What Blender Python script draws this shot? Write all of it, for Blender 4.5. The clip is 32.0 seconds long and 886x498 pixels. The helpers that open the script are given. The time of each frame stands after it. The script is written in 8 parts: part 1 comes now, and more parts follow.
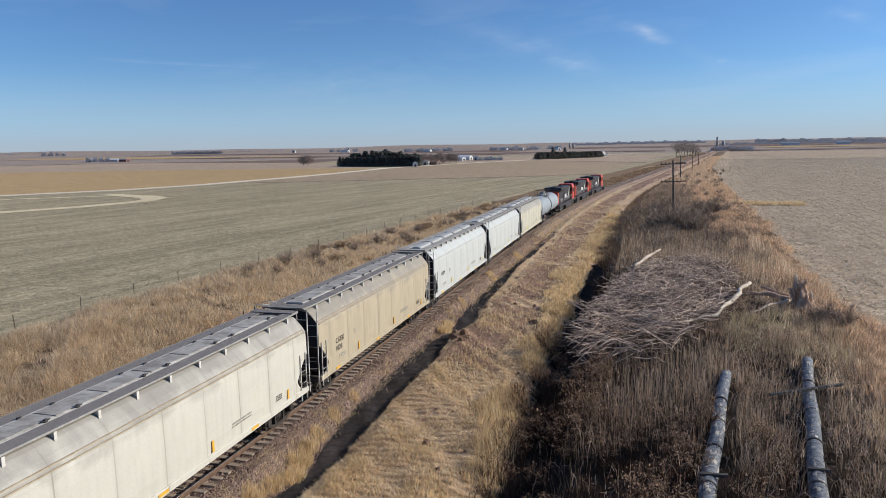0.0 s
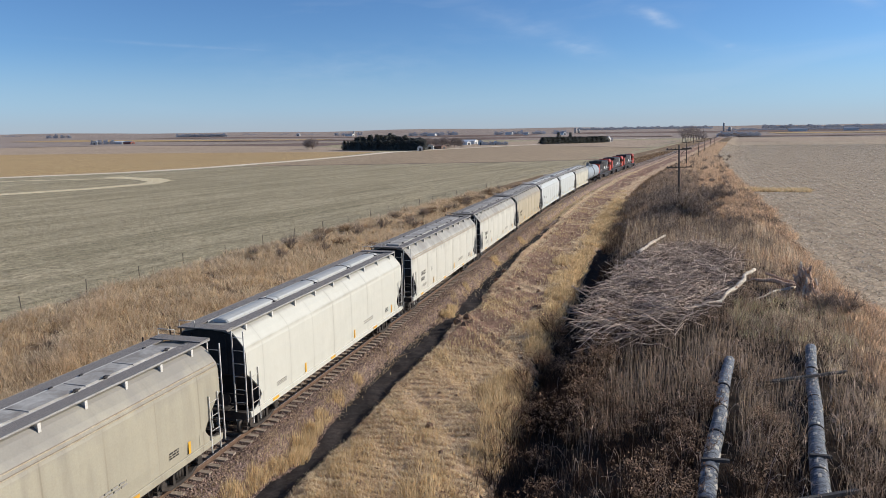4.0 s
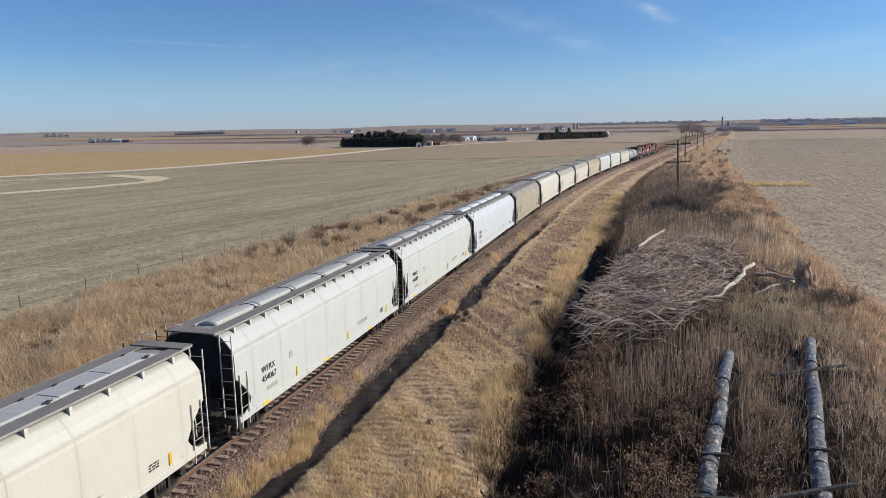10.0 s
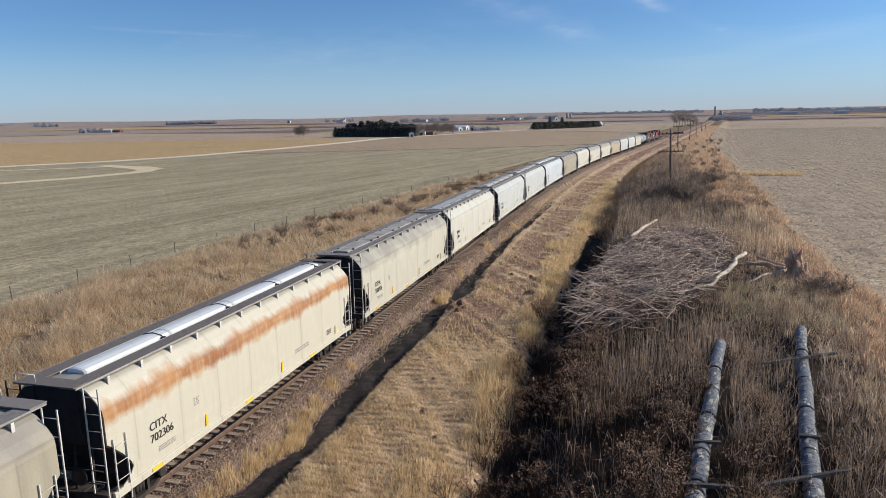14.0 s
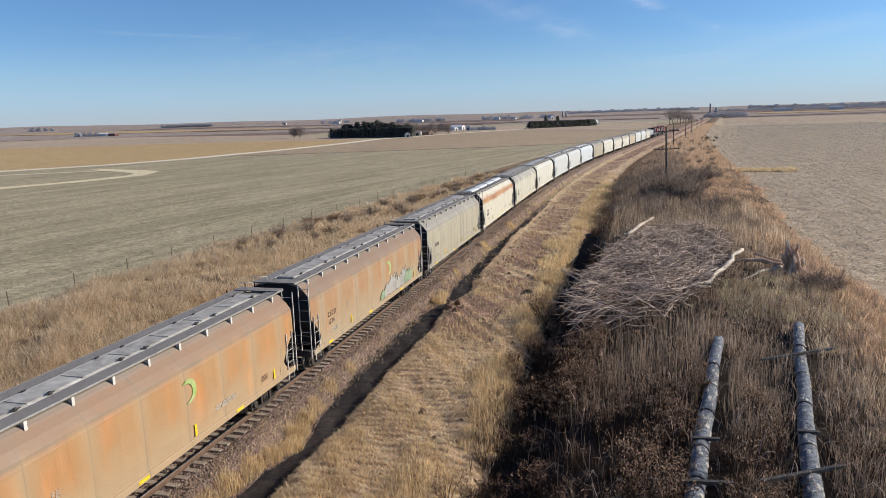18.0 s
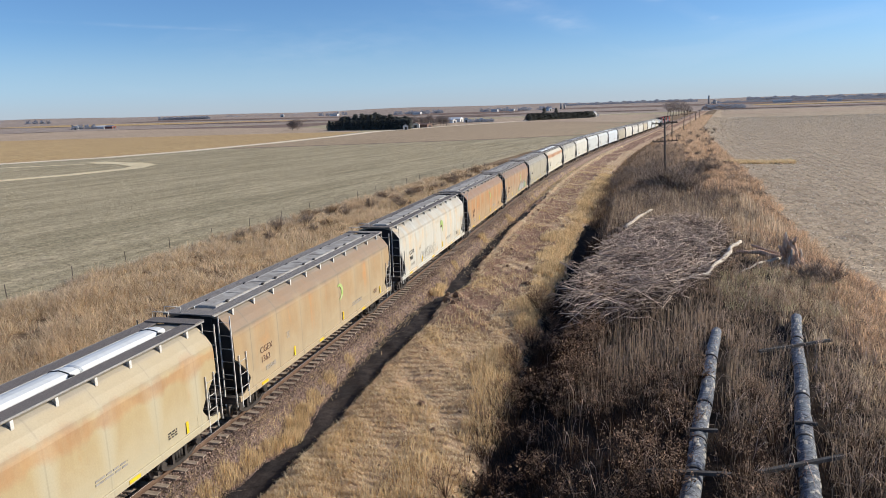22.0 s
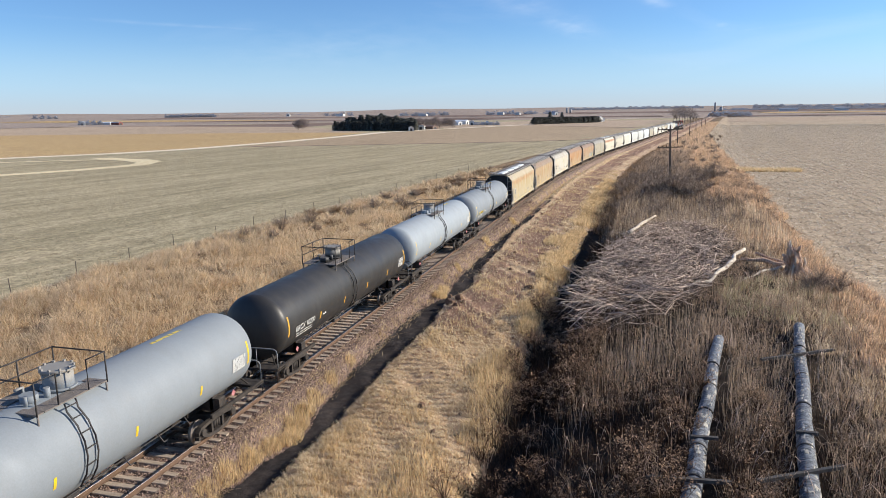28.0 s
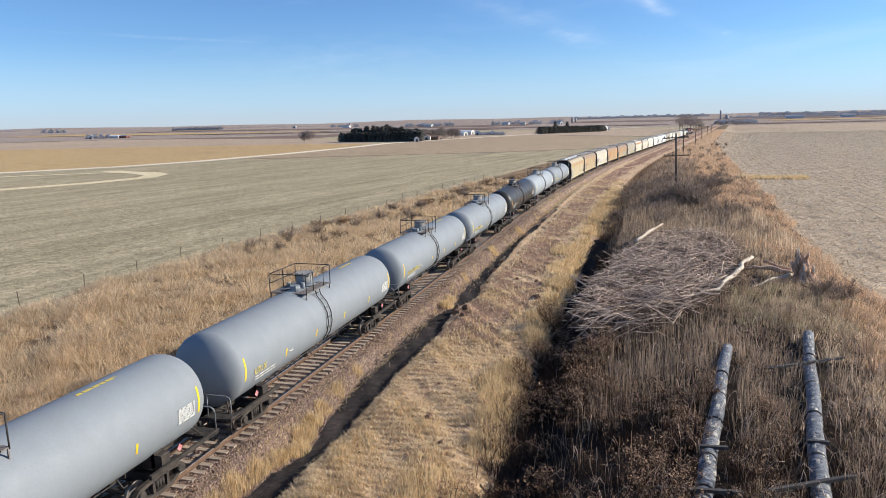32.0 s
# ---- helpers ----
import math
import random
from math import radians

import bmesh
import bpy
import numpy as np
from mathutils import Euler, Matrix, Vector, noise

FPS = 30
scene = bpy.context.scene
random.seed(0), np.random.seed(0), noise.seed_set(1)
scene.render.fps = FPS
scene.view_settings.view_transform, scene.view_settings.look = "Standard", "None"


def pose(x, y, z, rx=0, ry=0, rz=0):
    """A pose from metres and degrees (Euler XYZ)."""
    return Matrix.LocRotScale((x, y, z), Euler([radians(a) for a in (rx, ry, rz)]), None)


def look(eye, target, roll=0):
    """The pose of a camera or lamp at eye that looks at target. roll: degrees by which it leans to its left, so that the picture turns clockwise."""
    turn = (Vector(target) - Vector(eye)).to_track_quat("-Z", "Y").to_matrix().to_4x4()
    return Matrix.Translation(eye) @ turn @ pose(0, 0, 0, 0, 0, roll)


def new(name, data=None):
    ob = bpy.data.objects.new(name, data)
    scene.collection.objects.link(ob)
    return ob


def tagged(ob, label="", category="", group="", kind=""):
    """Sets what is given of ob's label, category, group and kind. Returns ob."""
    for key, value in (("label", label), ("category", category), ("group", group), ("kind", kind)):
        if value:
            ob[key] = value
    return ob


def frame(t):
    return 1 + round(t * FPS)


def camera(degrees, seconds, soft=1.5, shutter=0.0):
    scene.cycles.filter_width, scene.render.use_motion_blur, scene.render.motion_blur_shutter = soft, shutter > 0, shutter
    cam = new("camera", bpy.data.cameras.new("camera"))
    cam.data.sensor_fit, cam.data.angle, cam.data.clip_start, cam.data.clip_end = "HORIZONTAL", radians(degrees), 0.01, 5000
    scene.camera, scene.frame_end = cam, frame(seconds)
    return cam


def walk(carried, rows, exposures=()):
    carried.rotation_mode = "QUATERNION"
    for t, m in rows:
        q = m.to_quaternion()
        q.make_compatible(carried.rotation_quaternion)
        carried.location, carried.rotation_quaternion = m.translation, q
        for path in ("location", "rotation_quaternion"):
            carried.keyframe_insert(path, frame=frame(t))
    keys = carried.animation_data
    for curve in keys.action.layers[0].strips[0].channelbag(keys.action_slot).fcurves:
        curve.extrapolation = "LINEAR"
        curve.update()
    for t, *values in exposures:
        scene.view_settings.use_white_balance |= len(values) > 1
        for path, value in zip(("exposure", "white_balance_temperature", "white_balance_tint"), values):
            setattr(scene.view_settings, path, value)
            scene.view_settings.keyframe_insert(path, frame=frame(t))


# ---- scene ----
# ---------------------------------------------------------------- camera
cam = camera(65.0, 32.0, soft=0.3)
EYE = Vector((16.00, 0.0, 11.72))
AIM = [  # seconds, heading to the left, tilt, roll
    (0, 16.09, -8.14, -1.06), (0.5, 16.17, -8.26, -1.00), (1, 16.25, -8.41, -0.95), (1.5, 16.36, -8.59, -0.97),
    (2, 16.46, -8.77, -0.99), (2.5, 16.51, -8.92, -0.97), (3, 16.52, -9.06, -0.90), (3.5, 16.52, -9.23, -0.76),
    (5.5, 16.37, -9.77, -0.83), (6, 16.44, -9.78, -0.82), (6.5, 16.53, -9.80, -0.77), (7, 16.55, -9.78, -0.73),
    (7.5, 16.51, -9.73, -0.69), (8, 16.47, -9.65, -0.66), (8.5, 16.46, -9.55, -0.66), (9, 16.50, -9.51, -0.78),
    (9.5, 16.49, -9.56, -0.94), (10, 16.41, -9.71, -1.10), (10.5, 16.31, -9.89, -1.21), (11, 16.24, -10.08, -1.23),
    (11.5, 16.18, -10.22, -1.20), (12, 16.13, -10.28, -1.13), (12.5, 16.08, -10.31, -1.08), (13, 16.00, -10.36, -1.09),
    (13.5, 15.90, -10.45, -1.13), (14, 15.86, -10.55, -1.15), (14.5, 15.88, -10.58, -1.18), (16.5, 15.85, -10.37, -1.60),
    (17, 15.75, -10.39, -1.65), (17.5, 15.68, -10.43, -1.72), (18, 15.63, -10.55, -1.77), (18.5, 15.60, -10.72, -1.80),
    (19, 15.57, -10.90, -1.80), (19.5, 15.53, -11.08, -1.78), (20, 15.52, -11.23, -1.78), (20.5, 15.52, -11.33, -1.81),
    (21, 15.50, -11.34, -1.85), (21.5, 15.51, -11.26, -1.85), (22, 15.51, -11.18, -1.83), (22.5, 15.51, -11.13, -1.82),
    (23, 15.52, -11.13, -1.77), (23.5, 15.55, -11.12, -1.69), (24, 15.60, -11.07, -1.59), (24.5, 15.65, -10.98, -1.42),
    (25, 15.67, -10.88, -1.29), (25.5, 15.68, -10.83, -1.20), (27.5, 15.77, -11.00, -0.98), (28, 15.78, -11.00, -0.81),
    (28.5, 15.78, -10.93, -0.67), (29, 15.78, -10.83, -0.56), (29.5, 15.80, -10.76, -0.48), (30, 15.85, -10.68, -0.50),
    (30.5, 15.90, -10.54, -0.66), (31, 15.96, -10.39, -0.90), (31.5, 16.08, -10.27, -1.12), (32, 16.30, -10.16, -1.33),
]


def aim(heading, tilt, roll):
    h, p = radians(heading), radians(tilt)
    way = Vector((-math.sin(h) * math.cos(p), math.cos(h) * math.cos(p), math.sin(p)))
    return look(EYE, EYE + way * 50, roll)


walk(cam, [(t, aim(h, p, r)) for t, h, p, r in AIM], exposures=[(0, 0.0, 6080, 10), (6, 0.02, 6130, 10), (9, 0.01, 6150, 10), (13, 0.01, 6200, 10), (19, 0.15, 6270, 10), (23, 0.2, 6230, 10), (25, 0.34, 6260, 10), (28, 0.43, 6320, 10), (32, 0.44, 6270, 10)])

# ---------------------------------------------------------------- light
SUN_ELEVATION, SUN_HEADING = 25.0, 24.0  # the sun stands square to the track, a little ahead
se, sh = radians(SUN_ELEVATION), radians(SUN_HEADING)
SUN_WAY = Vector((math.cos(se) * math.cos(sh), math.cos(se) * math.sin(sh), math.sin(se)))

world = bpy.data.worlds.new("sky")
scene.world = world
world.use_nodes = True
wn = world.node_tree.nodes
sky = wn.new("ShaderNodeTexSky")
sky.sky_type, sky.sun_disc = "NISHITA", False
sky.sun_elevation = se
sky.sun_rotation = math.pi / 2 - sh
sky.altitude, sky.air_density, sky.dust_density, sky.ozone_density = 300, 0.9, 0.12, 4.0
wn["Background"].inputs["Strength"].default_value = 0.094
tint = wn.new("ShaderNodeMix")
tint.data_type, tint.blend_type = "RGBA", "MULTIPLY"
tint.inputs[0].default_value, tint.inputs[7].default_value = 1.0, (0.82, 0.98, 1.15, 1)
world.node_tree.links.new(sky.outputs["Color"], tint.inputs[6])
wl = world.node_tree.links
wtc, wmp, wno, wra = wn.new("ShaderNodeTexCoord"), wn.new("ShaderNodeMapping"), wn.new("ShaderNodeTexNoise"), wn.new("ShaderNodeValToRGB")
wmp.inputs["Scale"].default_value = (2.2, 1.6, 9.0)
wmp.inputs["Rotation"].default_value = (0.3, 0.25, 0.5)
wno.inputs["Scale"].default_value, wno.inputs["Detail"].default_value, wno.inputs["Distortion"].default_value = 1.6, 7, 0.7
wra.color_ramp.elements[0].position, wra.color_ramp.elements[1].position = 0.52, 0.85
wra.color_ramp.elements[1].color = (0.16, 0.16, 0.16, 1)
cirrus = wn.new("ShaderNodeMix")  # thin high cloud
cirrus.data_type = "RGBA"
cirrus.inputs[7].default_value = (8.5, 8.8, 9.2, 1)
wl.new(wtc.outputs["Generated"], wmp.inputs["Vector"])
wl.new(wmp.outputs[0], wno.inputs["Vector"])
wl.new(wno.outputs["Fac"], wra.inputs["Fac"])
WISPS = [  # bearing, height, slant, length, thickness, strength
    (0.2, 8.45, -27, 1.5, 0.42, 0.42), (-1.2, 9.0, -20, 1.2, 0.5, 0.16), (-5.6, 6.6, -14, 2.2, 0.7, 0.24), (-9.5, 8.2, -18, 5.0, 1.0, 0.12), (7.6, 5.7, 3, 0.8, 0.12, 0.22),
    (4.2, 3.05, 0, 0.6, 0.22, 0.14), (5.4, 6.1, 0, 0.5, 0.2, 0.14), (13.5, 8.6, -10, 1.2, 0.5, 0.16), (-35.0, 6.7, -2, 7.0, 0.12, 0.12), (-24.0, 5.2, 4, 8.0, 1.6, 0.10)]


def sky_math(op, a, b=0.0):
    m = wn.new("ShaderNodeMath")
    m.operation = op
    for i, q in enumerate((a, b)):
        if isinstance(q, (int, float)):
            m.inputs[i].default_value = q
        else:
            wl.new(q, m.inputs[i])
    return m.outputs[0]


def wisp(bearing, height, slant, long, thin, strength):
    """A small torn streak of high cloud, angles in degrees."""
    b, e, k = radians(bearing), radians(height), radians(slant)
    c = Vector((math.sin(b) * math.cos(e), math.cos(b) * math.cos(e), math.sin(e)))
    right = Vector((math.cos(b), -math.sin(b), 0))
    up = right.cross(c)
    out = None
    for axis, size in ((right * math.cos(k) + up * math.sin(k), long), (up * math.cos(k) - right * math.sin(k), thin)):
        d = wn.new("ShaderNodeVectorMath")
        d.operation = "DOT_PRODUCT"
        d.inputs[1].default_value = axis
        wl.new(wtc.outputs["Generated"], d.inputs[0])
        q = sky_math("POWER", sky_math("ABSOLUTE", sky_math("DIVIDE", d.outputs["Value"], radians(size))), 2.0)
        out = q if out is None else sky_math("ADD", out, q)
    f = sky_math("EXPONENT", sky_math("MULTIPLY", out, -1.0))
    torn = sky_math("MULTIPLY", sky_math("SUBTRACT", tear.outputs["Fac"], 0.28), 2.2)
    return sky_math("MULTIPLY", sky_math("MULTIPLY", f, torn), strength)


tear, tear_map = wn.new("ShaderNodeTexNoise"), wn.new("ShaderNodeMapping")
tear_map.inputs["Scale"].default_value = (9, 9, 30)
tear_map.inputs["Rotation"].default_value = (0.0, 0.5, 0.2)
tear.inputs["Scale"].default_value, tear.inputs["Detail"].default_value = 3.0, 6
wl.new(wtc.outputs["Generated"], tear_map.inputs["Vector"])
wl.new(tear_map.outputs[0], tear.inputs["Vector"])
veil = wra.outputs["Color"]
for spec in WISPS:
    veil = sky_math("MAXIMUM", veil, wisp(*spec))
wl.new(veil, cirrus.inputs[0])
wl.new(tint.outputs[2], cirrus.inputs[6])
wse, wab, wha, haze = wn.new("ShaderNodeSeparateXYZ"), wn.new("ShaderNodeMath"), wn.new("ShaderNodeValToRGB"), wn.new("ShaderNodeMix")
wab.operation = "ABSOLUTE"
wha.color_ramp.interpolation = "EASE"  # the dusty air lies thickest at the horizon
wha.color_ramp.elements[0].color, wha.color_ramp.elements[1].color = (0.75, 0.75, 0.75, 1), (0, 0, 0, 1)
wha.color_ramp.elements[0].position, wha.color_ramp.elements[1].position = 0.0, 0.12
haze.data_type = "RGBA"
low_air, low_ramp = wn.new("ShaderNodeMix"), wn.new("ShaderNodeValToRGB")
low_air.data_type = "RGBA"
low_air.inputs[6].default_value, low_air.inputs[7].default_value = (4.2, 5.6, 7.1, 1), (4.5, 4.95, 5.7, 1)
low_ramp.color_ramp.interpolation = "EASE"
low_ramp.color_ramp.elements[0].color, low_ramp.color_ramp.elements[1].color = (1, 1, 1, 1), (0, 0, 0, 1)
low_ramp.color_ramp.elements[1].position = 0.045
wl.new(wab.outputs[0], low_ramp.inputs["Fac"])
wl.new(low_ramp.outputs["Color"], low_air.inputs[0])
wl.new(low_air.outputs[2], haze.inputs[7])
wl.new(wtc.outputs["Generated"], wse.inputs[0])
wl.new(wse.outputs["Z"], wab.inputs[0])
wl.new(wab.outputs[0], wha.inputs["Fac"])
wl.new(wha.outputs["Color"], haze.inputs[0])
wl.new(cirrus.outputs[2], haze.inputs[6])
wl.new(haze.outputs[2], wn["Background"].inputs["Color"])

sun_data = bpy.data.lights.new("sun", "SUN")
sun_data.energy, sun_data.angle, sun_data.color = 5.0, radians(0.55), (1.0, 0.905, 0.75)
sun = new("sun", sun_data)
sun.matrix_world = look(SUN_WAY * 100, (0, 0, 0))


# ---------------------------------------------------------------- materials
def material(name, rough=0.9, metal=0.0, spec=0.3):
    m = bpy.data.materials.new(name)
    m.use_nodes = True
    b = m.node_tree.nodes["Principled BSDF"]
    b.inputs["Roughness"].default_value = rough
    b.inputs["Metallic"].default_value = metal
    b.inputs["Specular IOR Level"].default_value = spec
    return m, m.node_tree.nodes, m.node_tree.links, b


def coords(n, l, scale=(1, 1, 1), source="Object", turn=0):
    tc, mp = n.new("ShaderNodeTexCoord"), n.new("ShaderNodeMapping")
    mp.inputs["Scale"].default_value = scale
    mp.inputs["Rotation"].default_value = (0, 0, radians(turn))
    l.new(tc.outputs[source], mp.inputs["Vector"])
    return mp.outputs["Vector"]


def noisy(n, l, vec, scale, detail=4, rough=0.6, distort=0.0):
    t = n.new("ShaderNodeTexNoise")
    t.inputs["Scale"].default_value, t.inputs["Detail"].default_value = scale, detail
    t.inputs["Roughness"].default_value, t.inputs["Distortion"].default_value = rough, distort
    if vec is not None:
        l.new(vec, t.inputs["Vector"])
    return t.outputs["Fac"]


def ramp(n, l, fac, stops):
    r = n.new("ShaderNodeValToRGB")
    while len(r.color_ramp.elements) < len(stops):
        r.color_ramp.elements.new(0.5)
    for e, (p, c) in zip(r.color_ramp.elements, stops):
        e.position = p
        e.color = (c, c, c, 1) if isinstance(c, (int, float)) else (*c, 1)
    l.new(fac, r.inputs["Fac"])
    return r.outputs["Color"]


def mixed(n, l, fac, a, b, kind="MIX"):
    m = n.new("ShaderNodeMix")
    m.data_type, m.blend_type = "RGBA", kind
    for value, i in ((fac, 0), (a, 6), (b, 7)):
        if isinstance(value, (int, float)):
            m.inputs[i].default_value = value if i == 0 else (value, value, value, 1)
        elif isinstance(value, tuple):
            m.inputs[i].default_value = (*value, 1)
        else:
            l.new(value, m.inputs[i])
    return m.outputs[2]


def maths(n, l, op, a, b=0.5):
    m = n.new("ShaderNodeMath")
    m.operation = op
    for i, v in enumerate((a, b)):
        if isinstance(v, (int, float)):
            m.inputs[i].default_value = v
        else:
            l.new(v, m.inputs[i])
    return m.outputs[0]


def bump(n, l, b, height, strength=0.4, distance=0.02):
    bp = n.new("ShaderNodeBump")
    bp.inputs["Strength"].default_value, bp.inputs["Distance"].default_value = strength, distance
    l.new(height, bp.inputs["Height"])
    l.new(bp.outputs["Normal"], b.inputs["Normal"])


def soil(name, c1, c2, c3, scale=1.0, rows=None, rough=0.95, bumpy=0.5):
    """Ground with patches, clods and, for fields, rows of stubble."""
    m, n, l, b = material(name, rough, spec=0.1)
    v = coords(n, l)
    big = noisy(n, l, v, 0.035 * scale, 5, 0.6)
    mid = noisy(n, l, v, 0.5 * scale, 6, 0.65)
    fine = noisy(n, l, v, 9.0 * scale, 4, 0.7)
    huge = noisy(n, l, coords(n, l, (1, 0.45, 1), "Object", 25), 0.011 * scale, 6, 0.62, 0.6)
    c1, c2 = mixed(n, l, ramp(n, l, huge, [(0.36, 0.0), (0.64, 1.0)]), c1, tuple(0.74 * c for c in c1)), c2
    col = mixed(n, l, ramp(n, l, big, [(0.35, 0.0), (0.65, 1.0)]), c1, c2)
    col = mixed(n, l, ramp(n, l, mid, [(0.45, 0.0), (0.7, 0.8)]), col, c3)
    if rows:
        turn, spacing, amount, c4 = rows
        w = n.new("ShaderNodeTexWave")
        w.inputs["Scale"].default_value = 0.314 / spacing
        w.inputs["Distortion"].default_value = 0.9
        w.inputs["Detail"].default_value = 4
        w.inputs["Detail Scale"].default_value = 1.6
        along = coords(n, l, (1, 1, 1), "Object", turn)
        l.new(along, w.inputs["Vector"])
        patch = noisy(n, l, v, 0.09, 3)
        f = maths(n, l, "MULTIPLY", ramp(n, l, w.outputs["Fac"], [(0.45, 0.0), (0.72, 1.0)]), ramp(n, l, patch, [(0.3, 0.2), (0.7, 1.0)]))
        long_map = n.new("ShaderNodeMapping")  # passes of the machine, drawn out along the rows
        long_map.inputs["Scale"].default_value = (1.0, 0.05, 1.0)
        l.new(along, long_map.inputs["Vector"])
        streak = noisy(n, l, long_map.outputs[0], 0.75 / spacing, 5, 0.7)
        passes = noisy(n, l, long_map.outputs[0], 0.17 / spacing, 3, 0.6)
        f = maths(n, l, "MAXIMUM", maths(n, l, "MULTIPLY", f, 0.6), maths(n, l, "MAXIMUM", ramp(n, l, streak, [(0.46, 0.0), (0.62, 1.0)]), ramp(n, l, passes, [(0.46, 0.0), (0.66, 0.85)])))
        col = mixed(n, l, maths(n, l, "MULTIPLY", f, amount), col, c4)
    grain = noisy(n, l, v, 2.3 * scale, 4, 0.75)
    col = mixed(n, l, 0.5, col, ramp(n, l, grain, [(0.35, 0.15), (0.65, 0.85)]), "OVERLAY")
    col = mixed(n, l, 0.55, col, ramp(n, l, fine, [(0.3, 0.25), (0.7, 0.95)]), "OVERLAY")
    l.new(col, b.inputs["Base Color"])
    bump(n, l, b, maths(n, l, "ADD", fine, mid), bumpy, 0.08)
    return m


def straw(name, dark, light, through_light=0.4, rough=0.75):
    """Dry stems: each one has its own shade."""
    m, n, l, b = material(name, rough, spec=0.15)
    g = n.new("ShaderNodeNewGeometry")
    v = coords(n, l)
    patch = noisy(n, l, v, 0.25, 3)
    f = maths(n, l, "ADD", maths(n, l, "MULTIPLY", g.outputs["Random Per Island"], 0.6), maths(n, l, "MULTIPLY", patch, 0.5))
    mid = tuple((p + q) / 2 for p, q in zip(dark, light))
    col = ramp(n, l, f, [(0.2, dark), (0.5, mid), (0.85, light)])
    l.new(col, b.inputs["Base Color"])
    t, x = n.new("ShaderNodeBsdfTranslucent"), n.new("ShaderNodeMixShader")
    l.new(col, t.inputs["Color"])
    x.inputs["Fac"].default_value = through_light
    l.new(b.outputs[0], x.inputs[1])
    l.new(t.outputs[0], x.inputs[2])
    l.new(x.outputs[0], n["Material Output"].inputs["Surface"])
    return m


def paint(name, base, grime=(0.2, 0.17, 0.13), grime_amount=0.35, rust=(0.33, 0.13, 0.05), rust_amount=0.0, band=None, rough=0.5, streaks=5.0, blotch=0.55, second=None, panels=None, roof=(0.30, 0.275, 0.24), ribs=0.0, soot=0.0, band_amount=1.0):
    """Car paint with run-down streaks, blotches of rust and dust towards the sill."""
    m, n, l, b = material(name, rough, spec=0.35)
    tc, info, add = n.new("ShaderNodeTexCoord"), n.new("ShaderNodeObjectInfo"), n.new("ShaderNodeVectorMath")
    scl = n.new("ShaderNodeVectorMath")
    scl.operation = "SCALE"
    scl.inputs[0].default_value = (31, 57, 13)
    l.new(info.outputs["Random"], scl.inputs["Scale"])
    l.new(tc.outputs["Object"], add.inputs[0])
    l.new(scl.outputs[0], add.inputs[1])
    v = add.outputs[0]
    mp = n.new("ShaderNodeMapping")
    mp.inputs["Scale"].default_value = (0.6, 1.0, 0.13)
    l.new(v, mp.inputs["Vector"])
    streak = noisy(n, l, mp.outputs[0], streaks, 5, 0.65)
    broad = noisy(n, l, mp.outputs[0], 0.9, 4, 0.6, 0.4)
    blot = noisy(n, l, v, blotch, 6, 0.62, 0.5)
    fine = noisy(n, l, v, 18, 4, 0.7)
    col = mixed(n, l, ramp(n, l, blot, [(0.35, 0.0), (0.7, 0.5)]), base, second or tuple(c * 0.86 for c in base))
    f = maths(n, l, "MULTIPLY", ramp(n, l, streak, [(0.42, 0.0), (0.75, 1.0)]), ramp(n, l, broad, [(0.3, 0.25), (0.65, 1.0)]))
    col = mixed(n, l, maths(n, l, "MULTIPLY", f, grime_amount), col, grime)
    if rust_amount > 0:
        rf = maths(n, l, "ADD", maths(n, l, "MULTIPLY", blot, 0.45), maths(n, l, "MULTIPLY", broad, 0.6))
        lo = 0.78 - 0.42 * rust_amount
        rusty = ramp(n, l, rf, [(lo, 0.0), (lo + 0.16, 1.0)])
        rcol = mixed(n, l, ramp(n, l, streak, [(0.3, 0.0), (0.7, 1.0)]), rust, tuple(min(1, c * 1.7) for c in rust))
        col = mixed(n, l, rusty, col, rcol)
    if panels:
        # rust in the middle of each side panel, pale paint left along the ribs and the sill, dust on the slope
        pale, slope, keep = panels
        sp = n.new("ShaderNodeSeparateXYZ")
        l.new(tc.outputs["Object"], sp.inputs[0])
        q = maths(n, l, "FRACT", maths(n, l, "DIVIDE", maths(n, l, "ADD", sp.outputs["Y"], 7.5 + 2.143 * 9), 2.143))
        d = maths(n, l, "MULTIPLY", maths(n, l, "ABSOLUTE", maths(n, l, "SUBTRACT", q, 0.5)), 2.0)
        d = maths(n, l, "ADD", d, maths(n, l, "SUBTRACT", maths(n, l, "MULTIPLY", broad, 0.7), 0.35))
        rib = ramp(n, l, d, [(0.5, 0.0), (0.95, keep)])
        zz = maths(n, l, "ADD", sp.outputs["Z"], maths(n, l, "MULTIPLY", maths(n, l, "SUBTRACT", blot, 0.5), 1.6))
        low = ramp(n, l, maths(n, l, "DIVIDE", maths(n, l, "SUBTRACT", zz, 1.1), 2.6), [(0.12, 0.85), (0.7, 0.0)])
        col = mixed(n, l, maths(n, l, "MAXIMUM", rib, low), col, pale)
        z2 = maths(n, l, "ADD", sp.outputs["Z"], maths(n, l, "MULTIPLY", maths(n, l, "SUBTRACT", broad, 0.5), 0.5))
        top = ramp(n, l, maths(n, l, "DIVIDE", maths(n, l, "SUBTRACT", z2, 3.5), 0.5), [(0.05, 0.0), (0.8, 0.85)])
        col = mixed(n, l, top, col, slope)
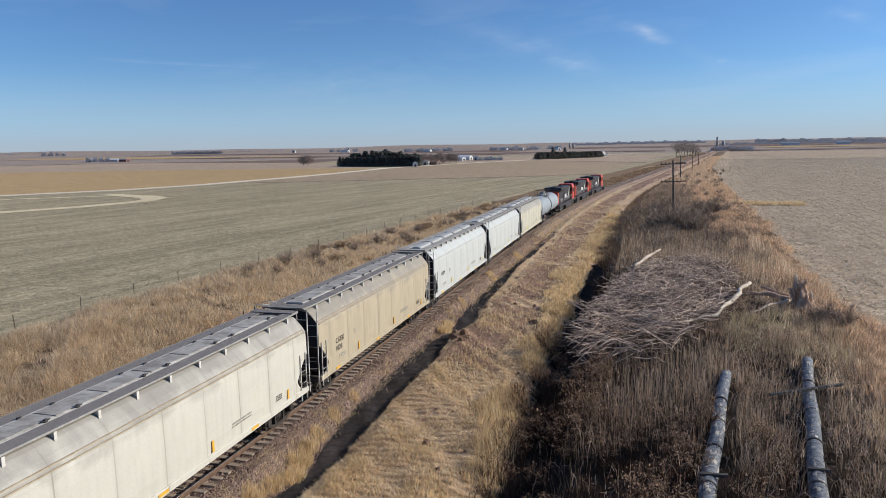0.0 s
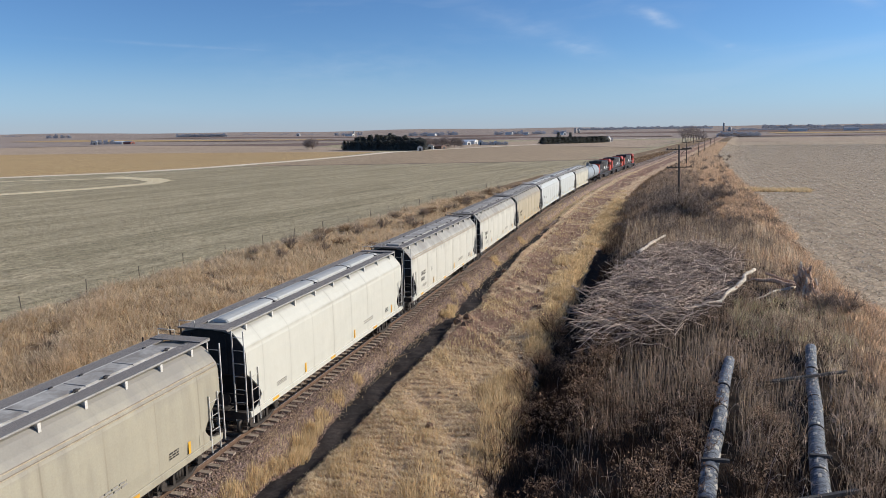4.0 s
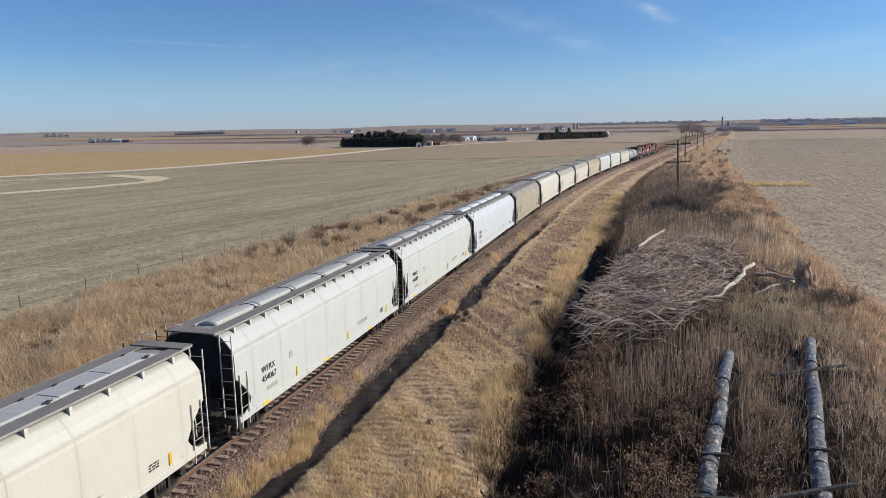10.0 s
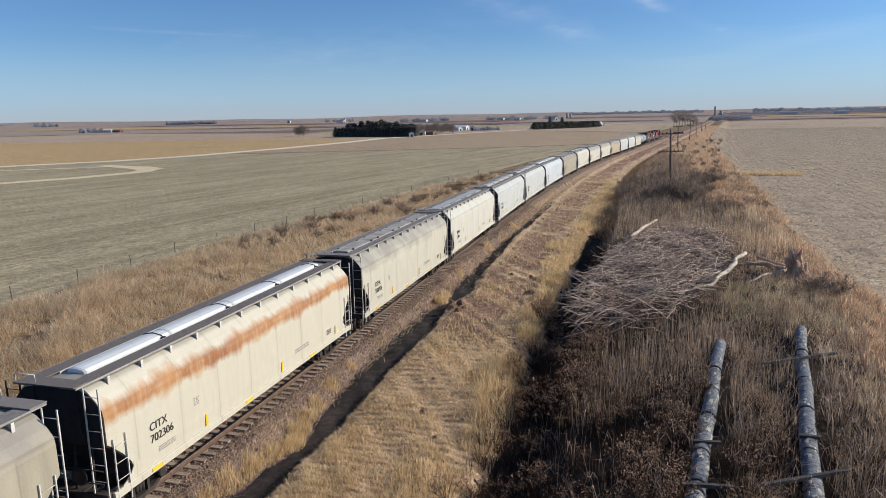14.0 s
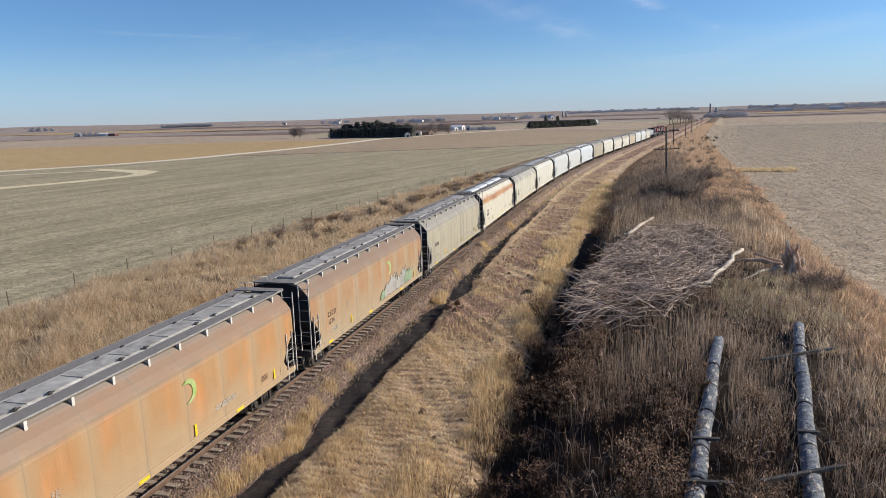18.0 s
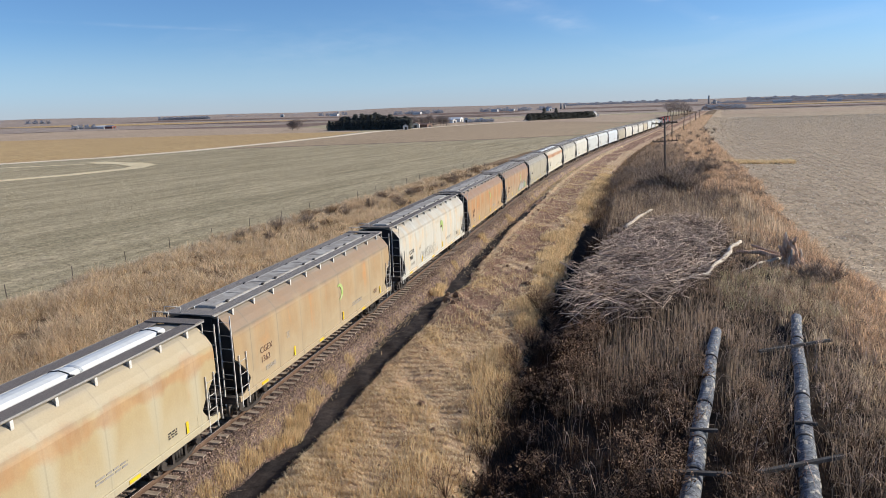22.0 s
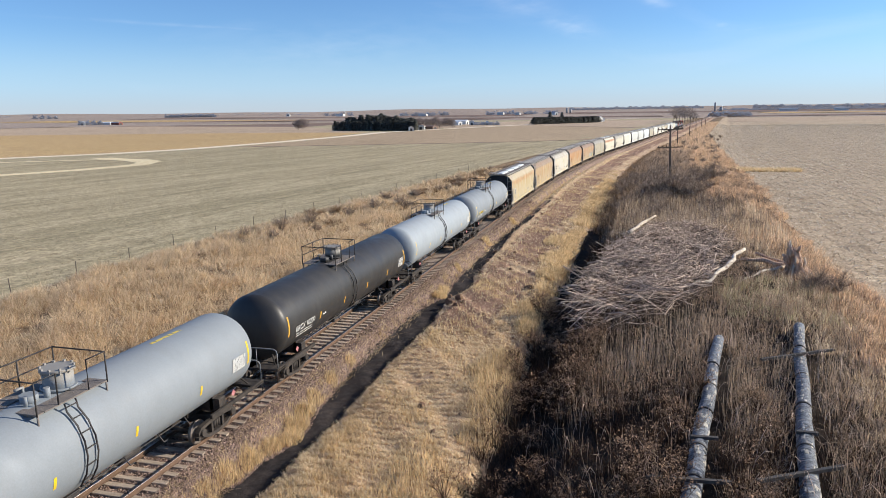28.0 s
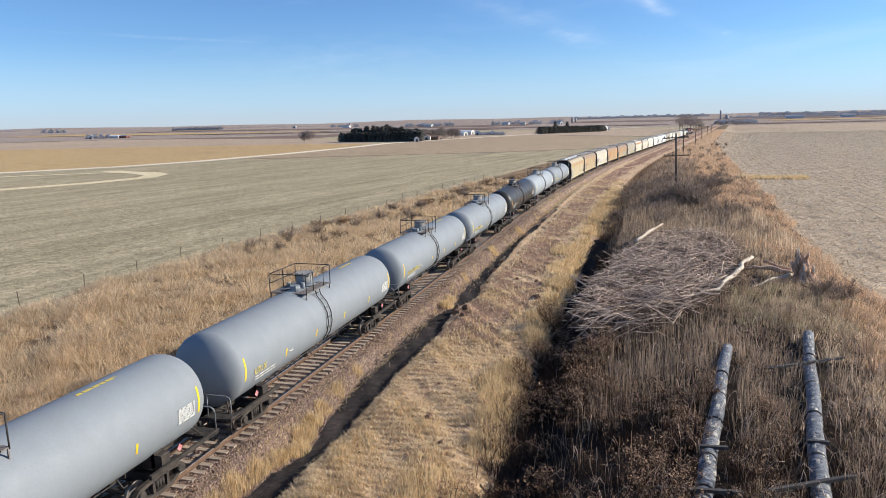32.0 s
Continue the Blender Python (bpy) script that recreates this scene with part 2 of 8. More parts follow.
    if ribs:  # grime along the welded ribs and under the crease of the roof slope, softer darkening beside the ribs
        sq = n.new("ShaderNodeSeparateXYZ")
        l.new(tc.outputs["Object"], sq.inputs[0])
        q = maths(n, l, "FRACT", maths(n, l, "DIVIDE", maths(n, l, "ADD", sq.outputs["Y"], 7.5 + 2.143 * 9), 2.143))
        d = maths(n, l, "ABSOLUTE", maths(n, l, "SUBTRACT", q, 0.5))
        rib = ramp(n, l, d, [(0.482, 0.0), (0.492, 1.0)])
        soft_rib = ramp(n, l, d, [(0.40, 0.0), (0.5, 0.3)])
        crease = ramp(n, l, maths(n, l, "ABSOLUTE", maths(n, l, "SUBTRACT", sq.outputs["Z"], 3.77)), [(0.02, 1.0), (0.10, 0.0)])
        f = maths(n, l, "MULTIPLY", maths(n, l, "MAXIMUM", maths(n, l, "MAXIMUM", rib, soft_rib), crease), ramp(n, l, broad, [(0.32, 0.25), (0.65, 1.0)]))
        col = mixed(n, l, maths(n, l, "MULTIPLY", f, ribs), col, (0.20, 0.165, 0.12))
    if soot:  # smoke film over the slope of the roof, worn through in places
        ss = n.new("ShaderNodeSeparateXYZ")
        l.new(tc.outputs["Object"], ss.inputs[0])
        z4 = maths(n, l, "ADD", ss.outputs["Z"], maths(n, l, "MULTIPLY", maths(n, l, "SUBTRACT", blot, 0.5), 1.5))
        f = maths(n, l, "MULTIPLY", ramp(n, l, maths(n, l, "DIVIDE", maths(n, l, "SUBTRACT", z4, 3.3), 1.0), [(0.1, 0.0), (0.7, 1.0)]), ramp(n, l, broad, [(0.3, 0.45), (0.6, 1.0)]))
        col = mixed(n, l, maths(n, l, "MULTIPLY", f, soot), col, (0.26, 0.24, 0.21))
    if roof:  # soot and grain dust on the flat of the roof
        sr = n.new("ShaderNodeSeparateXYZ")
        l.new(tc.outputs["Object"], sr.inputs[0])
        z3 = maths(n, l, "ADD", sr.outputs["Z"], maths(n, l, "MULTIPLY", maths(n, l, "SUBTRACT", blot, 0.5), 0.2))
        col = mixed(n, l, ramp(n, l, maths(n, l, "DIVIDE", maths(n, l, "SUBTRACT", z3, 4.2), 0.25), [(0.2, 0.0), (1.0, 0.85)]), col, roof)
    if band:
        sep = n.new("ShaderNodeSeparateXYZ")
        l.new(tc.outputs["Object"], sep.inputs[0])
        z = maths(n, l, "ADD", sep.outputs["Z"], maths(n, l, "MULTIPLY", maths(n, l, "SUBTRACT", blot, 0.5), 0.5))
        d = maths(n, l, "ABSOLUTE", maths(n, l, "SUBTRACT", z, band))
        wide = ramp(n, l, broad, [(0.3, 0.18), (0.7, 0.75)])
        bf = ramp(n, l, maths(n, l, "DIVIDE", d, wide), [(0.3, 1.0), (0.85, 0.0)])
        rust_band = mixed(n, l, ramp(n, l, blot, [(0.4, 0.0), (0.65, 1.0)]), (0.46, 0.24, 0.10), (0.30, 0.12, 0.05))
        col = mixed(n, l, maths(n, l, "MULTIPLY", bf, ramp(n, l, streak, [(0.25, 0.6 * band_amount), (0.55, band_amount)])), col, rust_band)
    col = mixed(n, l, 0.07, col, ramp(n, l, fine, [(0.35, 0.2), (0.65, 0.85)]), "OVERLAY")
    l.new(col, b.inputs["Base Color"])
    l.new(ramp(n, l, blot, [(0.3, rough - 0.08), (0.7, rough + 0.2)]), b.inputs["Roughness"])
    bump(n, l, b, blot, 0.1, 0.03)
    return m


def worn(name, c1, c2, scale=3.0, rough=0.7, metal=0.0, bumpy=0.3, stretch=(1, 1, 1)):
    m, n, l, b = material(name, rough, metal, 0.3)
    v = coords(n, l, stretch)
    a, f = noisy(n, l, v, scale, 6, 0.65, 0.3), noisy(n, l, v, scale * 9, 4, 0.7)
    info = n.new("ShaderNodeObjectInfo")
    col = mixed(n, l, ramp(n, l, a, [(0.35, 0.0), (0.68, 1.0)]), c1, c2)
    col = mixed(n, l, 0.35, col, ramp(n, l, f, [(0.3, 0.25), (0.7, 0.8)]), "OVERLAY")
    col = mixed(n, l, 0.3, col, ramp(n, l, info.outputs["Random"], [(0.0, 0.35), (1.0, 0.65)]), "OVERLAY")
    l.new(col, b.inputs["Base Color"])
    bump(n, l, b, f, bumpy, 0.02)
    return m


def grating(name, c, dark):
    """Open steel running board: fine bars across."""
    m, n, l, b = material(name, 0.75, 0.0)
    w = n.new("ShaderNodeTexWave")
    w.bands_direction = "Y"
    w.inputs["Scale"].default_value = 9.0
    l.new(coords(n, l), w.inputs["Vector"])
    w2 = n.new("ShaderNodeTexWave")
    w2.bands_direction = "X"
    w2.inputs["Scale"].default_value = 14.0
    l.new(coords(n, l), w2.inputs["Vector"])
    f = maths(n, l, "MULTIPLY", ramp(n, l, w.outputs["Fac"], [(0.35, 0.0), (0.6, 1.0)]), ramp(n, l, w2.outputs["Fac"], [(0.1, 0.4), (0.4, 1.0)]))
    l.new(mixed(n, l, f, dark, c), b.inputs["Base Color"])
    bump(n, l, b, f, 0.5, 0.02)
    return m


SOIL_LEFT = soil("left_field_stubble", (0.54, 0.445, 0.29), (0.47, 0.39, 0.255), (0.34, 0.29, 0.185), 1.0, (9, 1.5, 0.72, (0.205, 0.18, 0.108)))
SOIL_RIGHT = soil("right_field_stubble", (0.57, 0.45, 0.32), (0.46, 0.36, 0.25), (0.28, 0.21, 0.145), 1.0, (4, 1.6, 0.55, (0.31, 0.235, 0.16)))
SOIL_BANK = soil("dead_grass_soil", (0.27, 0.19, 0.115), (0.21, 0.145, 0.09), (0.15, 0.105, 0.065))
SOIL_BENCH = soil("mown_grass_soil", (0.60, 0.45, 0.305), (0.48, 0.345, 0.235), (0.31, 0.21, 0.145), 2.2, (86, 0.3, 0.6, (0.34, 0.22, 0.145)))
SOIL_DITCH = soil("black_ditch_ground", (0.034, 0.029, 0.028), (0.024, 0.021, 0.021), (0.060, 0.048, 0.043), 2.0, rough=0.8)
# near-black soil: the shade beside the mound is put into its colour
SOIL_DARK = soil("shade_dark_soil", (0.03, 0.022, 0.017), (0.02, 0.016, 0.013), (0.05, 0.036, 0.026), 1.5)
# mound soil, its colour lowered for the shade among the weeds
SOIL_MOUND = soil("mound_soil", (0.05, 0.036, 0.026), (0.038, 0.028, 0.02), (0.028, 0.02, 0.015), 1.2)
# paled beyond the soil's own tone, to stand for haze
SOIL_FAR = soil("far_fields", (0.36, 0.285, 0.235), (0.27, 0.215, 0.185), (0.45, 0.365, 0.285), 0.12)
FIELD_GOLD = soil("golden_stubble", (0.5, 0.344, 0.163), (0.438, 0.3, 0.15), (0.55, 0.4, 0.213), 0.5, (60, 4.0, 0.3, (0.413, 0.275, 0.138)))
FIELD_PALE = soil("pale_stubble", (0.45, 0.338, 0.237), (0.413, 0.312, 0.225), (0.5, 0.388, 0.275), 0.4)
FIELD_TAN = soil("tan_stubble", (0.416, 0.312, 0.202), (0.364, 0.273, 0.182), (0.468, 0.358, 0.234), 0.5, (20, 3.0, 0.3, (0.325, 0.24, 0.156)))
FIELD_BROWN = soil("ploughed_field", (0.225, 0.155, 0.125), (0.19, 0.137, 0.112), (0.28, 0.20, 0.152), 0.3)
CLOD = soil("turned_soil", (0.20, 0.13, 0.09), (0.15, 0.095, 0.068), (0.26, 0.17, 0.115), 6.0)
SOIL_RED = soil("bare_red_brown_earth", (0.38, 0.25, 0.178), (0.30, 0.19, 0.135), (0.20, 0.122, 0.088), 2.0, (2, 0.9, 0.6, (0.19, 0.115, 0.08)))
GRAVEL = soil("gravel_road", (0.86, 0.72, 0.53), (0.80, 0.66, 0.47), (0.88, 0.75, 0.56), 1.0)
PATH_GRASS = soil("dry_waterway_grass", (0.84, 0.69, 0.44), (0.76, 0.62, 0.38), (0.68, 0.54, 0.33), 1.0)
BALLAST = soil("ballast_bed", (0.28, 0.205, 0.165), (0.22, 0.16, 0.13), (0.11, 0.078, 0.065), 4.0)

STRAW_RED = straw("reddish_dry_grass", (0.37, 0.25, 0.142), (1.0, 0.825, 0.585), 0.6)
STRAW_GREEN = straw("greenish_grass", (0.17, 0.15, 0.08), (0.80, 0.70, 0.46), 0.45)
STRAW_BANK = straw("tan_dry_grass", (0.42, 0.285, 0.155), (1.0, 0.84, 0.59), 0.6)
STRAW_STUBBLE = straw("cut_stubble", (0.20, 0.165, 0.10), (0.66, 0.56, 0.39), 0.4)
STRAW_PALE = straw("pale_dry_grass", (0.36, 0.24, 0.12), (0.97, 0.79, 0.50), 0.55)
STRAW_BENCH = straw("cut_dry_grass", (0.55, 0.39, 0.25), (1.0, 0.90, 0.66), 0.6)
STRAW_GREY = straw("grey_weed_stems", (0.022, 0.015, 0.011), (0.70, 0.52, 0.37), 0.25)
STRAW_REED = straw("pale_reed_stalks", (0.045, 0.031, 0.022), (0.78, 0.59, 0.42), 0.28)
STRAW_SLOPE = straw("pale_slope_grass", (0.20, 0.14, 0.09), (0.98, 0.79, 0.56), 0.45)
# dark brown stems, their colour lowered further for the shade of the hollow
STRAW_DARK = straw("shade_dark_stems", (0.010, 0.007, 0.006), (0.12, 0.07, 0.045), 0.08)
STRAW_BROWN = straw("brown_dead_grass", (0.09, 0.055, 0.035), (0.52, 0.36, 0.225), 0.35)
HEAD_BROWN = straw("brown_seed_heads", (0.035, 0.021, 0.014), (0.60, 0.40, 0.265), 0.25)
STRAW_ORANGE = straw("orange_tall_grass", (0.27, 0.165, 0.098), (0.96, 0.70, 0.475), 0.58)
CANE = straw("pale_canes", (0.30, 0.20, 0.15), (0.82, 0.63, 0.50), 0.0)
TWIG = straw("bare_twigs", (0.10, 0.068, 0.052), (0.96, 0.76, 0.60), 0.0)
TWIG_MID = straw("brown_grey_twigs", (0.09, 0.065, 0.052), (0.44, 0.345, 0.275), 0.1)
# the twigs again in a shaded tone, for the inside of the heap
TWIG_SHADED = straw("shaded_bare_twigs", (0.04, 0.028, 0.023), (0.16, 0.115, 0.092), 0.05)
RESIDUE = straw("crop_residue", (0.24, 0.18, 0.12), (0.95, 0.84, 0.66), 0.2)
# needles lightened and greyed: their colour holds the haze of distance
CONIFER = straw("hazed_conifer_needles", (0.12, 0.127, 0.122), (0.26, 0.262, 0.238), 0.5, 0.8)
CEDAR = straw("rusty_cedar", (0.10, 0.05, 0.025), (0.22, 0.12, 0.06))
STONE = straw("ballast_stones", (0.05, 0.032, 0.027), (0.54, 0.385, 0.305), 0.0, 0.85)
BARK = worn("grey_bark", (0.23, 0.19, 0.15), (0.12, 0.095, 0.075), 2.5, 0.9, 0, 0.6, (3, 3, 0.6))
# paler copy of the bark: distance haze is mixed into its colour
BARK_FAR = worn("hazed_far_bark", (0.36, 0.31, 0.27), (0.26, 0.22, 0.19), 2.5, 0.9, 0, 0.3)
BARK_WHITE = worn("bleached_wood", (0.66, 0.58, 0.47), (0.38, 0.30, 0.225), 3, 0.8, 0, 0.5)
BARK_BROKEN = worn("broken_stump_wood", (0.36, 0.22, 0.145), (0.72, 0.51, 0.37), 3, 0.9, 0, 0.8, (5, 5, 0.7))
POLE_TAR = worn("tarred_old_pole", (0.018, 0.021, 0.029), (0.31, 0.33, 0.365), 4.0, 0.5, 0, 1.0, (1.3, 3.2, 1.3))
POLE_PEEL = worn("pale_peeling_skin", (0.62, 0.58, 0.50), (0.30, 0.27, 0.23), 5, 0.6, 0, 0.8, (1.0, 2.0, 1.0))
POLE_WOOD = worn("weathered_pole_wood", (0.17, 0.135, 0.105), (0.09, 0.07, 0.055), 2, 0.85, 0, 0.4, (4, 4, 0.4))
BOARD_DARK = worn("dark_crossarm_wood", (0.05, 0.045, 0.042), (0.10, 0.09, 0.08), 3, 0.7, 0, 0.4)
TIE_WOOD = worn("creosoted_tie", (0.30, 0.235, 0.18), (0.46, 0.37, 0.285), 2.2, 0.9, 0, 0.5, (0.5, 4, 4))
RAIL_STEEL = worn("rusty_rail", (0.11, 0.068, 0.046), (0.18, 0.115, 0.078), 4, 0.75, 0.2, 0.3)
RAIL_HEAD = worn("polished_rail_head", (0.42, 0.36, 0.32), (0.30, 0.25, 0.22), 4, 0.35, 0.8, 0.1)
TRUCK_IRON = worn("dusty_truck_iron", (0.025, 0.022, 0.021), (0.075, 0.062, 0.052), 2.5, 0.8, 0.1, 0.3)
WHEEL_STEEL = worn("worn_wheel_steel", (0.16, 0.13, 0.11), (0.30, 0.26, 0.23), 3, 0.55, 0.6, 0.2)
IRON_BLACK = worn("black_ironwork", (0.03, 0.03, 0.032), (0.07, 0.06, 0.055), 3, 0.6, 0.1, 0.2)
IRON_GREY = worn("grey_painted_pipe", (0.22, 0.235, 0.25), (0.15, 0.15, 0.15), 3, 0.6, 0.1, 0.2)
IRON_MID = worn("dull_galvanised_edge", (0.40, 0.39, 0.37), (0.28, 0.26, 0.235), 2, 0.6, 0.2, 0.2)
IRON_PALE = worn("pale_painted_ironwork", (0.68, 0.66, 0.61), (0.50, 0.46, 0.40), 3, 0.6, 0.0, 0.2)
GRATE = grating("grey_grating", (0.33, 0.295, 0.265), (0.20, 0.18, 0.163))
GRATE_DARK = grating("dark_grating", (0.24, 0.208, 0.185), (0.15, 0.13, 0.116))
YELLOW = worn("yellow_reflective_tape", (0.80, 0.58, 0.03), (0.68, 0.47, 0.03), 4, 0.4, 0, 0.05)
ORANGE = worn("amber_reflective_tape", (0.78, 0.42, 0.05), (0.6, 0.33, 0.05), 4, 0.4, 0, 0.05)
STENCIL_BLACK = worn("black_stencil", (0.03, 0.03, 0.03), (0.06, 0.055, 0.05), 5, 0.6, 0, 0.05)
STENCIL_GREY = worn("faded_grey_stencil", (0.28, 0.26, 0.23), (0.4, 0.37, 0.32), 5, 0.7, 0, 0.05)
EAVE_GRIME = worn("grimy_eave_lap", (0.46, 0.39, 0.29), (0.33, 0.26, 0.18), 2, 0.8, 0, 0.1)
STENCIL_WHITE = worn("white_stencil", (0.75, 0.74, 0.70), (0.6, 0.58, 0.54), 5, 0.6, 0, 0.05)
STENCIL_BROWN = worn("faded_brown_stencil", (0.12, 0.07, 0.05), (0.2, 0.12, 0.08), 5, 0.7, 0, 0.05)
STENCIL_YELLOW = worn("yellow_stencil", (0.72, 0.55, 0.08), (0.6, 0.46, 0.1), 5, 0.6, 0, 0.05)
GREEN_DISC = worn("green_emblem", (0.30, 0.46, 0.10), (0.46, 0.46, 0.26), 1.6, 0.6, 0, 0.05)
SPRAY_GREEN = worn("green_spray_paint", (0.14, 0.26, 0.15), (0.32, 0.36, 0.24), 1.5, 0.6, 0, 0.05)
SPRAY_GREY = worn("grey_spray_paint", (0.42, 0.39, 0.34), (0.30, 0.29, 0.27), 2, 0.6, 0, 0.05)
PLACARD_RED = worn("red_placard", (0.40, 0.10, 0.11), (0.55, 0.3, 0.3), 5, 0.5, 0, 0.05)
WALL_WHITE = worn("white_siding", (0.70, 0.69, 0.66), (0.60, 0.59, 0.56), 0.4, 0.7, 0, 0.1)
ROOF_WHITE = worn("white_metal_roof", (0.82, 0.82, 0.82), (0.72, 0.72, 0.72), 0.4, 0.5, 0, 0.1)
ROOF_BROWN = worn("brown_shingle_roof", (0.22, 0.15, 0.12), (0.16, 0.11, 0.09), 0.5, 0.9, 0, 0.1)
ROOF_GREY = worn("grey_metal_roof", (0.42, 0.43, 0.45), (0.33, 0.33, 0.34), 0.4, 0.5, 0.3, 0.1)
BARN_RED = worn("faded_red_barn", (0.28, 0.10, 0.08), (0.2, 0.08, 0.06), 0.5, 0.8, 0, 0.1)
CONCRETE = worn("grey_concrete", (0.42, 0.40, 0.38), (0.34, 0.32, 0.30), 0.4, 0.85, 0, 0.1)
END_DARK = worn("dark_end_sheet", (0.016, 0.018, 0.023), (0.038, 0.037, 0.038), 1.5, 0.8, 0, 0.1)
TWIG_FAR = straw("far_bare_twigs", (0.16, 0.13, 0.12), (0.30, 0.245, 0.22), 0.4)
OPENING = worn("dark_opening", (0.04, 0.04, 0.045), (0.06, 0.06, 0.06), 1, 0.3, 0, 0.05)
LOCO_BLACK = paint("loco_black", (0.035, 0.033, 0.034), (0.13, 0.10, 0.08), 0.3, roof=None, rough=0.45)
LOCO_RED = paint("loco_red", (0.52, 0.07, 0.04), (0.2, 0.08, 0.05), 0.25, roof=None, rough=0.45)
LOCO_WHITE = paint("loco_white", (0.72, 0.71, 0.68), (0.3, 0.27, 0.24), 0.3, roof=None, rough=0.5)
GLASS_DARK = material("cab_glass", 0.08, 0.0, 0.6)[0]
GLASS_DARK.node_tree.nodes["Principled BSDF"].inputs["Base Color"].default_value = (0.02, 0.022, 0.025, 1)


# ---------------------------------------------------------------- mesh tools
class Shape:
    """Collects simple solids and turns them into one mesh."""

    def __init__(self):
        self.v, self.f, self.s = [], [], []

    def add(self, verts, faces, smooth=False):
        k = len(self.v)
        self.v.extend(verts)
        self.f.extend(tuple(i + k for i in face) for face in faces)
        self.s.extend([smooth] * len(faces))
        return self

    def box(self, x0, x1, y0, y1, z0, z1, c=0.0):
        """A box, its long edges chamfered by c."""
        if c <= 0:
            v = [(x, y, z) for x in (x0, x1) for y in (y0, y1) for z in (z0, z1)]
            return self.add(v, [(0, 1, 3, 2), (4, 6, 7, 5), (0, 4, 5, 1), (2, 3, 7, 6), (0, 2, 6, 4), (1, 5, 7, 3)])
        ring = [(x0 + c, z0), (x1 - c, z0), (x1, z0 + c), (x1, z1 - c), (x1 - c, z1), (x0 + c, z1), (x0, z1 - c), (x0, z0 + c)]
        mid = [((x0 + x1) / 2 + (x - (x0 + x1) / 2) * 1.0, z) for x, z in ring]
        return self.loft([[(x, y0, z) for x, z in mid], [(x, y1, z) for x, z in mid]], caps=True)

    def loft(self, rings, caps=True, smooth=False, closed=True):
        n, v, f = len(rings[0]), [p for r in rings for p in r], []
        for i in range(len(rings) - 1):
            for j in range(n if closed else n - 1):
                a, b = i * n + j, i * n + (j + 1) % n
                f.append((a, b, b + n, a + n))
        k = len(self.v)
        self.add(v, f, smooth)
        if caps:
            self.f.append(tuple(k + j for j in reversed(range(n))))
            self.f.append(tuple(k + (len(rings) - 1) * n + j for j in range(n)))
            self.s += [False, False]
        return self

    def tube(self, points, r, sides=6, caps=True, smooth=True):
        """A bar along points; r is one radius or one for each point."""
        pts = [Vector(p) for p in points]
        rs = r if isinstance(r, (list, tuple)) else [r] * len(pts)
        rings = []
        for i, p in enumerate(pts):
            d = (pts[min(i + 1, len(pts) - 1)] - pts[max(i - 1, 0)]).normalized()
            a = d.cross(Vector((0, 0, 1)) if abs(d.z) < 0.95 else Vector((0, 1, 0))).normalized()
            b = d.cross(a)
            rings.append([tuple(p + (a * math.cos(2 * math.pi * k / sides) + b * math.sin(2 * math.pi * k / sides)) * rs[i]) for k in range(sides)])
        return self.loft(rings, caps, smooth)

    def disc(self, centre, axis, r, half, sides=20, rim=0.0):
        """A wheel-like cylinder round an axis ('x', 'y' or 'z')."""
        cx, cy, cz = centre
        prof = [(r - rim, -half), (r, -half + rim), (r, half - rim), (r - rim, half)] if rim else [(r, -half), (r, half)]
        rings = []
        for q, h in prof:
            ring = []
            for k in range(sides):
                c, s = q * math.cos(2 * math.pi * k / sides), q * math.sin(2 * math.pi * k / sides)
                ring.append({"x": (cx + h, cy + c, cz + s), "y": (cx + s, cy + h, cz + c), "z": (cx + c, cy + s, cz + h)}[axis])
            rings.append(ring)
        return self.loft(rings, True, True)

    def mesh(self, name, *mats):
        me = bpy.data.meshes.new(name)
        me.from_pydata(self.v, [], self.f)
        me.polygons.foreach_set("use_smooth", self.s)
        for m in mats:
            me.materials.append(m)
        me.update()
        return me


def part(name, shape, mat, parent, label="", at=None):
    """One mesh object under a thing or a part."""
    me = shape if isinstance(shape, bpy.types.Mesh) else shape.mesh(name, mat)
    ob = new(name, me)
    ob.parent = parent
    if at is not None:
        ob.matrix_basis = at
    if label:
        tagged(ob, label)
    return ob


def empty(name, m, label, category, group="", kind=""):
    ob = new(name)
    ob.empty_display_size = 0.5
    ob.matrix_basis = m
    return tagged(ob, label, category, group, kind)


def big_mesh(name, verts, tris, mat, quads=None, mat_index=None, mats=None, smooth=False):
    """A mesh from arrays: triangles, or quads."""
    faces = np.asarray(tris if quads is None else quads, dtype=np.int32)
    k = faces.shape[1]
    me = bpy.data.meshes.new(name)
    me.vertices.add(len(verts))
    me.vertices.foreach_set("co", np.asarray(verts, dtype=np.float32).ravel())
    me.loops.add(faces.size)
    me.loops.foreach_set("vertex_index", faces.ravel())
    me.polygons.add(len(faces))
    me.polygons.foreach_set("loop_start", np.arange(0, faces.size, k, dtype=np.int32))
    me.polygons.foreach_set("use_smooth", np.full(len(faces), smooth))
    for m in mats or [mat]:
        me.materials.append(m)
    if mat_index is not None:
        me.polygons.foreach_set("material_index", mat_index.astype(np.int32))
    me.update(calc_edges=True)
    me.validate()
    return new(name, me)


# ---------------------------------------------------------------- the lie of the land
CURVE_START, CURVE_END, CURVE_RADIUS = 85.0, 215.0, 1160.0


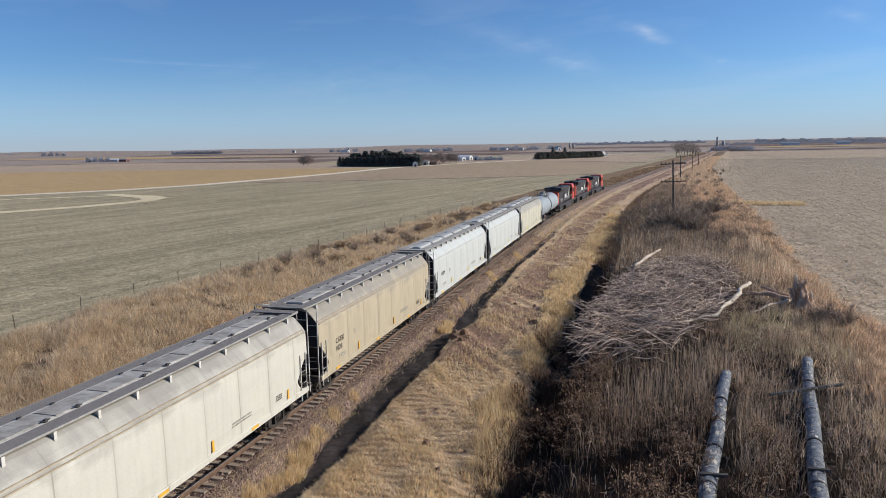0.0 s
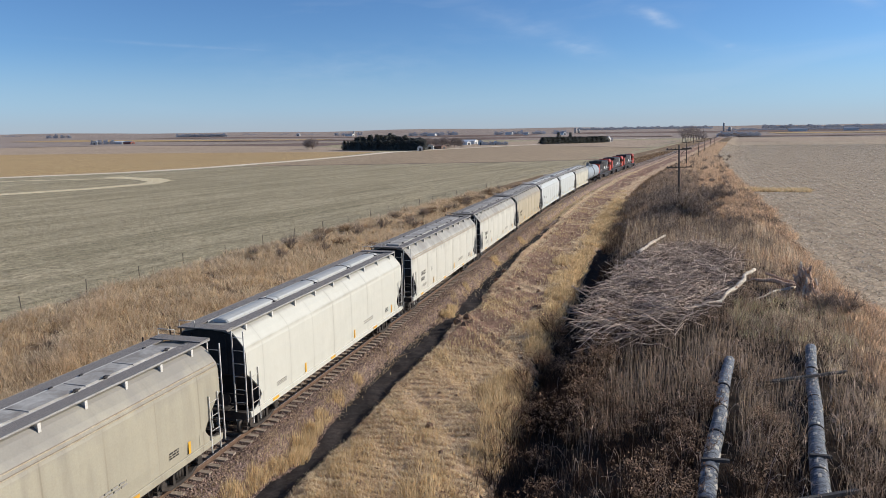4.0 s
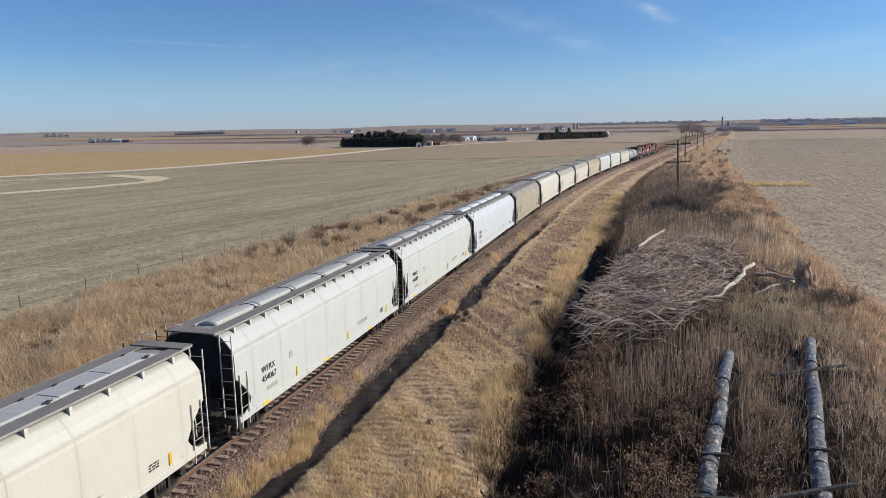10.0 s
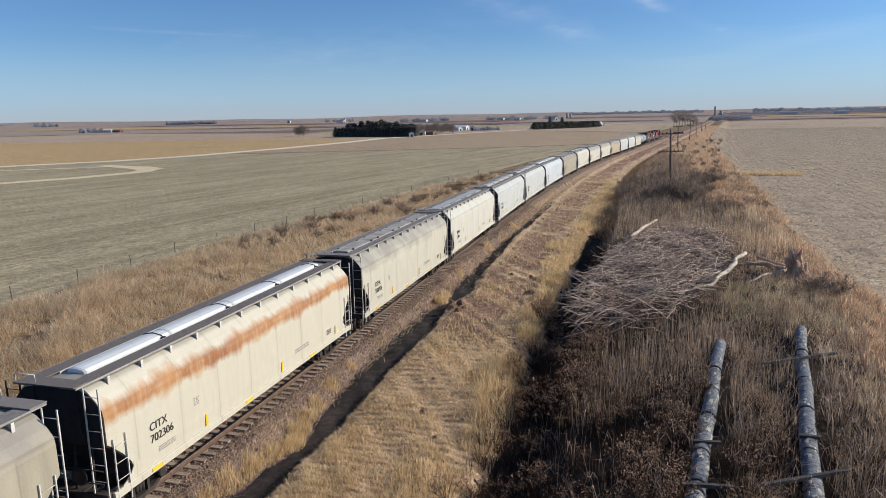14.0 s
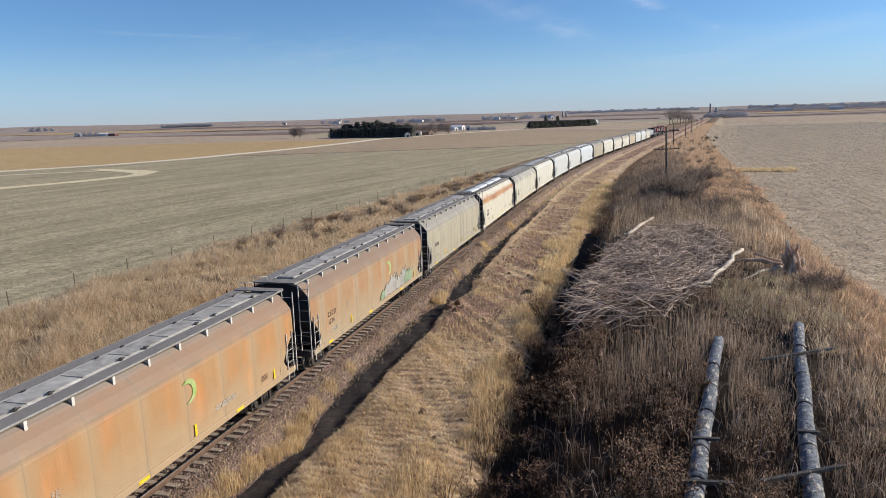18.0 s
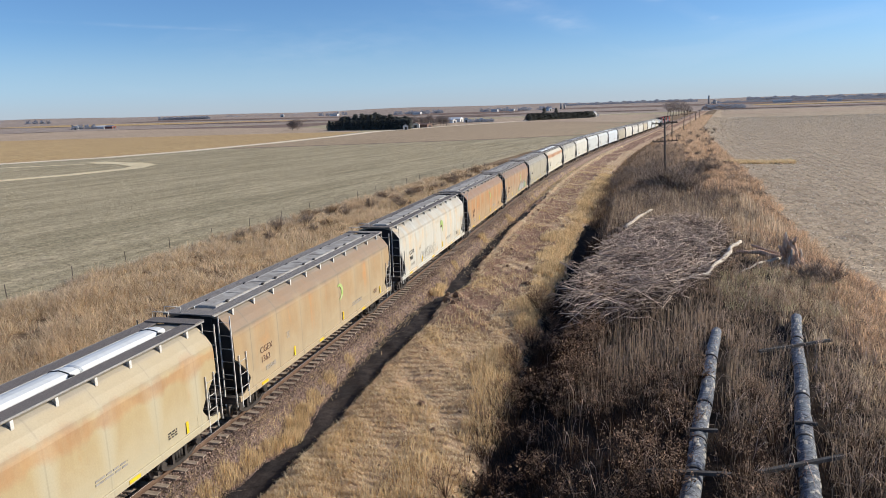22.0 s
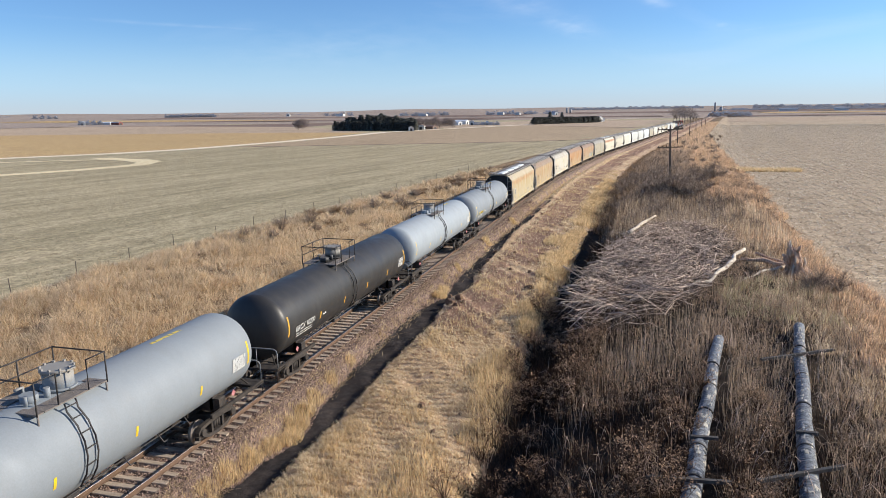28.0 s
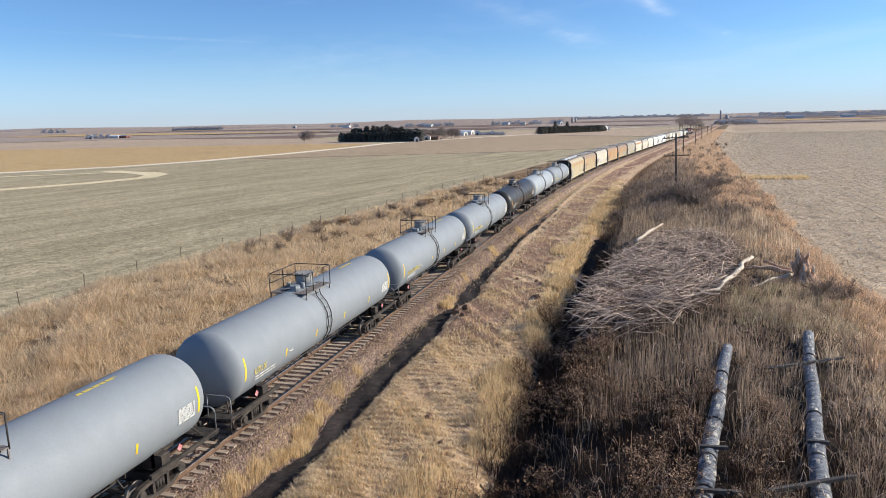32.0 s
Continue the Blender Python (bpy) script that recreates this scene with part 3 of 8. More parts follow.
def shift(y):
    """How far the line has swung to the right at y metres along it."""
    y = np.asarray(y, dtype=float)
    d = np.clip(y - CURVE_START, 0, CURVE_END - CURVE_START)
    return d * d / (2 * CURVE_RADIUS) + np.clip(y - CURVE_END, 0, None) * (CURVE_END - CURVE_START) / CURVE_RADIUS


PROFILE = [(-5000, -0.6), (-27, -0.6), (-21, -0.25), (-14, -0.5), (-8, -1.0), (-5, -1.3), (-3.6, -1.2), (-2.4, -0.6), (-1.95, -0.25), (1.95, -0.25), (2.5, -0.6),
           (2.7, -0.72), (2.95, -0.84), (4.3, -0.90), (4.8, -0.64), (5.4, -0.5), (9.3, -0.45), (10.5, -0.6), (11.2, -1.2), (12.2, -1.35), (12.9, -0.95), (14.2, 0.0), (16.2, 0.6), (18.5, 1.0),
           (24, 1.0), (27, 0.6), (31, -0.35), (34, -0.5), (5000, -0.5)]


def field_edge(y):
    """Where the bare field begins, to the right of the line."""
    return 30.6 + 3.4 * np.clip((y - 66) / 50, 0, 1) - np.clip((y - 170) * 0.055, 0, 10)


def bank_edge(y):
    """Where the left field gives way to the grassy bank."""
    return -26.0 + 5.0 * np.clip((y - 58) / 40, 0, 1) + 3.0 * np.clip((y - 100) / 60, 0, 1)


def ditch_left(y):
    """Where the black ditch begins beside the ballast."""
    return np.interp(y, (17, 18.5, 19.5, 21, 22, 23.1, 24.1, 25.2, 26.4, 27.7, 29.1, 34, 42, 43.5, 45, 46.5, 49, 52, 70, 77, 82, 87, 98), (2.5, 2.6, 2.87, 2.95, 3.25, 3.45, 3.27, 3.07, 2.85, 2.72, 2.58, 2.5, 2.45, 2.95, 3.2, 3.1, 2.95, 2.7, 2.5, 2.8, 3.0, 3.35, 3.75))


def ditch_right(y):
    """Where it ends against the level strip; a mere rut at last."""
    return np.interp(y, (18, 20, 21.4, 24, 28, 34, 37, 40, 43.5, 45, 46.5, 48.5, 51.5, 61, 70, 74, 80, 86, 98, 102), (4.18, 4.23, 4.34, 4.25, 4.25, 4.3, 4.35, 4.1, 3.85, 3.75, 4.3, 4.5, 3.95, 3.98, 3.65, 3.7, 4.15, 4.0, 4.1, 3.6))


def hump(x, y, s, seed=0.0):
    """Cheap smooth unevenness between about -1 and 1."""
    return (np.sin(x / s + 1.3 + seed) * np.cos(y / s * 0.83 + 2.1 * seed) + 0.6 * np.sin((x + y * 0.7) / s * 2.3 + seed * 3) + 0.4 * np.cos((y - x * 0.6) / s * 4.1 + seed)) / 2


def land(u, y):
    """Height of the ground, u metres to the right of the line and y along it."""
    u, y = np.asarray(u, dtype=float), np.asarray(y, dtype=float)
    pu, pz = np.array([p[0] for p in PROFILE]), np.array([p[1] for p in PROFILE])
    wob = 0.25 * hump(u * 0, y, 3.1) * ((u > 3.9) & (u < 14)) + (0.16 * hump(u * 0, y, 1.2, 2) + 0.10 * hump(u * 0, y, 0.45, 1)) * ((u > 2.8) & (u < 5.3))
    off = ditch_right(y) - 4.55
    wob = wob + off * np.clip((u - 2.2) / 0.5, 0, 1) * np.clip((5.8 - u) / 0.6, 0, 1)
    z = np.interp(u - wob, pu, pz)
    z = z + 0.25 * np.clip((y - 50) / 22, 0, 1) * np.exp(-((u - 3.7) / 0.62) ** 4)  # the ditch runs out shallow
    z = z + 0.55 * np.clip((y - 68) / 14, 0, 1) * np.exp(-((u - 12.0) / 1.2) ** 4)  # the gully beside the mound runs out
    z = np.where((u > 12.5) & (u < 34), z - 0.42 * np.clip((y - 60) / 14, 0, 1) * np.clip(z + 0.5, 0, None), z)
    z = z + np.where((u > 4.6) & (u < 10.5), 0.085 * hump(u, y, 0.45, 3.0) * np.clip((y - 24) / 20, 0.2, 1), 0)
    rough = np.where(np.abs(u) < 2.6, 0.0, np.where(np.abs(u) > 40, 0.0, 0.10))
    z = z + rough * hump(u, y, 1.7) + rough * 0.8 * hump(u, y, 0.6, 1.0)
    r = np.hypot(u, y)
    far = np.clip((r - 1300) / 3200, 0, 1)
    z = z + far ** 1.4 * (36 + 9 * hump(u, y, 420, 0.7)) + np.clip((r - 1150) / 500, 0, 1) * 0.8 * hump(u, y, 260, 0.3)
    return z


def place(u, y, dz=0.0):
    return float(u + shift(y)), float(y), float(land(u, y)) + dz


def steps(*runs):
    out = [runs[0][0]]
    for a, b, n in runs:
        out += list(np.linspace(a, b, n + 1)[1:])
    return np.array(out)


us = steps((-4600, -800, 24), (-800, -120, 24), (-120, -28, 24), (-28, -8, 26), (-8, -3.6, 9), (-3.6, -1.95, 6), (-1.95, 1.95, 4), (1.95, 5.0, 36), (5.0, 14.6, 52), (14.6, 38, 44), (38, 120, 24), (120, 800, 24), (800, 4600, 24))
ys = steps((-700, -60, 14), (-60, 8, 14), (8, 60, 330), (60, 130, 120), (130, 260, 50), (260, 800, 44), (800, 4900, 50))
U, Y = np.meshgrid(us, ys)
Z = land(U, Y)
X = U + shift(Y)
nu, ny = len(us), len(ys)
idx = np.arange(nu * ny).reshape(ny, nu)
quads = np.stack([idx[:-1, :-1], idx[:-1, 1:], idx[1:, 1:], idx[1:, :-1]], -1).reshape(-1, 4)
um = ((U[:-1, :-1] + U[1:, 1:]) / 2).ravel()
ym = ((Y[:-1, :-1] + Y[1:, 1:]) / 2).ravel()
um0, um = um, um + np.where(np.abs(um) < 40, 0.45 * hump(um * 0, ym, 0.9) * (um > 4.7) * (um < 30) + 0.5 * hump(um, ym, 2.3, 1) * (um > 8) * (um < 30) + 0.12 * hump(um * 0, ym, 0.7, 3) * (um > 2.3) * (um < 5), 0)
zone = np.zeros(len(um), int)
zone[um > bank_edge(ym) - 0.8] = 2
zone[np.abs(um) < 2.8] = 7
zone[(um >= 2.72)] = 3
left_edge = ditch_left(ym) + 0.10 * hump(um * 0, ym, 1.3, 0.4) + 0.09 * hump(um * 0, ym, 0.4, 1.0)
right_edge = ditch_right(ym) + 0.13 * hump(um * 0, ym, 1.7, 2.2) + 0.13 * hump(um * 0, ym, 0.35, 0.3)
zone[(um > 2.3) & (um0 <= left_edge)] = 7
# near-black ground between the two edges of the ditch
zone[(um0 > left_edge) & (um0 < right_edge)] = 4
red = (um > 4.5) & (um < 8.8 + 1.2 * hump(um * 0, ym, 5.0, 1.5)) & (ym > 33) & (hump(um, ym, 2.6, 0.8) + 0.4 * hump(um, ym, 0.8, 0.1) > -0.55)
red |= (um > 4.6) & (um < 7.2 + 0.9 * hump(um * 0, ym, 3.0, 0.5)) & (ym > 30) & (hump(um, ym, 1.4, 1.8) > 0.1)
red |= (um > 4.5) & (um < 5.4) & (hump(um, ym, 1.5, 2.8) > 0.25) & (ym > 24)
dry = (zone == 4) & (ym > 72) & (hump(um, ym, 1.1, 0.9) > 0.9 - (ym - 72) / 26)
zone[dry] = 3
red |= dry & (hump(um, ym, 1.2, 0.4) > -0.1)
zone[red] = 9
# the shade-dark soil covers the hollow and the gully beside the mound
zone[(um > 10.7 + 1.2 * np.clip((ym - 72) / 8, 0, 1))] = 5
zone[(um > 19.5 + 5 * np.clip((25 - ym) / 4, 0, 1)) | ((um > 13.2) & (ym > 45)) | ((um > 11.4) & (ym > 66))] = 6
zone[(um > 11.4) & (ym > 520)] = 2
zone[um > field_edge(ym)] = 1
zone[(np.hypot(um, ym) > 1250)] = 8
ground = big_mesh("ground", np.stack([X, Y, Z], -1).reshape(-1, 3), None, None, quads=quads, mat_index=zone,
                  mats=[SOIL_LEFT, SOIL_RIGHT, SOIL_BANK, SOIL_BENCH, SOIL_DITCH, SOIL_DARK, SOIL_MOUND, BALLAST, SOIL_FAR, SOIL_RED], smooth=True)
tagged(ground, "open prairie ground with harvested stubble fields and ditches", "ground", kind="structure")


def field(name, outline, mat, label, lift=0.08):
    """A field with its own crop, laid just over the ground."""
    s = Shape()
    s.add([(x, y, (-0.6 if outline[0][0] < 60 else -0.5) + lift * 0.35) for x, y in outline], [tuple(range(len(outline)))])
    ob = new(name, s.mesh(name, mat))
    bm = bmesh.new()
    bm.from_mesh(ob.data)
    bmesh.ops.triangulate(bm, faces=bm.faces[:])
    bm.normal_update()
    for f in bm.faces:
        if f.normal.z < 0:
            f.normal_flip()
    bm.to_mesh(ob.data)
    bm.free()
    return tagged(ob, label, "field", kind="structure")


def strip(name, points, width, mat, label, lift):
    s, rings = Shape(), []
    for i, p in enumerate(points):
        p = Vector(p)
        d = (Vector(points[min(i + 1, len(points) - 1)]) - Vector(points[max(i - 1, 0)])).normalized()
        a = Vector((d.y, -d.x)) * width / 2
        rings.append([(*(p - a), -0.6 + lift * 0.35), (*(p + a), -0.6 + lift * 0.35)])
    s.loft(rings, caps=False, closed=False)
    return tagged(new(name, s.mesh(name, mat)), label, "road", kind="structure")


field("field", [(-493, 447), (-358, 470), (-232, 477), (-170, 467), (-157, 363), (-158, 228), (-188, 181), (-330, 60), (-900, 200)], FIELD_GOLD, "golden harvested stubble field beyond the gravel road")
field("field", [(-1100, 980), (-661, 878), (-345, 720), (-212, 538), (-170, 467), (-232, 477), (-358, 470), (-493, 447), (-900, 300), (-1200, 700)], FIELD_PALE, "pale stubble field in the distance", 0.05)
field("field", [(-1130, 500), (-1100, 980), (-661, 878), (-345, 720), (-420, 1100), (-700, 1030), (-1050, 1100)], FIELD_BROWN, "dark ploughed field in the distance", 0.11)
field("field", [(-146, 256), (-150, 345), (-156, 462), (-138, 555), (-84, 690), (-3, 560), (25, 440), (-2, 327), (-42, 296), (-117, 266)], FIELD_TAN, "tan stubble field between road and railway", 0.10)
field("field", [(-205, 500), (-84, 690), (15, 560), (50, 690), (55, 1008), (-136, 1037), (-300, 760)], FIELD_PALE, "pale field behind the farm grove", 0.04)
field("field", [(95, 800), (184, 800), (300, 868), (394, 1120), (134, 1150)], FIELD_PALE, "light stubble field at the far side of the bare land", 0.08)
field("field_edge", [(-146, 254), (-117, 264), (-42, 294), (-2, 325), (-2, 329), (-42, 298.5), (-117, 268.5), (-146, 258)], FIELD_BROWN, "dark grassy field boundary", 0.16)
field("field_edge", [(-60, 640), (30, 520), (31, 532), (-58, 652)], FIELD_BROWN, "dark grassy field boundary", 0.18)
field("field_edge", [(82, 780), (175, 800), (175, 808), (82, 790)], FIELD_BROWN, "dark grassy field boundary", 0.18)
def far_field(x0, x1, y0, y1, slant, mat, label):
    """A far field that follows the rise of the land."""
    s = Shape()
    for i in range(13):
        f = i / 12
        ring = []
        for j in range(9):
            x, y = x0 + (x1 - x0) * f, y0 + (y1 - y0) * j / 8 + slant * f
            ring.append((x, y, float(land(x - float(shift(y)), y)) + 0.7))
        s.v += ring
    for i in range(12):
        for j in range(8):
            a = i * 9 + j
            s.f.append((a, a + 9, a + 10, a + 1))
            s.s.append(True)
    return tagged(new("field", s.mesh("field", mat)), label, "field", kind="structure")


far_field(-900, -250, 1290, 1420, 60, FIELD_BROWN, "dark ploughed field in the far distance")
far_field(-1500, -700, 1350, 1560, 0, FIELD_GOLD, "golden stubble field in the far distance")
far_field(-420, 60, 1500, 1640, -40, FIELD_BROWN, "dark ploughed field in the far distance")
far_field(-1500, -300, 1800, 2050, 80, FIELD_BROWN, "dark ploughed field in the far distance")
far_field(150, 800, 1340, 1480, 60, FIELD_BROWN, "dark ploughed field in the far distance")
far_field(300, 1500, 1750, 1950, -60, FIELD_GOLD, "golden stubble field in the far distance")
far_field(-200, 900, 2150, 2500, 40, FIELD_BROWN, "dark ploughed field in the far distance")
strip("road", [(-330, 60), (-230, 132), (-186, 176), (-164, 208), (-155, 240), (-151, 310), (-152, 380), (-158, 462), (-140, 560), (-96, 735), (-40, 1080), (10, 1250)], 8.5, GRAVEL, "pale gravel road across the fields", 0.26)
strip("field_track", [(-220, 40), (-150, 96), (-124, 122), (-116, 140), (-113, 158), (-117, 167), (-128, 175), (-148, 184)], 6.0, PATH_GRASS, "looping strip of dry grass in the stubble field", 0.22)
strip("field_track", [(-180, 150), (-160, 166), (-140, 178), (-128, 179), (-116, 170)], 3.0, PATH_GRASS, "looping strip of dry grass in the stubble field", 0.2)


# ---------------------------------------------------------------- railway track
track = empty("railway_track", pose(0, 0, 0), "single railway track on ballast with worn wooden ties", "railway track", kind="structure")
for side in (-1, 1):
    s = Shape()
    c = Shape()
    yy = steps((-420, 80, 40), (80, 230, 60), (230, 1250, 60))
    foot = [(-0.07, -0.168), (0.07, -0.168), (0.07, -0.155), (0.012, -0.135), (0.012, -0.045), (0.034, -0.03), (0.034, -0.006), (-0.034, -0.006), (-0.034, -0.03), (-0.012, -0.045), (-0.012, -0.135), (-0.07, -0.155)]
    x0 = side * 0.7525
    s.loft([[(x0 + a + float(shift(y)), y, z) for a, z in foot] for y in yy])
    c.loft([[(x0 + a + float(shift(y)), y, z) for a, z in ((-0.030, -0.006), (0.030, -0.006), (0.026, 0.0), (-0.026, 0.0))] for y in yy])
    rail = part("rail", s, RAIL_STEEL, track, "brown rusty steel rail")
    part("rail_head", c, RAIL_HEAD, rail, "worn shiny running surface")

# ---------------------------------------------------------------- trains: shared pieces
meshes = {}


def shared(key, build, *mats):
    """A mesh that alike pieces share."""
    if key not in meshes:
        meshes[key] = build().mesh(key[0], *mats)
    return meshes[key]


def wheel_shape():
    s = Shape()
    prof = [(0.10, -0.09), (0.12, -0.05), (0.36, -0.055), (0.40, -0.07), (0.455, -0.07), (0.455, -0.045), (0.425, -0.035), (0.42, 0.065), (0.37, 0.07), (0.34, 0.02), (0.14, 0.0), (0.10, 0.03)]
    rings = []
    for k in range(18):
        a = 2 * math.pi * k / 18
        rings.append([(-h, r * math.cos(a), r * math.sin(a)) for r, h in prof])
    rings.append(rings[0])
    return s.loft(rings, caps=False, smooth=True)


def sideframe_shape():
    """Cast side frame with its arch and spring opening, outer face to +x."""
    s = Shape()
    top = [(-1.2, 0.52), (-1.0, 0.66), (-0.55, 0.72), (0, 0.74), (0.55, 0.72), (1.0, 0.66), (1.2, 0.52)]
    low = [(-1.2, 0.36), (-0.95, 0.40), (-0.55, 0.22), (0, 0.18), (0.55, 0.22), (0.95, 0.40), (1.2, 0.36)]
    for a, b in ((top, 0.13), (low, 0.13)):
        s.loft([[(-0.09, y, z), (0.09, y, z), (0.09, y, z - b), (-0.09, y, z - b)] for y, z in a])
    for y in (-0.95, 0.95):
        s.disc((0.06, y, 0.455), "x", 0.14, 0.11, 10)
    for y in (-0.34, 0.34):
        s.box(-0.08, 0.08, y - 0.06, y + 0.06, 0.2, 0.72)
    for y in (-0.14, 0.0, 0.14):
        s.disc((0.0, y, 0.42), "z", 0.075, 0.14, 8)
    return s


def truck(car, y):
    """A bogie under a car: frames, bolster, axles and wheels."""
    t = part("truck", shared(("truck_bolster",), lambda: Shape().box(-0.95, 0.95, -0.2, 0.2, 0.42, 0.78, 0.05), TRUCK_IRON), None, car, at=pose(0, y, 0))
    for side in (-1, 1):
        part("side_frame", shared(("side_frame",), sideframe_shape, TRUCK_IRON), None, t, at=pose(side * 1.0, 0, 0, 0, 0, 0 if side > 0 else 180))
    for dy in (-0.89, 0.89):
        for side in (-1, 1):
            part("wheel", shared(("wheel",), wheel_shape, WHEEL_STEEL), None, t, at=pose(side * 0.77, dy, 0.425, 0, 0, 0 if side > 0 else 180))
        part("axle", shared(("axle",), lambda: Shape().tube([(-0.95, 0, 0), (0.95, 0, 0)], 0.08, 8), TRUCK_IRON), None, t, at=pose(0, dy, 0.455))
    return t


def coupler_shape():
    s = Shape()
    s.box(-0.13, 0.13, -0.15, 0.55, 0.80, 1.02, 0.03)
    s.box(-0.20, 0.14, 0.50, 0.78, 0.78, 1.05, 0.05)
    s.box(-0.30, -0.1, 0.42, 0.6, 0.80, 1.0, 0.04)
    s.tube([(0.25, 0.1, 0.95), (0.28, 0.45, 0.65), (0.2, 0.8, 0.6)], 0.03, 6)
    return s


def ladder(car, name, x, y, z0, z1, width, mat, key, along=True, rungs=None):
    """A ladder standing on a car's side (along) or end."""
    n = rungs or max(2, int((z1 - z0) / 0.5))

    def build():
        s = Shape()
        for k in (0, width):
            p = (0, k, 0) if along else (k, 0, 0)
            q = (0, k, z1 - z0) if along else (k, 0, z1 - z0)
            s.box(p[0] - 0.02, p[0] + 0.02, p[1] - 0.018, p[1] + 0.018, 0, z1 - z0)
        for i in range(n):
            z = (i + 0.5) * (z1 - z0) / n
            s.tube([(0, 0, z), (0, width, z) if along else (width, 0, z)], 0.013, 5)
        return s
    return part(name, shared((name, key), build, mat), None, car, at=pose(x, y, z0))


def lettering(car, text, x, y, z, size, mat, name="lettering", side=1):
    fc = bpy.data.curves.new(name, "FONT")
    fc.body, fc.size, fc.extrude, fc.align_x = text, size, 0.004, "LEFT"
    fc.space_line = 1.05
    fc.materials.append(mat)
    ob = new(name, fc)
    ob.parent = car
    ob.matrix_basis = pose(x, y, z, 90, 0, 90 * side)
    return ob


def bars(car, x, y, z, w, h, rows, mat, name="stencil"):
    """Small writing as plain bars on a car's side."""
    s = Shape()
    rng = random.Random(int(y * 10 + z * 100 + w * 7))
    for r in range(rows):
        zz, yy = z - r * h / rows, y
        while yy < y + w:
            k = rng.uniform(0.15, 0.45) * min(w, 1.0)
            k = min(k, y + w - yy)
            s.box(0, 0.008, yy - y, yy - y + k, zz - z - h / rows * 0.55, zz - z)
            yy += k + 0.06
    return tagged(part(name, s, mat, car, at=pose(x, y, z, 0, 0, 0)), kind="stuff")


# ---------------------------------------------------------------- covered hoppers
HALF = 8.7  # half the length of a body


def hopper_ring(y, zb, bulge):
    """Cross-section of the body at y, cut off below zb."""
    side = [(0.0, 1.12), (1.38, 1.12), (1.585, 1.22), (1.60 + bulge, 1.7), (1.605 + bulge, 2.4), (1.60 + bulge, 3.1), (1.585 + bulge * 0.6, 3.6), (1.55, 3.80), (1.36, 4.06), (1.12, 4.32), (1.0, 4.40), (0.5, 4.47), (0.0, 4.50)]
    pts = []
    for x, z in side:
        if z < zb:
            x = min(x, 1.60) if z > 1.2 else x
        pts.append((x, max(z, zb)))
    right = [(x, y, z) for x, z in pts]
    return right + [(-x, y, z) for x, z in reversed(pts[1:-1])]


def hopper_body(seams, stretch):
    s = Shape()
    h = HALF * stretch
    st = [(-h, 2.75), (-h + 0.2, 2.6), (-h + 0.6, 2.2), (-h + 0.9, 1.8), (-h + 1.05, 1.45), (-h + 1.15, 1.12)]
    inner = []
    if seams:
        gap = (2 * h - 2.4) / seams
        for i in range(seams):
            a = -h + 1.2 + gap * i
            inner += [(a + gap * 0.02, -0.004), (a + gap * 0.2, 0.02), (a + gap * 0.5, 0.03), (a + gap * 0.8, 0.02), (a + gap * 0.98, -0.004)]
    else:
        inner = [(-h + 1.2 + (2 * h - 2.4) * k / 8, 0.008) for k in range(1, 8)]
    rows = [(y, z, 0.0) for y, z in st] + [(y, 1.12, b) for y, b in inner] + [(-y, z, 0.0) for y, z in reversed(st)]
    s.loft([hopper_ring(y, z, b) for y, z, b in rows], True, False)
    return s


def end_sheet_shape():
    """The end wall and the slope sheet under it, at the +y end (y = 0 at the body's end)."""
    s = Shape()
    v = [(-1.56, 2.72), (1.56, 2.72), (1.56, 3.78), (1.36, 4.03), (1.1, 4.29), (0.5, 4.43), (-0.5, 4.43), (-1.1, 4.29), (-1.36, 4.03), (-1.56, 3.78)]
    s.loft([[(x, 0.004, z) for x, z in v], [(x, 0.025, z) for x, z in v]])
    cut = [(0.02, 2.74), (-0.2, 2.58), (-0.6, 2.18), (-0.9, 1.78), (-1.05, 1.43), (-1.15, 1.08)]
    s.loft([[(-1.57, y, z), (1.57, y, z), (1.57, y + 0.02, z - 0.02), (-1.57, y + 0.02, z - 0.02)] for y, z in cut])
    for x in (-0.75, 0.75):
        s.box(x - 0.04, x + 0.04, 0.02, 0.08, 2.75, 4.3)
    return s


def flat_hatch_shape(length):
    s = Shape()
    s.box(-0.46, 0.46, -length / 2, length / 2, 4.46, 4.56, 0.03)
    s.box(-0.40, 0.40, -length / 2 + 0.03, length / 2 - 0.03, 4.56, 4.58)
    return s


def hatch_shape(length):
    s = Shape()
    prof = [(-0.36, 4.47), (-0.36, 4.56), (-0.30, 4.62), (-0.1, 4.66), (0.1, 4.66), (0.30, 4.62), (0.36, 4.56), (0.36, 4.47)]
    rings = []
    for y, k in ((-length / 2, 0.82), (-length / 2 + 0.06, 0.97), (-length / 2 + 0.2, 1.0), (length / 2 - 0.2, 1.0), (length / 2 - 0.06, 0.97), (length / 2, 0.82)):
        rings.append([(x * k, y, 4.47 + (z - 4.47) * (k if k < 1 else 1)) for x, z in prof])
    return s.loft(rings, True, False)


def strap_shape():
    s = Shape()
    s.tube([(-0.42, 0, 4.55), (-0.33, 0, 4.63), (0.0, 0, 4.69), (0.33, 0, 4.63), (0.46, 0, 4.52)], 0.018, 5)
    s.box(0.36, 0.5, -0.06, 0.06, 4.48, 4.58)
    return s


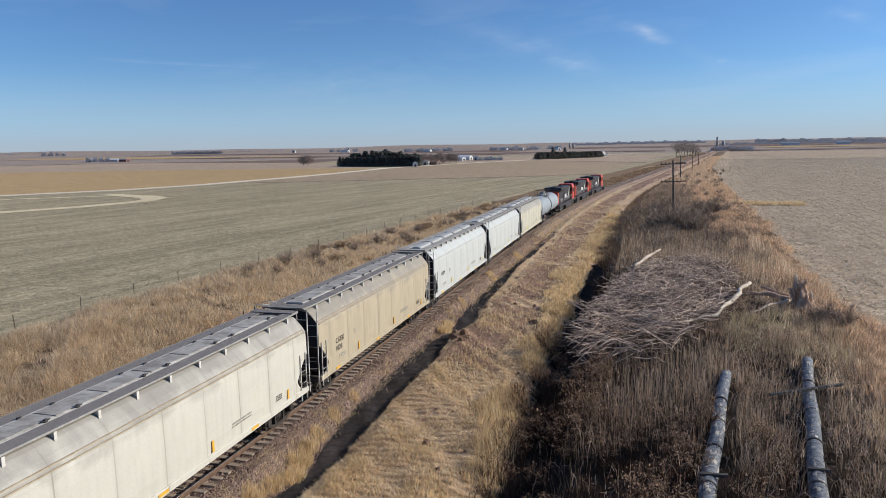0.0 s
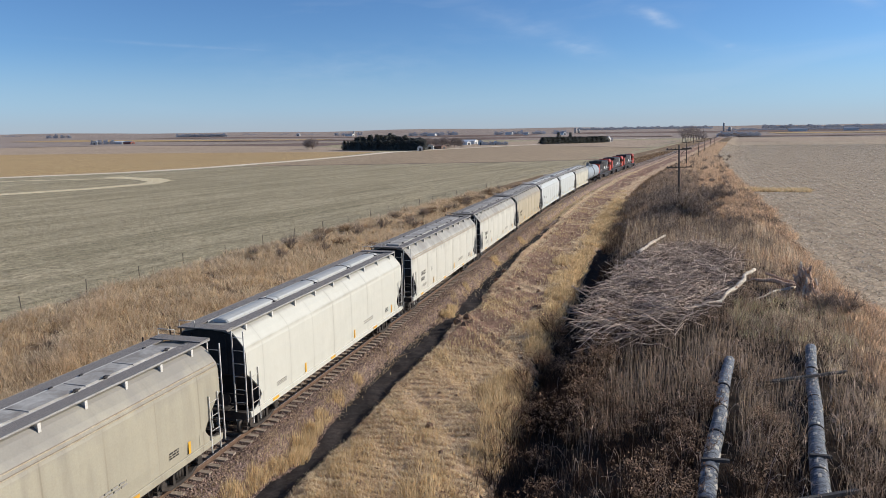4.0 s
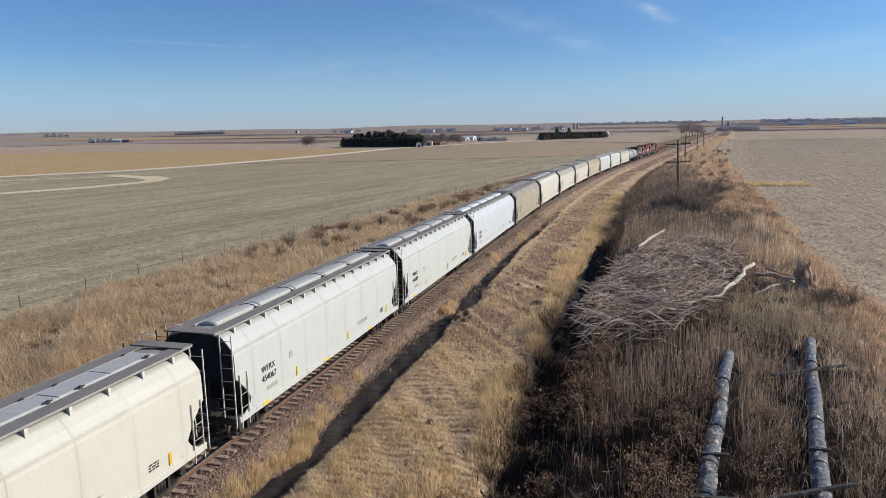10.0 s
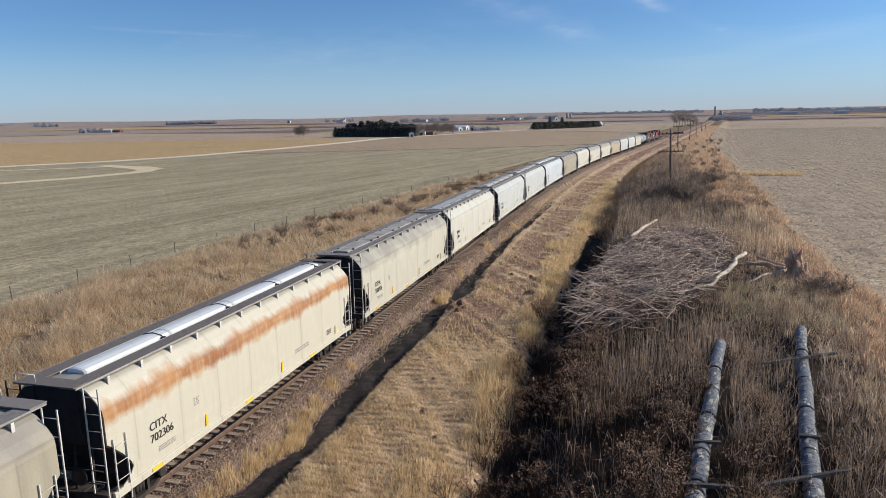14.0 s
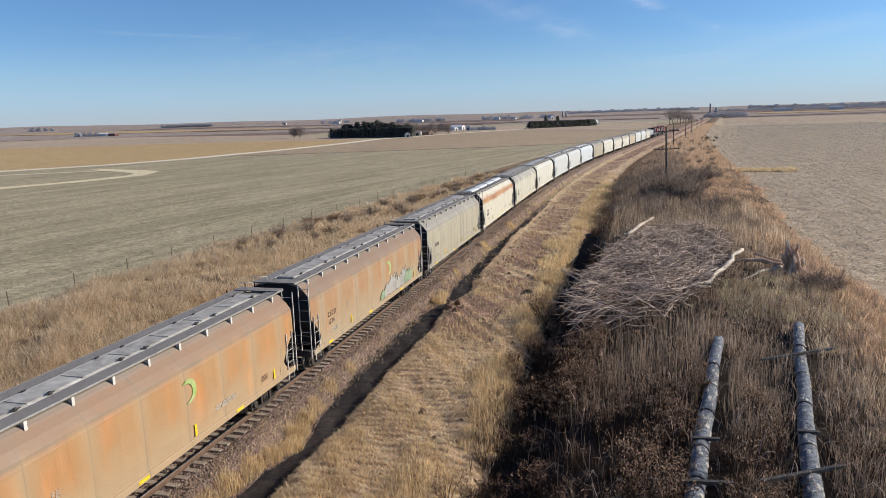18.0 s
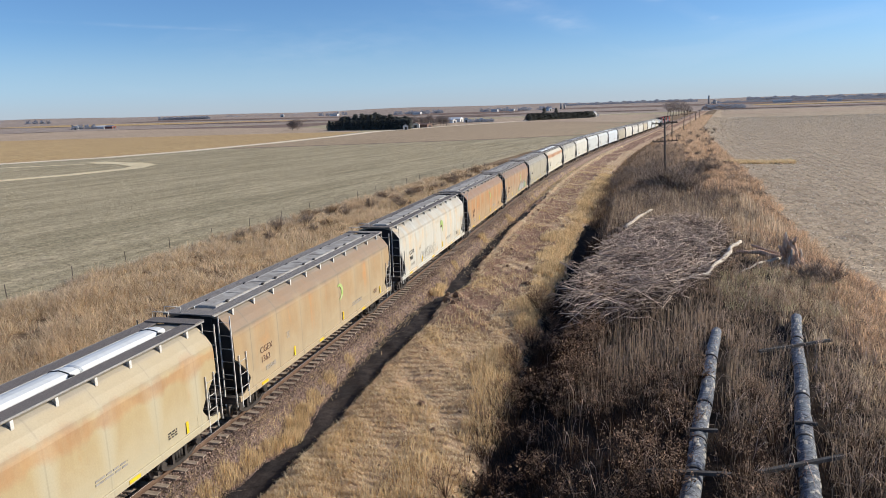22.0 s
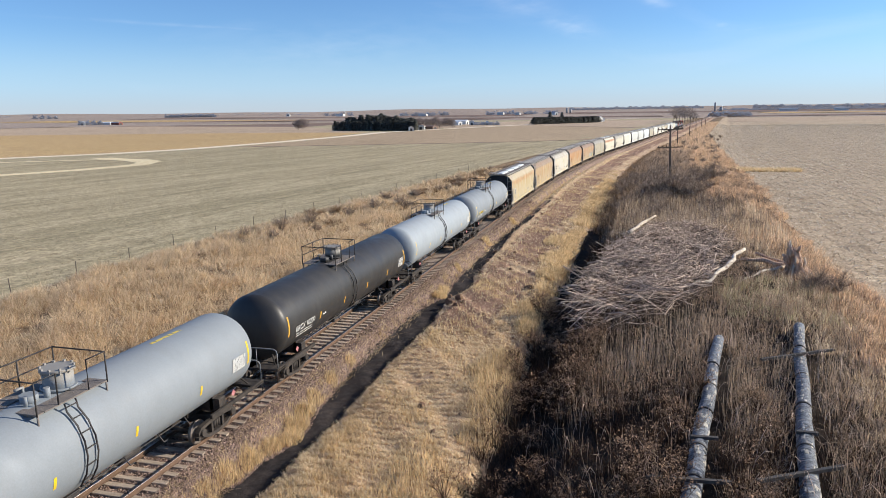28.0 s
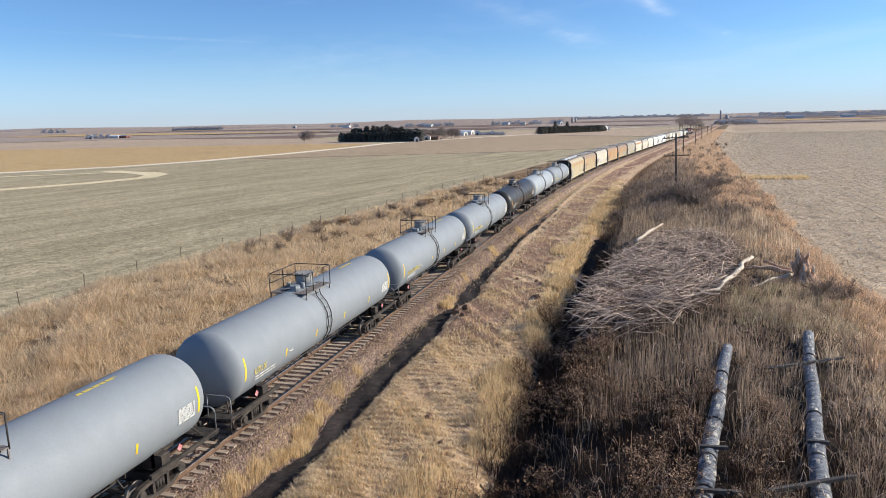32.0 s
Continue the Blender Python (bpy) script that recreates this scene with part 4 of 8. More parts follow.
def clamp_shape():
    """A small latch at the hatch's edge: block, hinge rod and the hinge opposite."""
    s = Shape()
    s.box(0.42, 0.50, -0.05, 0.05, 4.5, 4.64)
    s.tube([(0.47, -0.15, 4.6), (0.47, 0.15, 4.6)], 0.022, 5)
    s.box(-0.48, -0.42, -0.06, 0.06, 4.5, 4.61)
    return s


def fin_shape():
    """The wing under the walkway's edge: a tapering plate with a flange."""
    s = Shape()
    s.loft([[(0.98, y, 4.43), (1.17, y, 4.515), (1.17, y, 4.28), (1.13, y, 4.25)] for y in (-0.012, 0.012)])
    s.box(1.165, 1.18, -0.05, 0.05, 4.26, 4.515)
    return s


def gusset_shape(side):
    """The plate that closes the lower corner of the side sheet with a rounded edge (y = 0 at the body's end)."""
    edge = [(-1.30, 1.16), (-0.42, 1.16), (-0.46, 1.26), (-0.62, 1.33), (-0.80, 1.45), (-0.93, 1.62), (-1.0, 1.85), (-1.30, 1.85)]
    x = side * 1.585
    return Shape().loft([[(x + d, y, z) for y, z in edge] for d in (-0.015, 0.015)])


def end_frame_shape():
    """End sill, stub sill, slope braces and brake gear, at the +y end (y = 0 at the body's end)."""
    s = Shape()
    s.box(-1.55, 1.55, -0.12, 0.12, 1.0, 1.28, 0.03)
    s.box(-0.28, 0.28, -2.6, 0.25, 0.78, 1.16, 0.04)
    for x in (-1.5, 1.5):
        s.box(x - 0.06, x + 0.06, -2.2, 0.12, 1.02, 1.26, 0.02)
    for x in (-1.1, 1.1, -0.45, 0.45):
        s.tube([(x, 0.05, 1.2), (x * 0.9, -0.12, 2.75)], 0.045, 5)
    s.tube([(-1.5, 0.1, 2.0), (1.5, 0.1, 2.0)], 0.022, 5)
    s.tube([(-1.5, 0.1, 1.6), (1.5, 0.1, 1.6)], 0.022, 5)
    s.box(-0.75, 0.75, -0.35, 0.2, 1.27, 1.31)
    s.disc((-0.65, 0.1, 1.75), "y", 0.27, 0.03, 14)
    s.tube([(0.5, -0.9, 1.55), (1.2, -0.9, 1.55)], 0.17, 10)
    s.tube([(0.9, -0.3, 1.2), (0.9, -0.3, 1.75), (0.5, -0.3, 1.75)], 0.04, 5)
    return s


def outlet_shape():
    s = Shape()
    s.loft([[(-1.3, -1.5, 1.14), (1.3, -1.5, 1.14), (1.3, 1.5, 1.14), (-1.3, 1.5, 1.14)], [(-0.45, -0.5, 0.48), (0.45, -0.5, 0.48), (0.45, 0.5, 0.48), (-0.45, 0.5, 0.48)]])
    s.box(-0.55, 0.55, -0.55, 0.55, 0.36, 0.48)
    s.tube([(-1.1, 0.3, 0.42), (1.1, 0.3, 0.42)], 0.035, 6)
    return s


def hopper(label, body_mat, roof_mat=GRATE, hatch_mat=None, seams=7, fins=12, hatches=5, iron=IRON_PALE, stretch=1.0, text=None, text_mat=STENCIL_BLACK, tape=YELLOW, lap=False):
    """A covered hopper car; its +y end leads. Origin on the rail head under its middle."""
    car = empty("covered_hopper", pose(0, 0, 0), label, "railway car", "cars of the freight train")
    h = HALF * stretch
    hatch_mat = hatch_mat or HATCH_GREY
    part("body", hopper_body(seams, stretch), body_mat, car)
    for side in (-1, 1):
        a = sorted((side * 0.52, side * 1.06))
        part("running_board", shared(("running_board", stretch, roof_mat.name), lambda: Shape().box(-0.27, 0.27, -h - 0.35, h + 0.35, 4.515, 4.55), roof_mat), None, car, "grey grating walkway", pose(side * 0.79, 0, 0))
        part("edge_angle", shared(("edge_angle", stretch), lambda: Shape().box(-0.012, 0.012, -h - 0.35, h + 0.35, 4.50, 4.555), IRON_MID), None, car, "grey edge of the walkway", pose(side * 1.075, 0, 0))
        for i in range(fins):
            y = -h + 0.8 + (2 * h - 1.6) * i / (fins - 1)
            part("bracket", shared(("bracket",), fin_shape, IRON_PALE), None, car, at=pose(0, y, 0, 0, 0, 0 if side > 0 else 180))
        if lap:
            for z, x in ((3.74, 1.585), (3.87, 1.525)):
                part("eave_rib", shared(("eave_rib", stretch), lambda: Shape().box(-0.02, 0.02, -h + 0.12, h - 0.12, -0.018, 0.018), EAVE_GRIME), None, car, "grimy lap of the roof sheet", pose(side * x, 0, z))
        part("side_sill", shared(("side_sill", stretch, body_mat.name), lambda: Shape().box(-0.05, 0.05, -h + 0.05, h - 0.05, 1.0, 1.24, 0.02), body_mat), None, car, at=pose(side * 1.60, 0, 0))
    for e in (-1, 1):
        turn = 0 if e > 0 else 180
        for side in (-1, 1):
            part("corner_gusset", shared(("corner_gusset", body_mat.name, side * e), lambda: gusset_shape(side * e), body_mat), None, car, at=pose(0, e * h, 0, 0, 0, turn))
        part("end_sheet", shared(("end_sheet",), end_sheet_shape, END_DARK), None, car, "dark end wall and slope sheet", pose(0, e * h, 0, 0, 0, turn))
        part("end_walk", shared(("end_walk", roof_mat.name), lambda: Shape().box(-1.06, 1.06, -0.28, 0.28, 4.56, 4.59), roof_mat), None, car, at=pose(0, e * (h + 0.12), 0))
        part("end_frame", shared(("end_frame", iron.name), end_frame_shape, TRUCK_IRON), None, car, "dark end sill with brake gear", pose(0, e * (h + 0.05), 0, 0, 0, turn))
        part("coupler", shared(("coupler",), coupler_shape, TRUCK_IRON), None, car, at=pose(0, e * (h + 0.1), 0, 0, 0, turn))
        for side in (-1, 1):
            ladder(car, "ladder", side * 1.64, e * (h - 0.45) - 0.25, 0.75, 2.85, 0.5, iron, "side_low" + iron.name)
            x0 = side * 1.36 - 0.25
            # the ladder away from the sun is coloured dark, to stand for shade
            ladder(car, "end_ladder", x0, e * (h + 0.14), 0.9, 4.5, 0.5, iron if side > 0 else TRUCK_IRON, "end_tall" + (iron if side > 0 else TRUCK_IRON).name, along=False)
        part("grab_rail", shared(("grab_rail", iron.name), lambda: Shape().tube([(-1.05, 0, 4.55), (-1.05, 0, 4.82), (-0.35, 0, 4.82), (-0.35, 0, 4.55)], 0.02, 5), iron), None, car, at=pose(0, e * (h + 0.3), 0))
        truck(car, e * (h - 1.75))
    face = 1.636 if seams else 1.618
    for side in (-1, 1):
        part("coaming", shared(("coaming", stretch), lambda: Shape().box(-0.02, 0.02, -h + 0.7, h - 0.7, 4.44, 4.55), IRON_PALE), None, car, "pale coaming beside the hatches", pose(side * 0.495, 0, 0))
    gap = (2 * h - 1.6) / hatches
    for i in range(hatches):
        y = -h + 0.8 + gap * (i + 0.5)
        hatch = part("hatch_cover", shared(("hatch_cover", stretch, hatches, hatch_mat.name), lambda: flat_hatch_shape(gap - 0.012) if hatches == 8 else hatch_shape(gap - (0.08 if hatches > 4 else 0.02)), hatch_mat), None, car, at=pose(0, y, 0))
        for k in ((0.3 if i % 2 else -0.12),) if hatches == 8 else (0.38,):
            part("clamp" if hatches == 8 else "strap", shared(("clamp",), clamp_shape, IRON_BLACK) if hatches == 8 else shared(("strap",), strap_shape, IRON_BLACK), None, hatch, at=pose(0, k * gap, 0))
    for k in (-1, 0, 1):
        part("outlet", shared(("outlet",), outlet_shape, TRUCK_IRON), None, car, "dark discharge hopper and gate", pose(0, k * (h - 4.6) * 0.95, 0))
    for i in range(6):
        y = -h + 1.9 + i * (2 * h - 3.8) / 5
        part("reflector", shared(("reflector", tape.name, i % 2), lambda: Shape().box(0, 0.012, -0.06, 0.06, 0, 0.42) if i % 2 else Shape().box(0, 0.012, -0.25, 0.25, 0, 0.11), tape), None, car, "yellow reflective strip", pose(face if i % 2 else 1.652, y, 1.3 if i % 2 else 1.07))
    if text:
        lettering(car, text, face + 0.007, -h + 1.75, 2.36, 0.37 if text != "CEFX\n71203" else 0.31, text_mat)
        bars(car, face, -h + 4.0, 2.55, 0.28, 0.3, 4, STENCIL_GREY)
    bars(car, face, -h + 2.1, 1.72, 0.8, 0.2, 3, STENCIL_GREY)
    bars(car, face, h - 2.9, 1.75, 0.45, 0.26, 3, text_mat)
    bars(car, face, 2.6, 1.85, 1.3, 0.22, 2, STENCIL_GREY)
    return car


# ---------------------------------------------------------------- tank cars
def tank_ring(y, r, sides=40, zc=2.58):
    return [(r * math.cos(2 * math.pi * k / sides), y, zc + r * math.sin(2 * math.pi * k / sides)) for k in range(sides)]


def tank_shell():
    s = Shape()
    L, R = 7.9, 1.50
    dish = [(0.80, 0.02), (0.785, 0.18), (0.73, 0.40), (0.64, 0.58), (0.53, 0.73), (0.41, 0.845), (0.29, 0.925), (0.17, 0.972), (0.07, 0.994), (0.0, 1.0)]
    prof = [(-L - 0.06 - d, R * k) for d, k in dish]
    rows = prof + [(y, R) for y in (-5, -2.5, 0, 2.5, 5)] + [(-y, r) for y, r in reversed(prof)]
    return s.loft([tank_ring(y + 0.25, r) for y, r in rows], True, True)


def dome_shape():
    s = Shape()
    s.disc((0, 0.45, 4.3), "z", 0.42, 0.32, 20)
    s.disc((0, 0.45, 4.66), "z", 0.47, 0.045, 20, 0.01)
    s.disc((0, 0.45, 4.12), "z", 0.5, 0.03, 20)
    for k in range(10):
        a = 2 * math.pi * k / 10
        s.box(0.44 * math.cos(a) - 0.03, 0.44 * math.cos(a) + 0.03, 0.45 + 0.44 * math.sin(a) - 0.03, 0.45 + 0.44 * math.sin(a) + 0.03, 4.58, 4.76)
    s.disc((0, -0.6, 4.16), "z", 0.24, 0.12, 14)
    s.disc((0.22, -0.2, 4.16), "z", 0.09, 0.18, 8)
    s.tube([(-0.3, -0.5, 4.05), (-0.3, -0.5, 4.4), (-0.3, -0.75, 4.4)], 0.05, 6)
    s.tube([(0.2, -0.9, 4.05), (0.2, -0.9, 4.35)], 0.06, 8)
    return s


def platform_shape():
    s = Shape()
    for a, b in ((0.42, 0.95), (-0.95, -0.42)):
        s.box(a, b, -1.05, 1.05, 4.02, 4.06)
    s.box(-0.95, 0.95, -1.3, -1.02, 4.02, 4.06)
    s.box(-0.95, 0.95, 1.02, 1.3, 4.02, 4.06)
    for x in (-0.93, 0.93):
        for y in (-1.25, 1.25):
            s.tube([(x, y, 3.6), (x, y, 4.05)], 0.03, 5)
    return s


RAILING = [("post", [(x, y, 4.0), (x, y, 4.95)]) for x in (-0.95, 0.95) for y in (-1.28, 0, 1.28) if x < 0 or y]
RAILING += [("guard_rail", [(-0.95, y, 4.95), (0.95, y, 4.95)]) for y in (-1.28, 1.28)]
RAILING += [("guard_rail", [(-0.95, -1.28, z), (-0.95, 1.28, z)]) for z in (4.95, 4.5)]
RAILING += [("guard_rail", [(0.95, k * 1.28, 4.95), (0.95, k * 0.55, 4.95), (0.95, k * 0.55, 4.05)]) for k in (-1, 1)]


def tank_ladder_shape():
    s = Shape()
    arc = [(0.98, 4.02)] + [(1.58 * math.cos(a), 2.58 + 1.58 * math.sin(a)) for a in (0.85, 0.55, 0.25, -0.05, -0.4, -0.7)]
    for y in (-0.2, 0.2):
        s.tube([(x, y, z) for x, z in arc], 0.028, 5)
    for i in range(len(arc) - 1):
        for k in (0.5,):
            x, z = arc[i][0] + (arc[i + 1][0] - arc[i][0]) * k, arc[i][1] + (arc[i + 1][1] - arc[i][1]) * k
            s.tube([(x, -0.2, z), (x, 0.2, z)], 0.02, 5)
    return s


def tank_end_shape():
    """Stub sill, walkway, handrail and saddle at the +y end; y = 0 at the tank's end."""
    s = Shape()
    s.box(-0.3, 0.3, -3.0, 0.45, 0.78, 1.10, 0.04)
    s.box(-1.5, 1.5, -0.25, 0.42, 1.02, 1.10, 0.02)
    s.box(-1.35, 1.35, -2.5, -2.1, 0.95, 1.45, 0.04)
    for x in (-1.0, 1.0):
        s.box(x - 0.07, x + 0.07, -2.5, -2.1, 1.0, 1.62, 0.02)
    for x in (-1.45, 1.45):
        s.box(x - 0.05, x + 0.05, -3.2, 0.42, 1.0, 1.14)
        s.box(x - 0.04, x + 0.04, 0.1, 0.42, 0.5, 0.54)
        s.tube([(x, 0.38, 1.05), (x, 0.38, 0.52)], 0.02, 5)
        s.tube([(x * 0.75, -0.1, 1.1), (x * 0.45, -0.55, 1.75)], 0.035, 5)
    s.tube([(-0.9, -0.3, 1.16), (0.9, -0.3, 1.16)], 0.03, 5)
    s.tube([(0.55, -1.0, 1.3), (0.55, -1.9, 1.3)], 0.16, 10)
    s.tube([(-0.4, 0.25, 1.0), (0.5, 0.35, 0.72), (0.9, 0.3, 0.95)], 0.03, 6)
    return s


def end_rail_shape():
    """A pipe railing across the end of a tank car, its corners bent round."""
    pts = [(-1.45, 0.3, 1.05), (-1.45, 0.3, 1.75), (-1.41, 0.3, 1.89), (-1.28, 0.3, 1.96), (1.28, 0.3, 1.96), (1.41, 0.3, 1.89), (1.45, 0.3, 1.75), (1.45, 0.3, 1.05)]
    s = Shape().tube(pts, 0.028, 6)
    for x in (-0.45, 0.45):
        s.tube([(x, 0.3, 1.05), (x, 0.3, 1.95)], 0.02, 5)
    return s


def tank_under_shape():
    s = Shape()
    for k in (-1, 1):
        for y in (-4.6, -3.0, -1.4, 1.6, 3.2, 4.6):  # hangers under the belly, with a rod through them
            s.tube([(k * 0.95, y, 1.42), (k * 1.12, y + 0.05, 1.12), (k * 1.06, y + 0.3, 1.08)], 0.025, 5)
        s.tube([(k * 0.5, -5.0, 1.02), (k * 0.5, 5.0, 1.02)], 0.028, 5)
    s.box(-0.32, 0.32, -0.4, 0.4, 0.72, 1.12, 0.05)
    s.disc((0, 0, 0.66), "z", 0.16, 0.12, 12)
    s.tube([(0.3, 2.0, 1.0), (0.3, 2.9, 1.0)], 0.2, 10)
    s.box(-0.7, -0.3, 2.0, 2.5, 0.8, 1.15)
    return s


def tank_car(label, mat, marks=YELLOW, text=None, text_mat=STENCIL_YELLOW):
    car = empty("tank_car", pose(0, 0, 0), label, "tank car", "cars of the freight train")
    part("tank", shared(("tank", mat.name), tank_shell, mat), None, car)
    dome = part("manway", shared(("manway", mat.name), dome_shape, mat), None, car)
    part("platform", shared(("platform",), platform_shape, GRATE_DARK), None, car, "dark grating platform round the manway")
    for k, (name, line) in enumerate(RAILING):
        part(name, shared((name, k), lambda: Shape().tube(line, 0.024, 5), IRON_BLACK), None, car, "thin black safety railing")
    for turn in (0, 180):
        part("ladder", shared(("tank_ladder",), tank_ladder_shape, IRON_BLACK), None, car, "black curved ladder", pose(0, -0.2, 0, 0, 0, turn))
    for e in (-1, 1):
        turn = 0 if e > 0 else 180
        part("end_frame", shared(("tank_end",), tank_end_shape, TRUCK_IRON), None, car, "dark end platform with handrails", pose(0, 0.15 + e * 8.5, 0, 0, 0, turn))
        part("end_railing", shared(("end_railing",), end_rail_shape, IRON_GREY), None, car, "grey bent pipe railing", pose(0, 0.15 + e * 8.5, 0, 0, 0, turn))
        part("coupler", shared(("coupler",), coupler_shape, TRUCK_IRON), None, car, at=pose(0, 0.1 + e * 8.5, 0, 0, 0, turn))
        truck(car, e * 6.35)

        def hoop():
            s, rings = Shape(), []
            for k in range(7):
                a = -0.28 + 0.62 * k / 6
                rings.append([(1.505 * math.cos(a), y, 2.58 + 1.505 * math.sin(a)) for y in (-0.05, 0.05)])
            return s.loft(rings, caps=False, closed=False)
        part("reflector", shared(("end_mark", marks.name), hoop, marks), None, car, "tall yellow reflective strip", pose(0, 0.25 + e * 7.82, 0))
        part("placard", shared(("placard",), lambda: Shape().loft([[(0, -0.14, 0), (0, 0, -0.14), (0, 0.14, 0), (0, 0, 0.14)], [(0.012, -0.14, 0), (0.012, 0, -0.14), (0.012, 0.14, 0), (0.012, 0, 0.14)]]), PLACARD_RED), None, car, "small red and white diamond placard", pose(1.47, e * 6.9, 1.42))
    part("underframe", shared(("tank_under",), tank_under_shape, IRON_BLACK), None, car, "black side rails and outlet valve")

    def short():
        s, rings = Shape(), []
        for k in range(4):
            a = -0.33 + 0.24 * k / 3
            rings.append([(1.505 * math.cos(a), y, 2.58 + 1.505 * math.sin(a)) for y in (-0.05, 0.05)])
        return s.loft(rings, caps=False, closed=False)
    for y in (-4.35, -1.47, 1.7, 5.0):
        part("reflector", shared(("short_mark", marks.name), short, marks), None, car, "short yellow reflective strip", pose(0, y, 0))
    if text:
        ob = lettering(car, text, 0, 0, 0, 0.36, text_mat)
        ob.matrix_basis = pose(1.478, -6.95, 2.2, 98.8, 0, 90)
        if " " not in text:
            b = bars(car, 0, 0, 0, 1.15, 0.24, 1, text_mat, "number_stencil")
            b.matrix_basis = pose(1.46, -5.75, 2.44, 0, 8.8, 0)
        for k in (0, 1):
            b = bars(car, 0, 0.1 * k, 0, 1.6, 0.06, 1, STENCIL_WHITE)
            b.matrix_basis = pose(1.458 - 0.02 * k, -6.9, 2.1 - 0.11 * k, 0, 12 + 3 * k, 0)
        box = Shape()
        for y0, y1, z0, z1 in ((0, 0.3, 0, 0.03), (0, 0.3, 0.31, 0.34), (0, 0.03, 0.03, 0.31), (0.27, 0.3, 0.03, 0.31), (0.1, 0.2, 0.1, 0.24)):
            box.box(0, 0.008, y0, y1, z0, z1)
        part("stencil", box, STENCIL_WHITE, car, "small white boxed stencil", pose(1.474, -4.1, 2.22, 0, -8, 0))
    if text_mat is STENCIL_YELLOW:
        s = bars(car, 0.0, 4.4, 3.0, 1.6, 0.2, 1, STENCIL_YELLOW, "roof_stencil")
        s.matrix_basis = pose(-0.02, 4.4, 4.083, 0, -88, 0)
    s = bars(car, 1.40, 6.6, 2.1, 0.85, 0.55, 7, STENCIL_WHITE)
    s.matrix_basis = pose(1.528, 6.95, 2.70, 0, 5.7, 0)
    return car


# ---------------------------------------------------------------- locomotives
def locomotive(label):
    car = empty("locomotive", pose(0, 0, 0), label, "locomotive", "locomotives at the head of the train")
    part("frame", Shape().box(-1.5, 1.5, -10.9, 10.9, 1.25, 1.6, 0.05), LOCO_BLACK, car)
    part("long_hood", Shape().box(-0.95, 0.95, -9.6, 5.2, 1.6, 4.35, 0.16), LOCO_BLACK, car)
    part("hood_end", Shape().box(-0.98, 0.98, -9.75, -8.5, 1.6, 4.0, 0.16), LOCO_RED, car, "red end of the long hood")
    part("radiator", Shape().loft([[(-0.96, y, 3.7), (0.96, y, 3.7), (1.5, y, 4.2), (1.5, y, 4.62), (-1.5, y, 4.62), (-1.5, y, 4.2)] for y in (-9.3, -5.2)]), LOCO_BLACK, car, "flared radiator section")
    for y in (-8.3, -6.2):
        part("fan", Shape().disc((0, y, 4.66), "z", 0.72, 0.06, 20), IRON_BLACK, car)
    part("exhaust", Shape().box(-0.4, 0.4, -1.2, 0.2, 4.34, 4.62, 0.05), IRON_BLACK, car)
    part("inverter_cabinet", Shape().box(-1.45, -0.9, 1.2, 5.2, 1.6, 3.3, 0.05), LOCO_BLACK, car)
    for x in (0.96,):
        for y in (-4.6, -3.1, -1.6, -0.1, 1.4):
            part("hood_door", Shape().box(x, x + 0.03, y, y + 1.3, 1.8, 3.3), LOCO_BLACK, car)
        part("stripe", Shape().loft([[(x + 0.035, y, 1.75 + (y - 2.2) * 0.9), (x + 0.05, y, 1.75 + (y - 2.2) * 0.9), (x + 0.05, y, 2.4 + (y - 2.2) * 0.9), (x + 0.035, y, 2.4 + (y - 2.2) * 0.9)] for y in (2.2, 4.2)]), LOCO_WHITE, car, "slanting white stripe")
        part("emblem", Shape().box(x + 0.032, x + 0.045, -1.6, 0.4, 2.4, 3.0), LOCO_WHITE, car, "plain white emblem shape")
    cab = part("cab", Shape().loft([[(-1.48, y, 1.6), (1.48, y, 1.6), (1.48, y, 3.9), (1.2, y, 4.55), (-1.2, y, 4.55), (-1.48, y, 3.9)] for y in (5.2, 7.9)]), LOCO_RED, car, "red crew cab")
    for side in (-1, 1):
        part("window", Shape().box(side * 1.485 - 0.012, side * 1.485 + 0.012, 5.6, 7.4, 3.0, 3.75), GLASS_DARK, cab)
        part("rear_window", Shape().box(side * 1.2 - 0.2, side * 1.2 + 0.2, 5.17, 5.2, 3.2, 3.8), GLASS_DARK, cab)
    part("nose", Shape().loft([[(-1.2, 7.9, 1.6), (1.2, 7.9, 1.6), (1.2, 7.9, 3.2), (-1.2, 7.9, 3.2)], [(-1.1, 9.5, 1.6), (1.1, 9.5, 1.6), (0.9, 9.5, 2.9), (-0.9, 9.5, 2.9)]]), LOCO_RED, car, "red nose with white stripe")
    part("fuel_tank", Shape().box(-1.45, 1.45, -3.2, 3.2, 0.35, 1.25, 0.2), LOCO_BLACK, car)
    for y in (-7.0, 7.0):
        t = part("truck", Shape().box(-1.2, 1.2, -2.5, 2.5, 0.55, 1.0, 0.08), TRUCK_IRON, car, at=pose(0, y, 0))
        for dy in (-2.0, 0, 2.0):
            for side in (-1, 1):
                w = part("wheel", shared(("wheel",), wheel_shape, WHEEL_STEEL), None, t, at=pose(side * 0.77, dy, 0.5, 0, 0, 0 if side > 0 else 180) @ Matrix.Diagonal((1, 1.18, 1.18, 1)))
    for side in (-1, 1):
        s = Shape()
        for i in range(12):
            y = -10.2 + i * 1.35
            s.tube([(side * 1.47, y, 1.6), (side * 1.47, y, 2.6)], 0.025, 5)
        s.tube([(side * 1.47, -10.2, 2.6), (side * 1.47, 5.0, 2.6)], 0.025, 5)
        part("handrail", s, LOCO_WHITE, car, "thin white walkway railing")
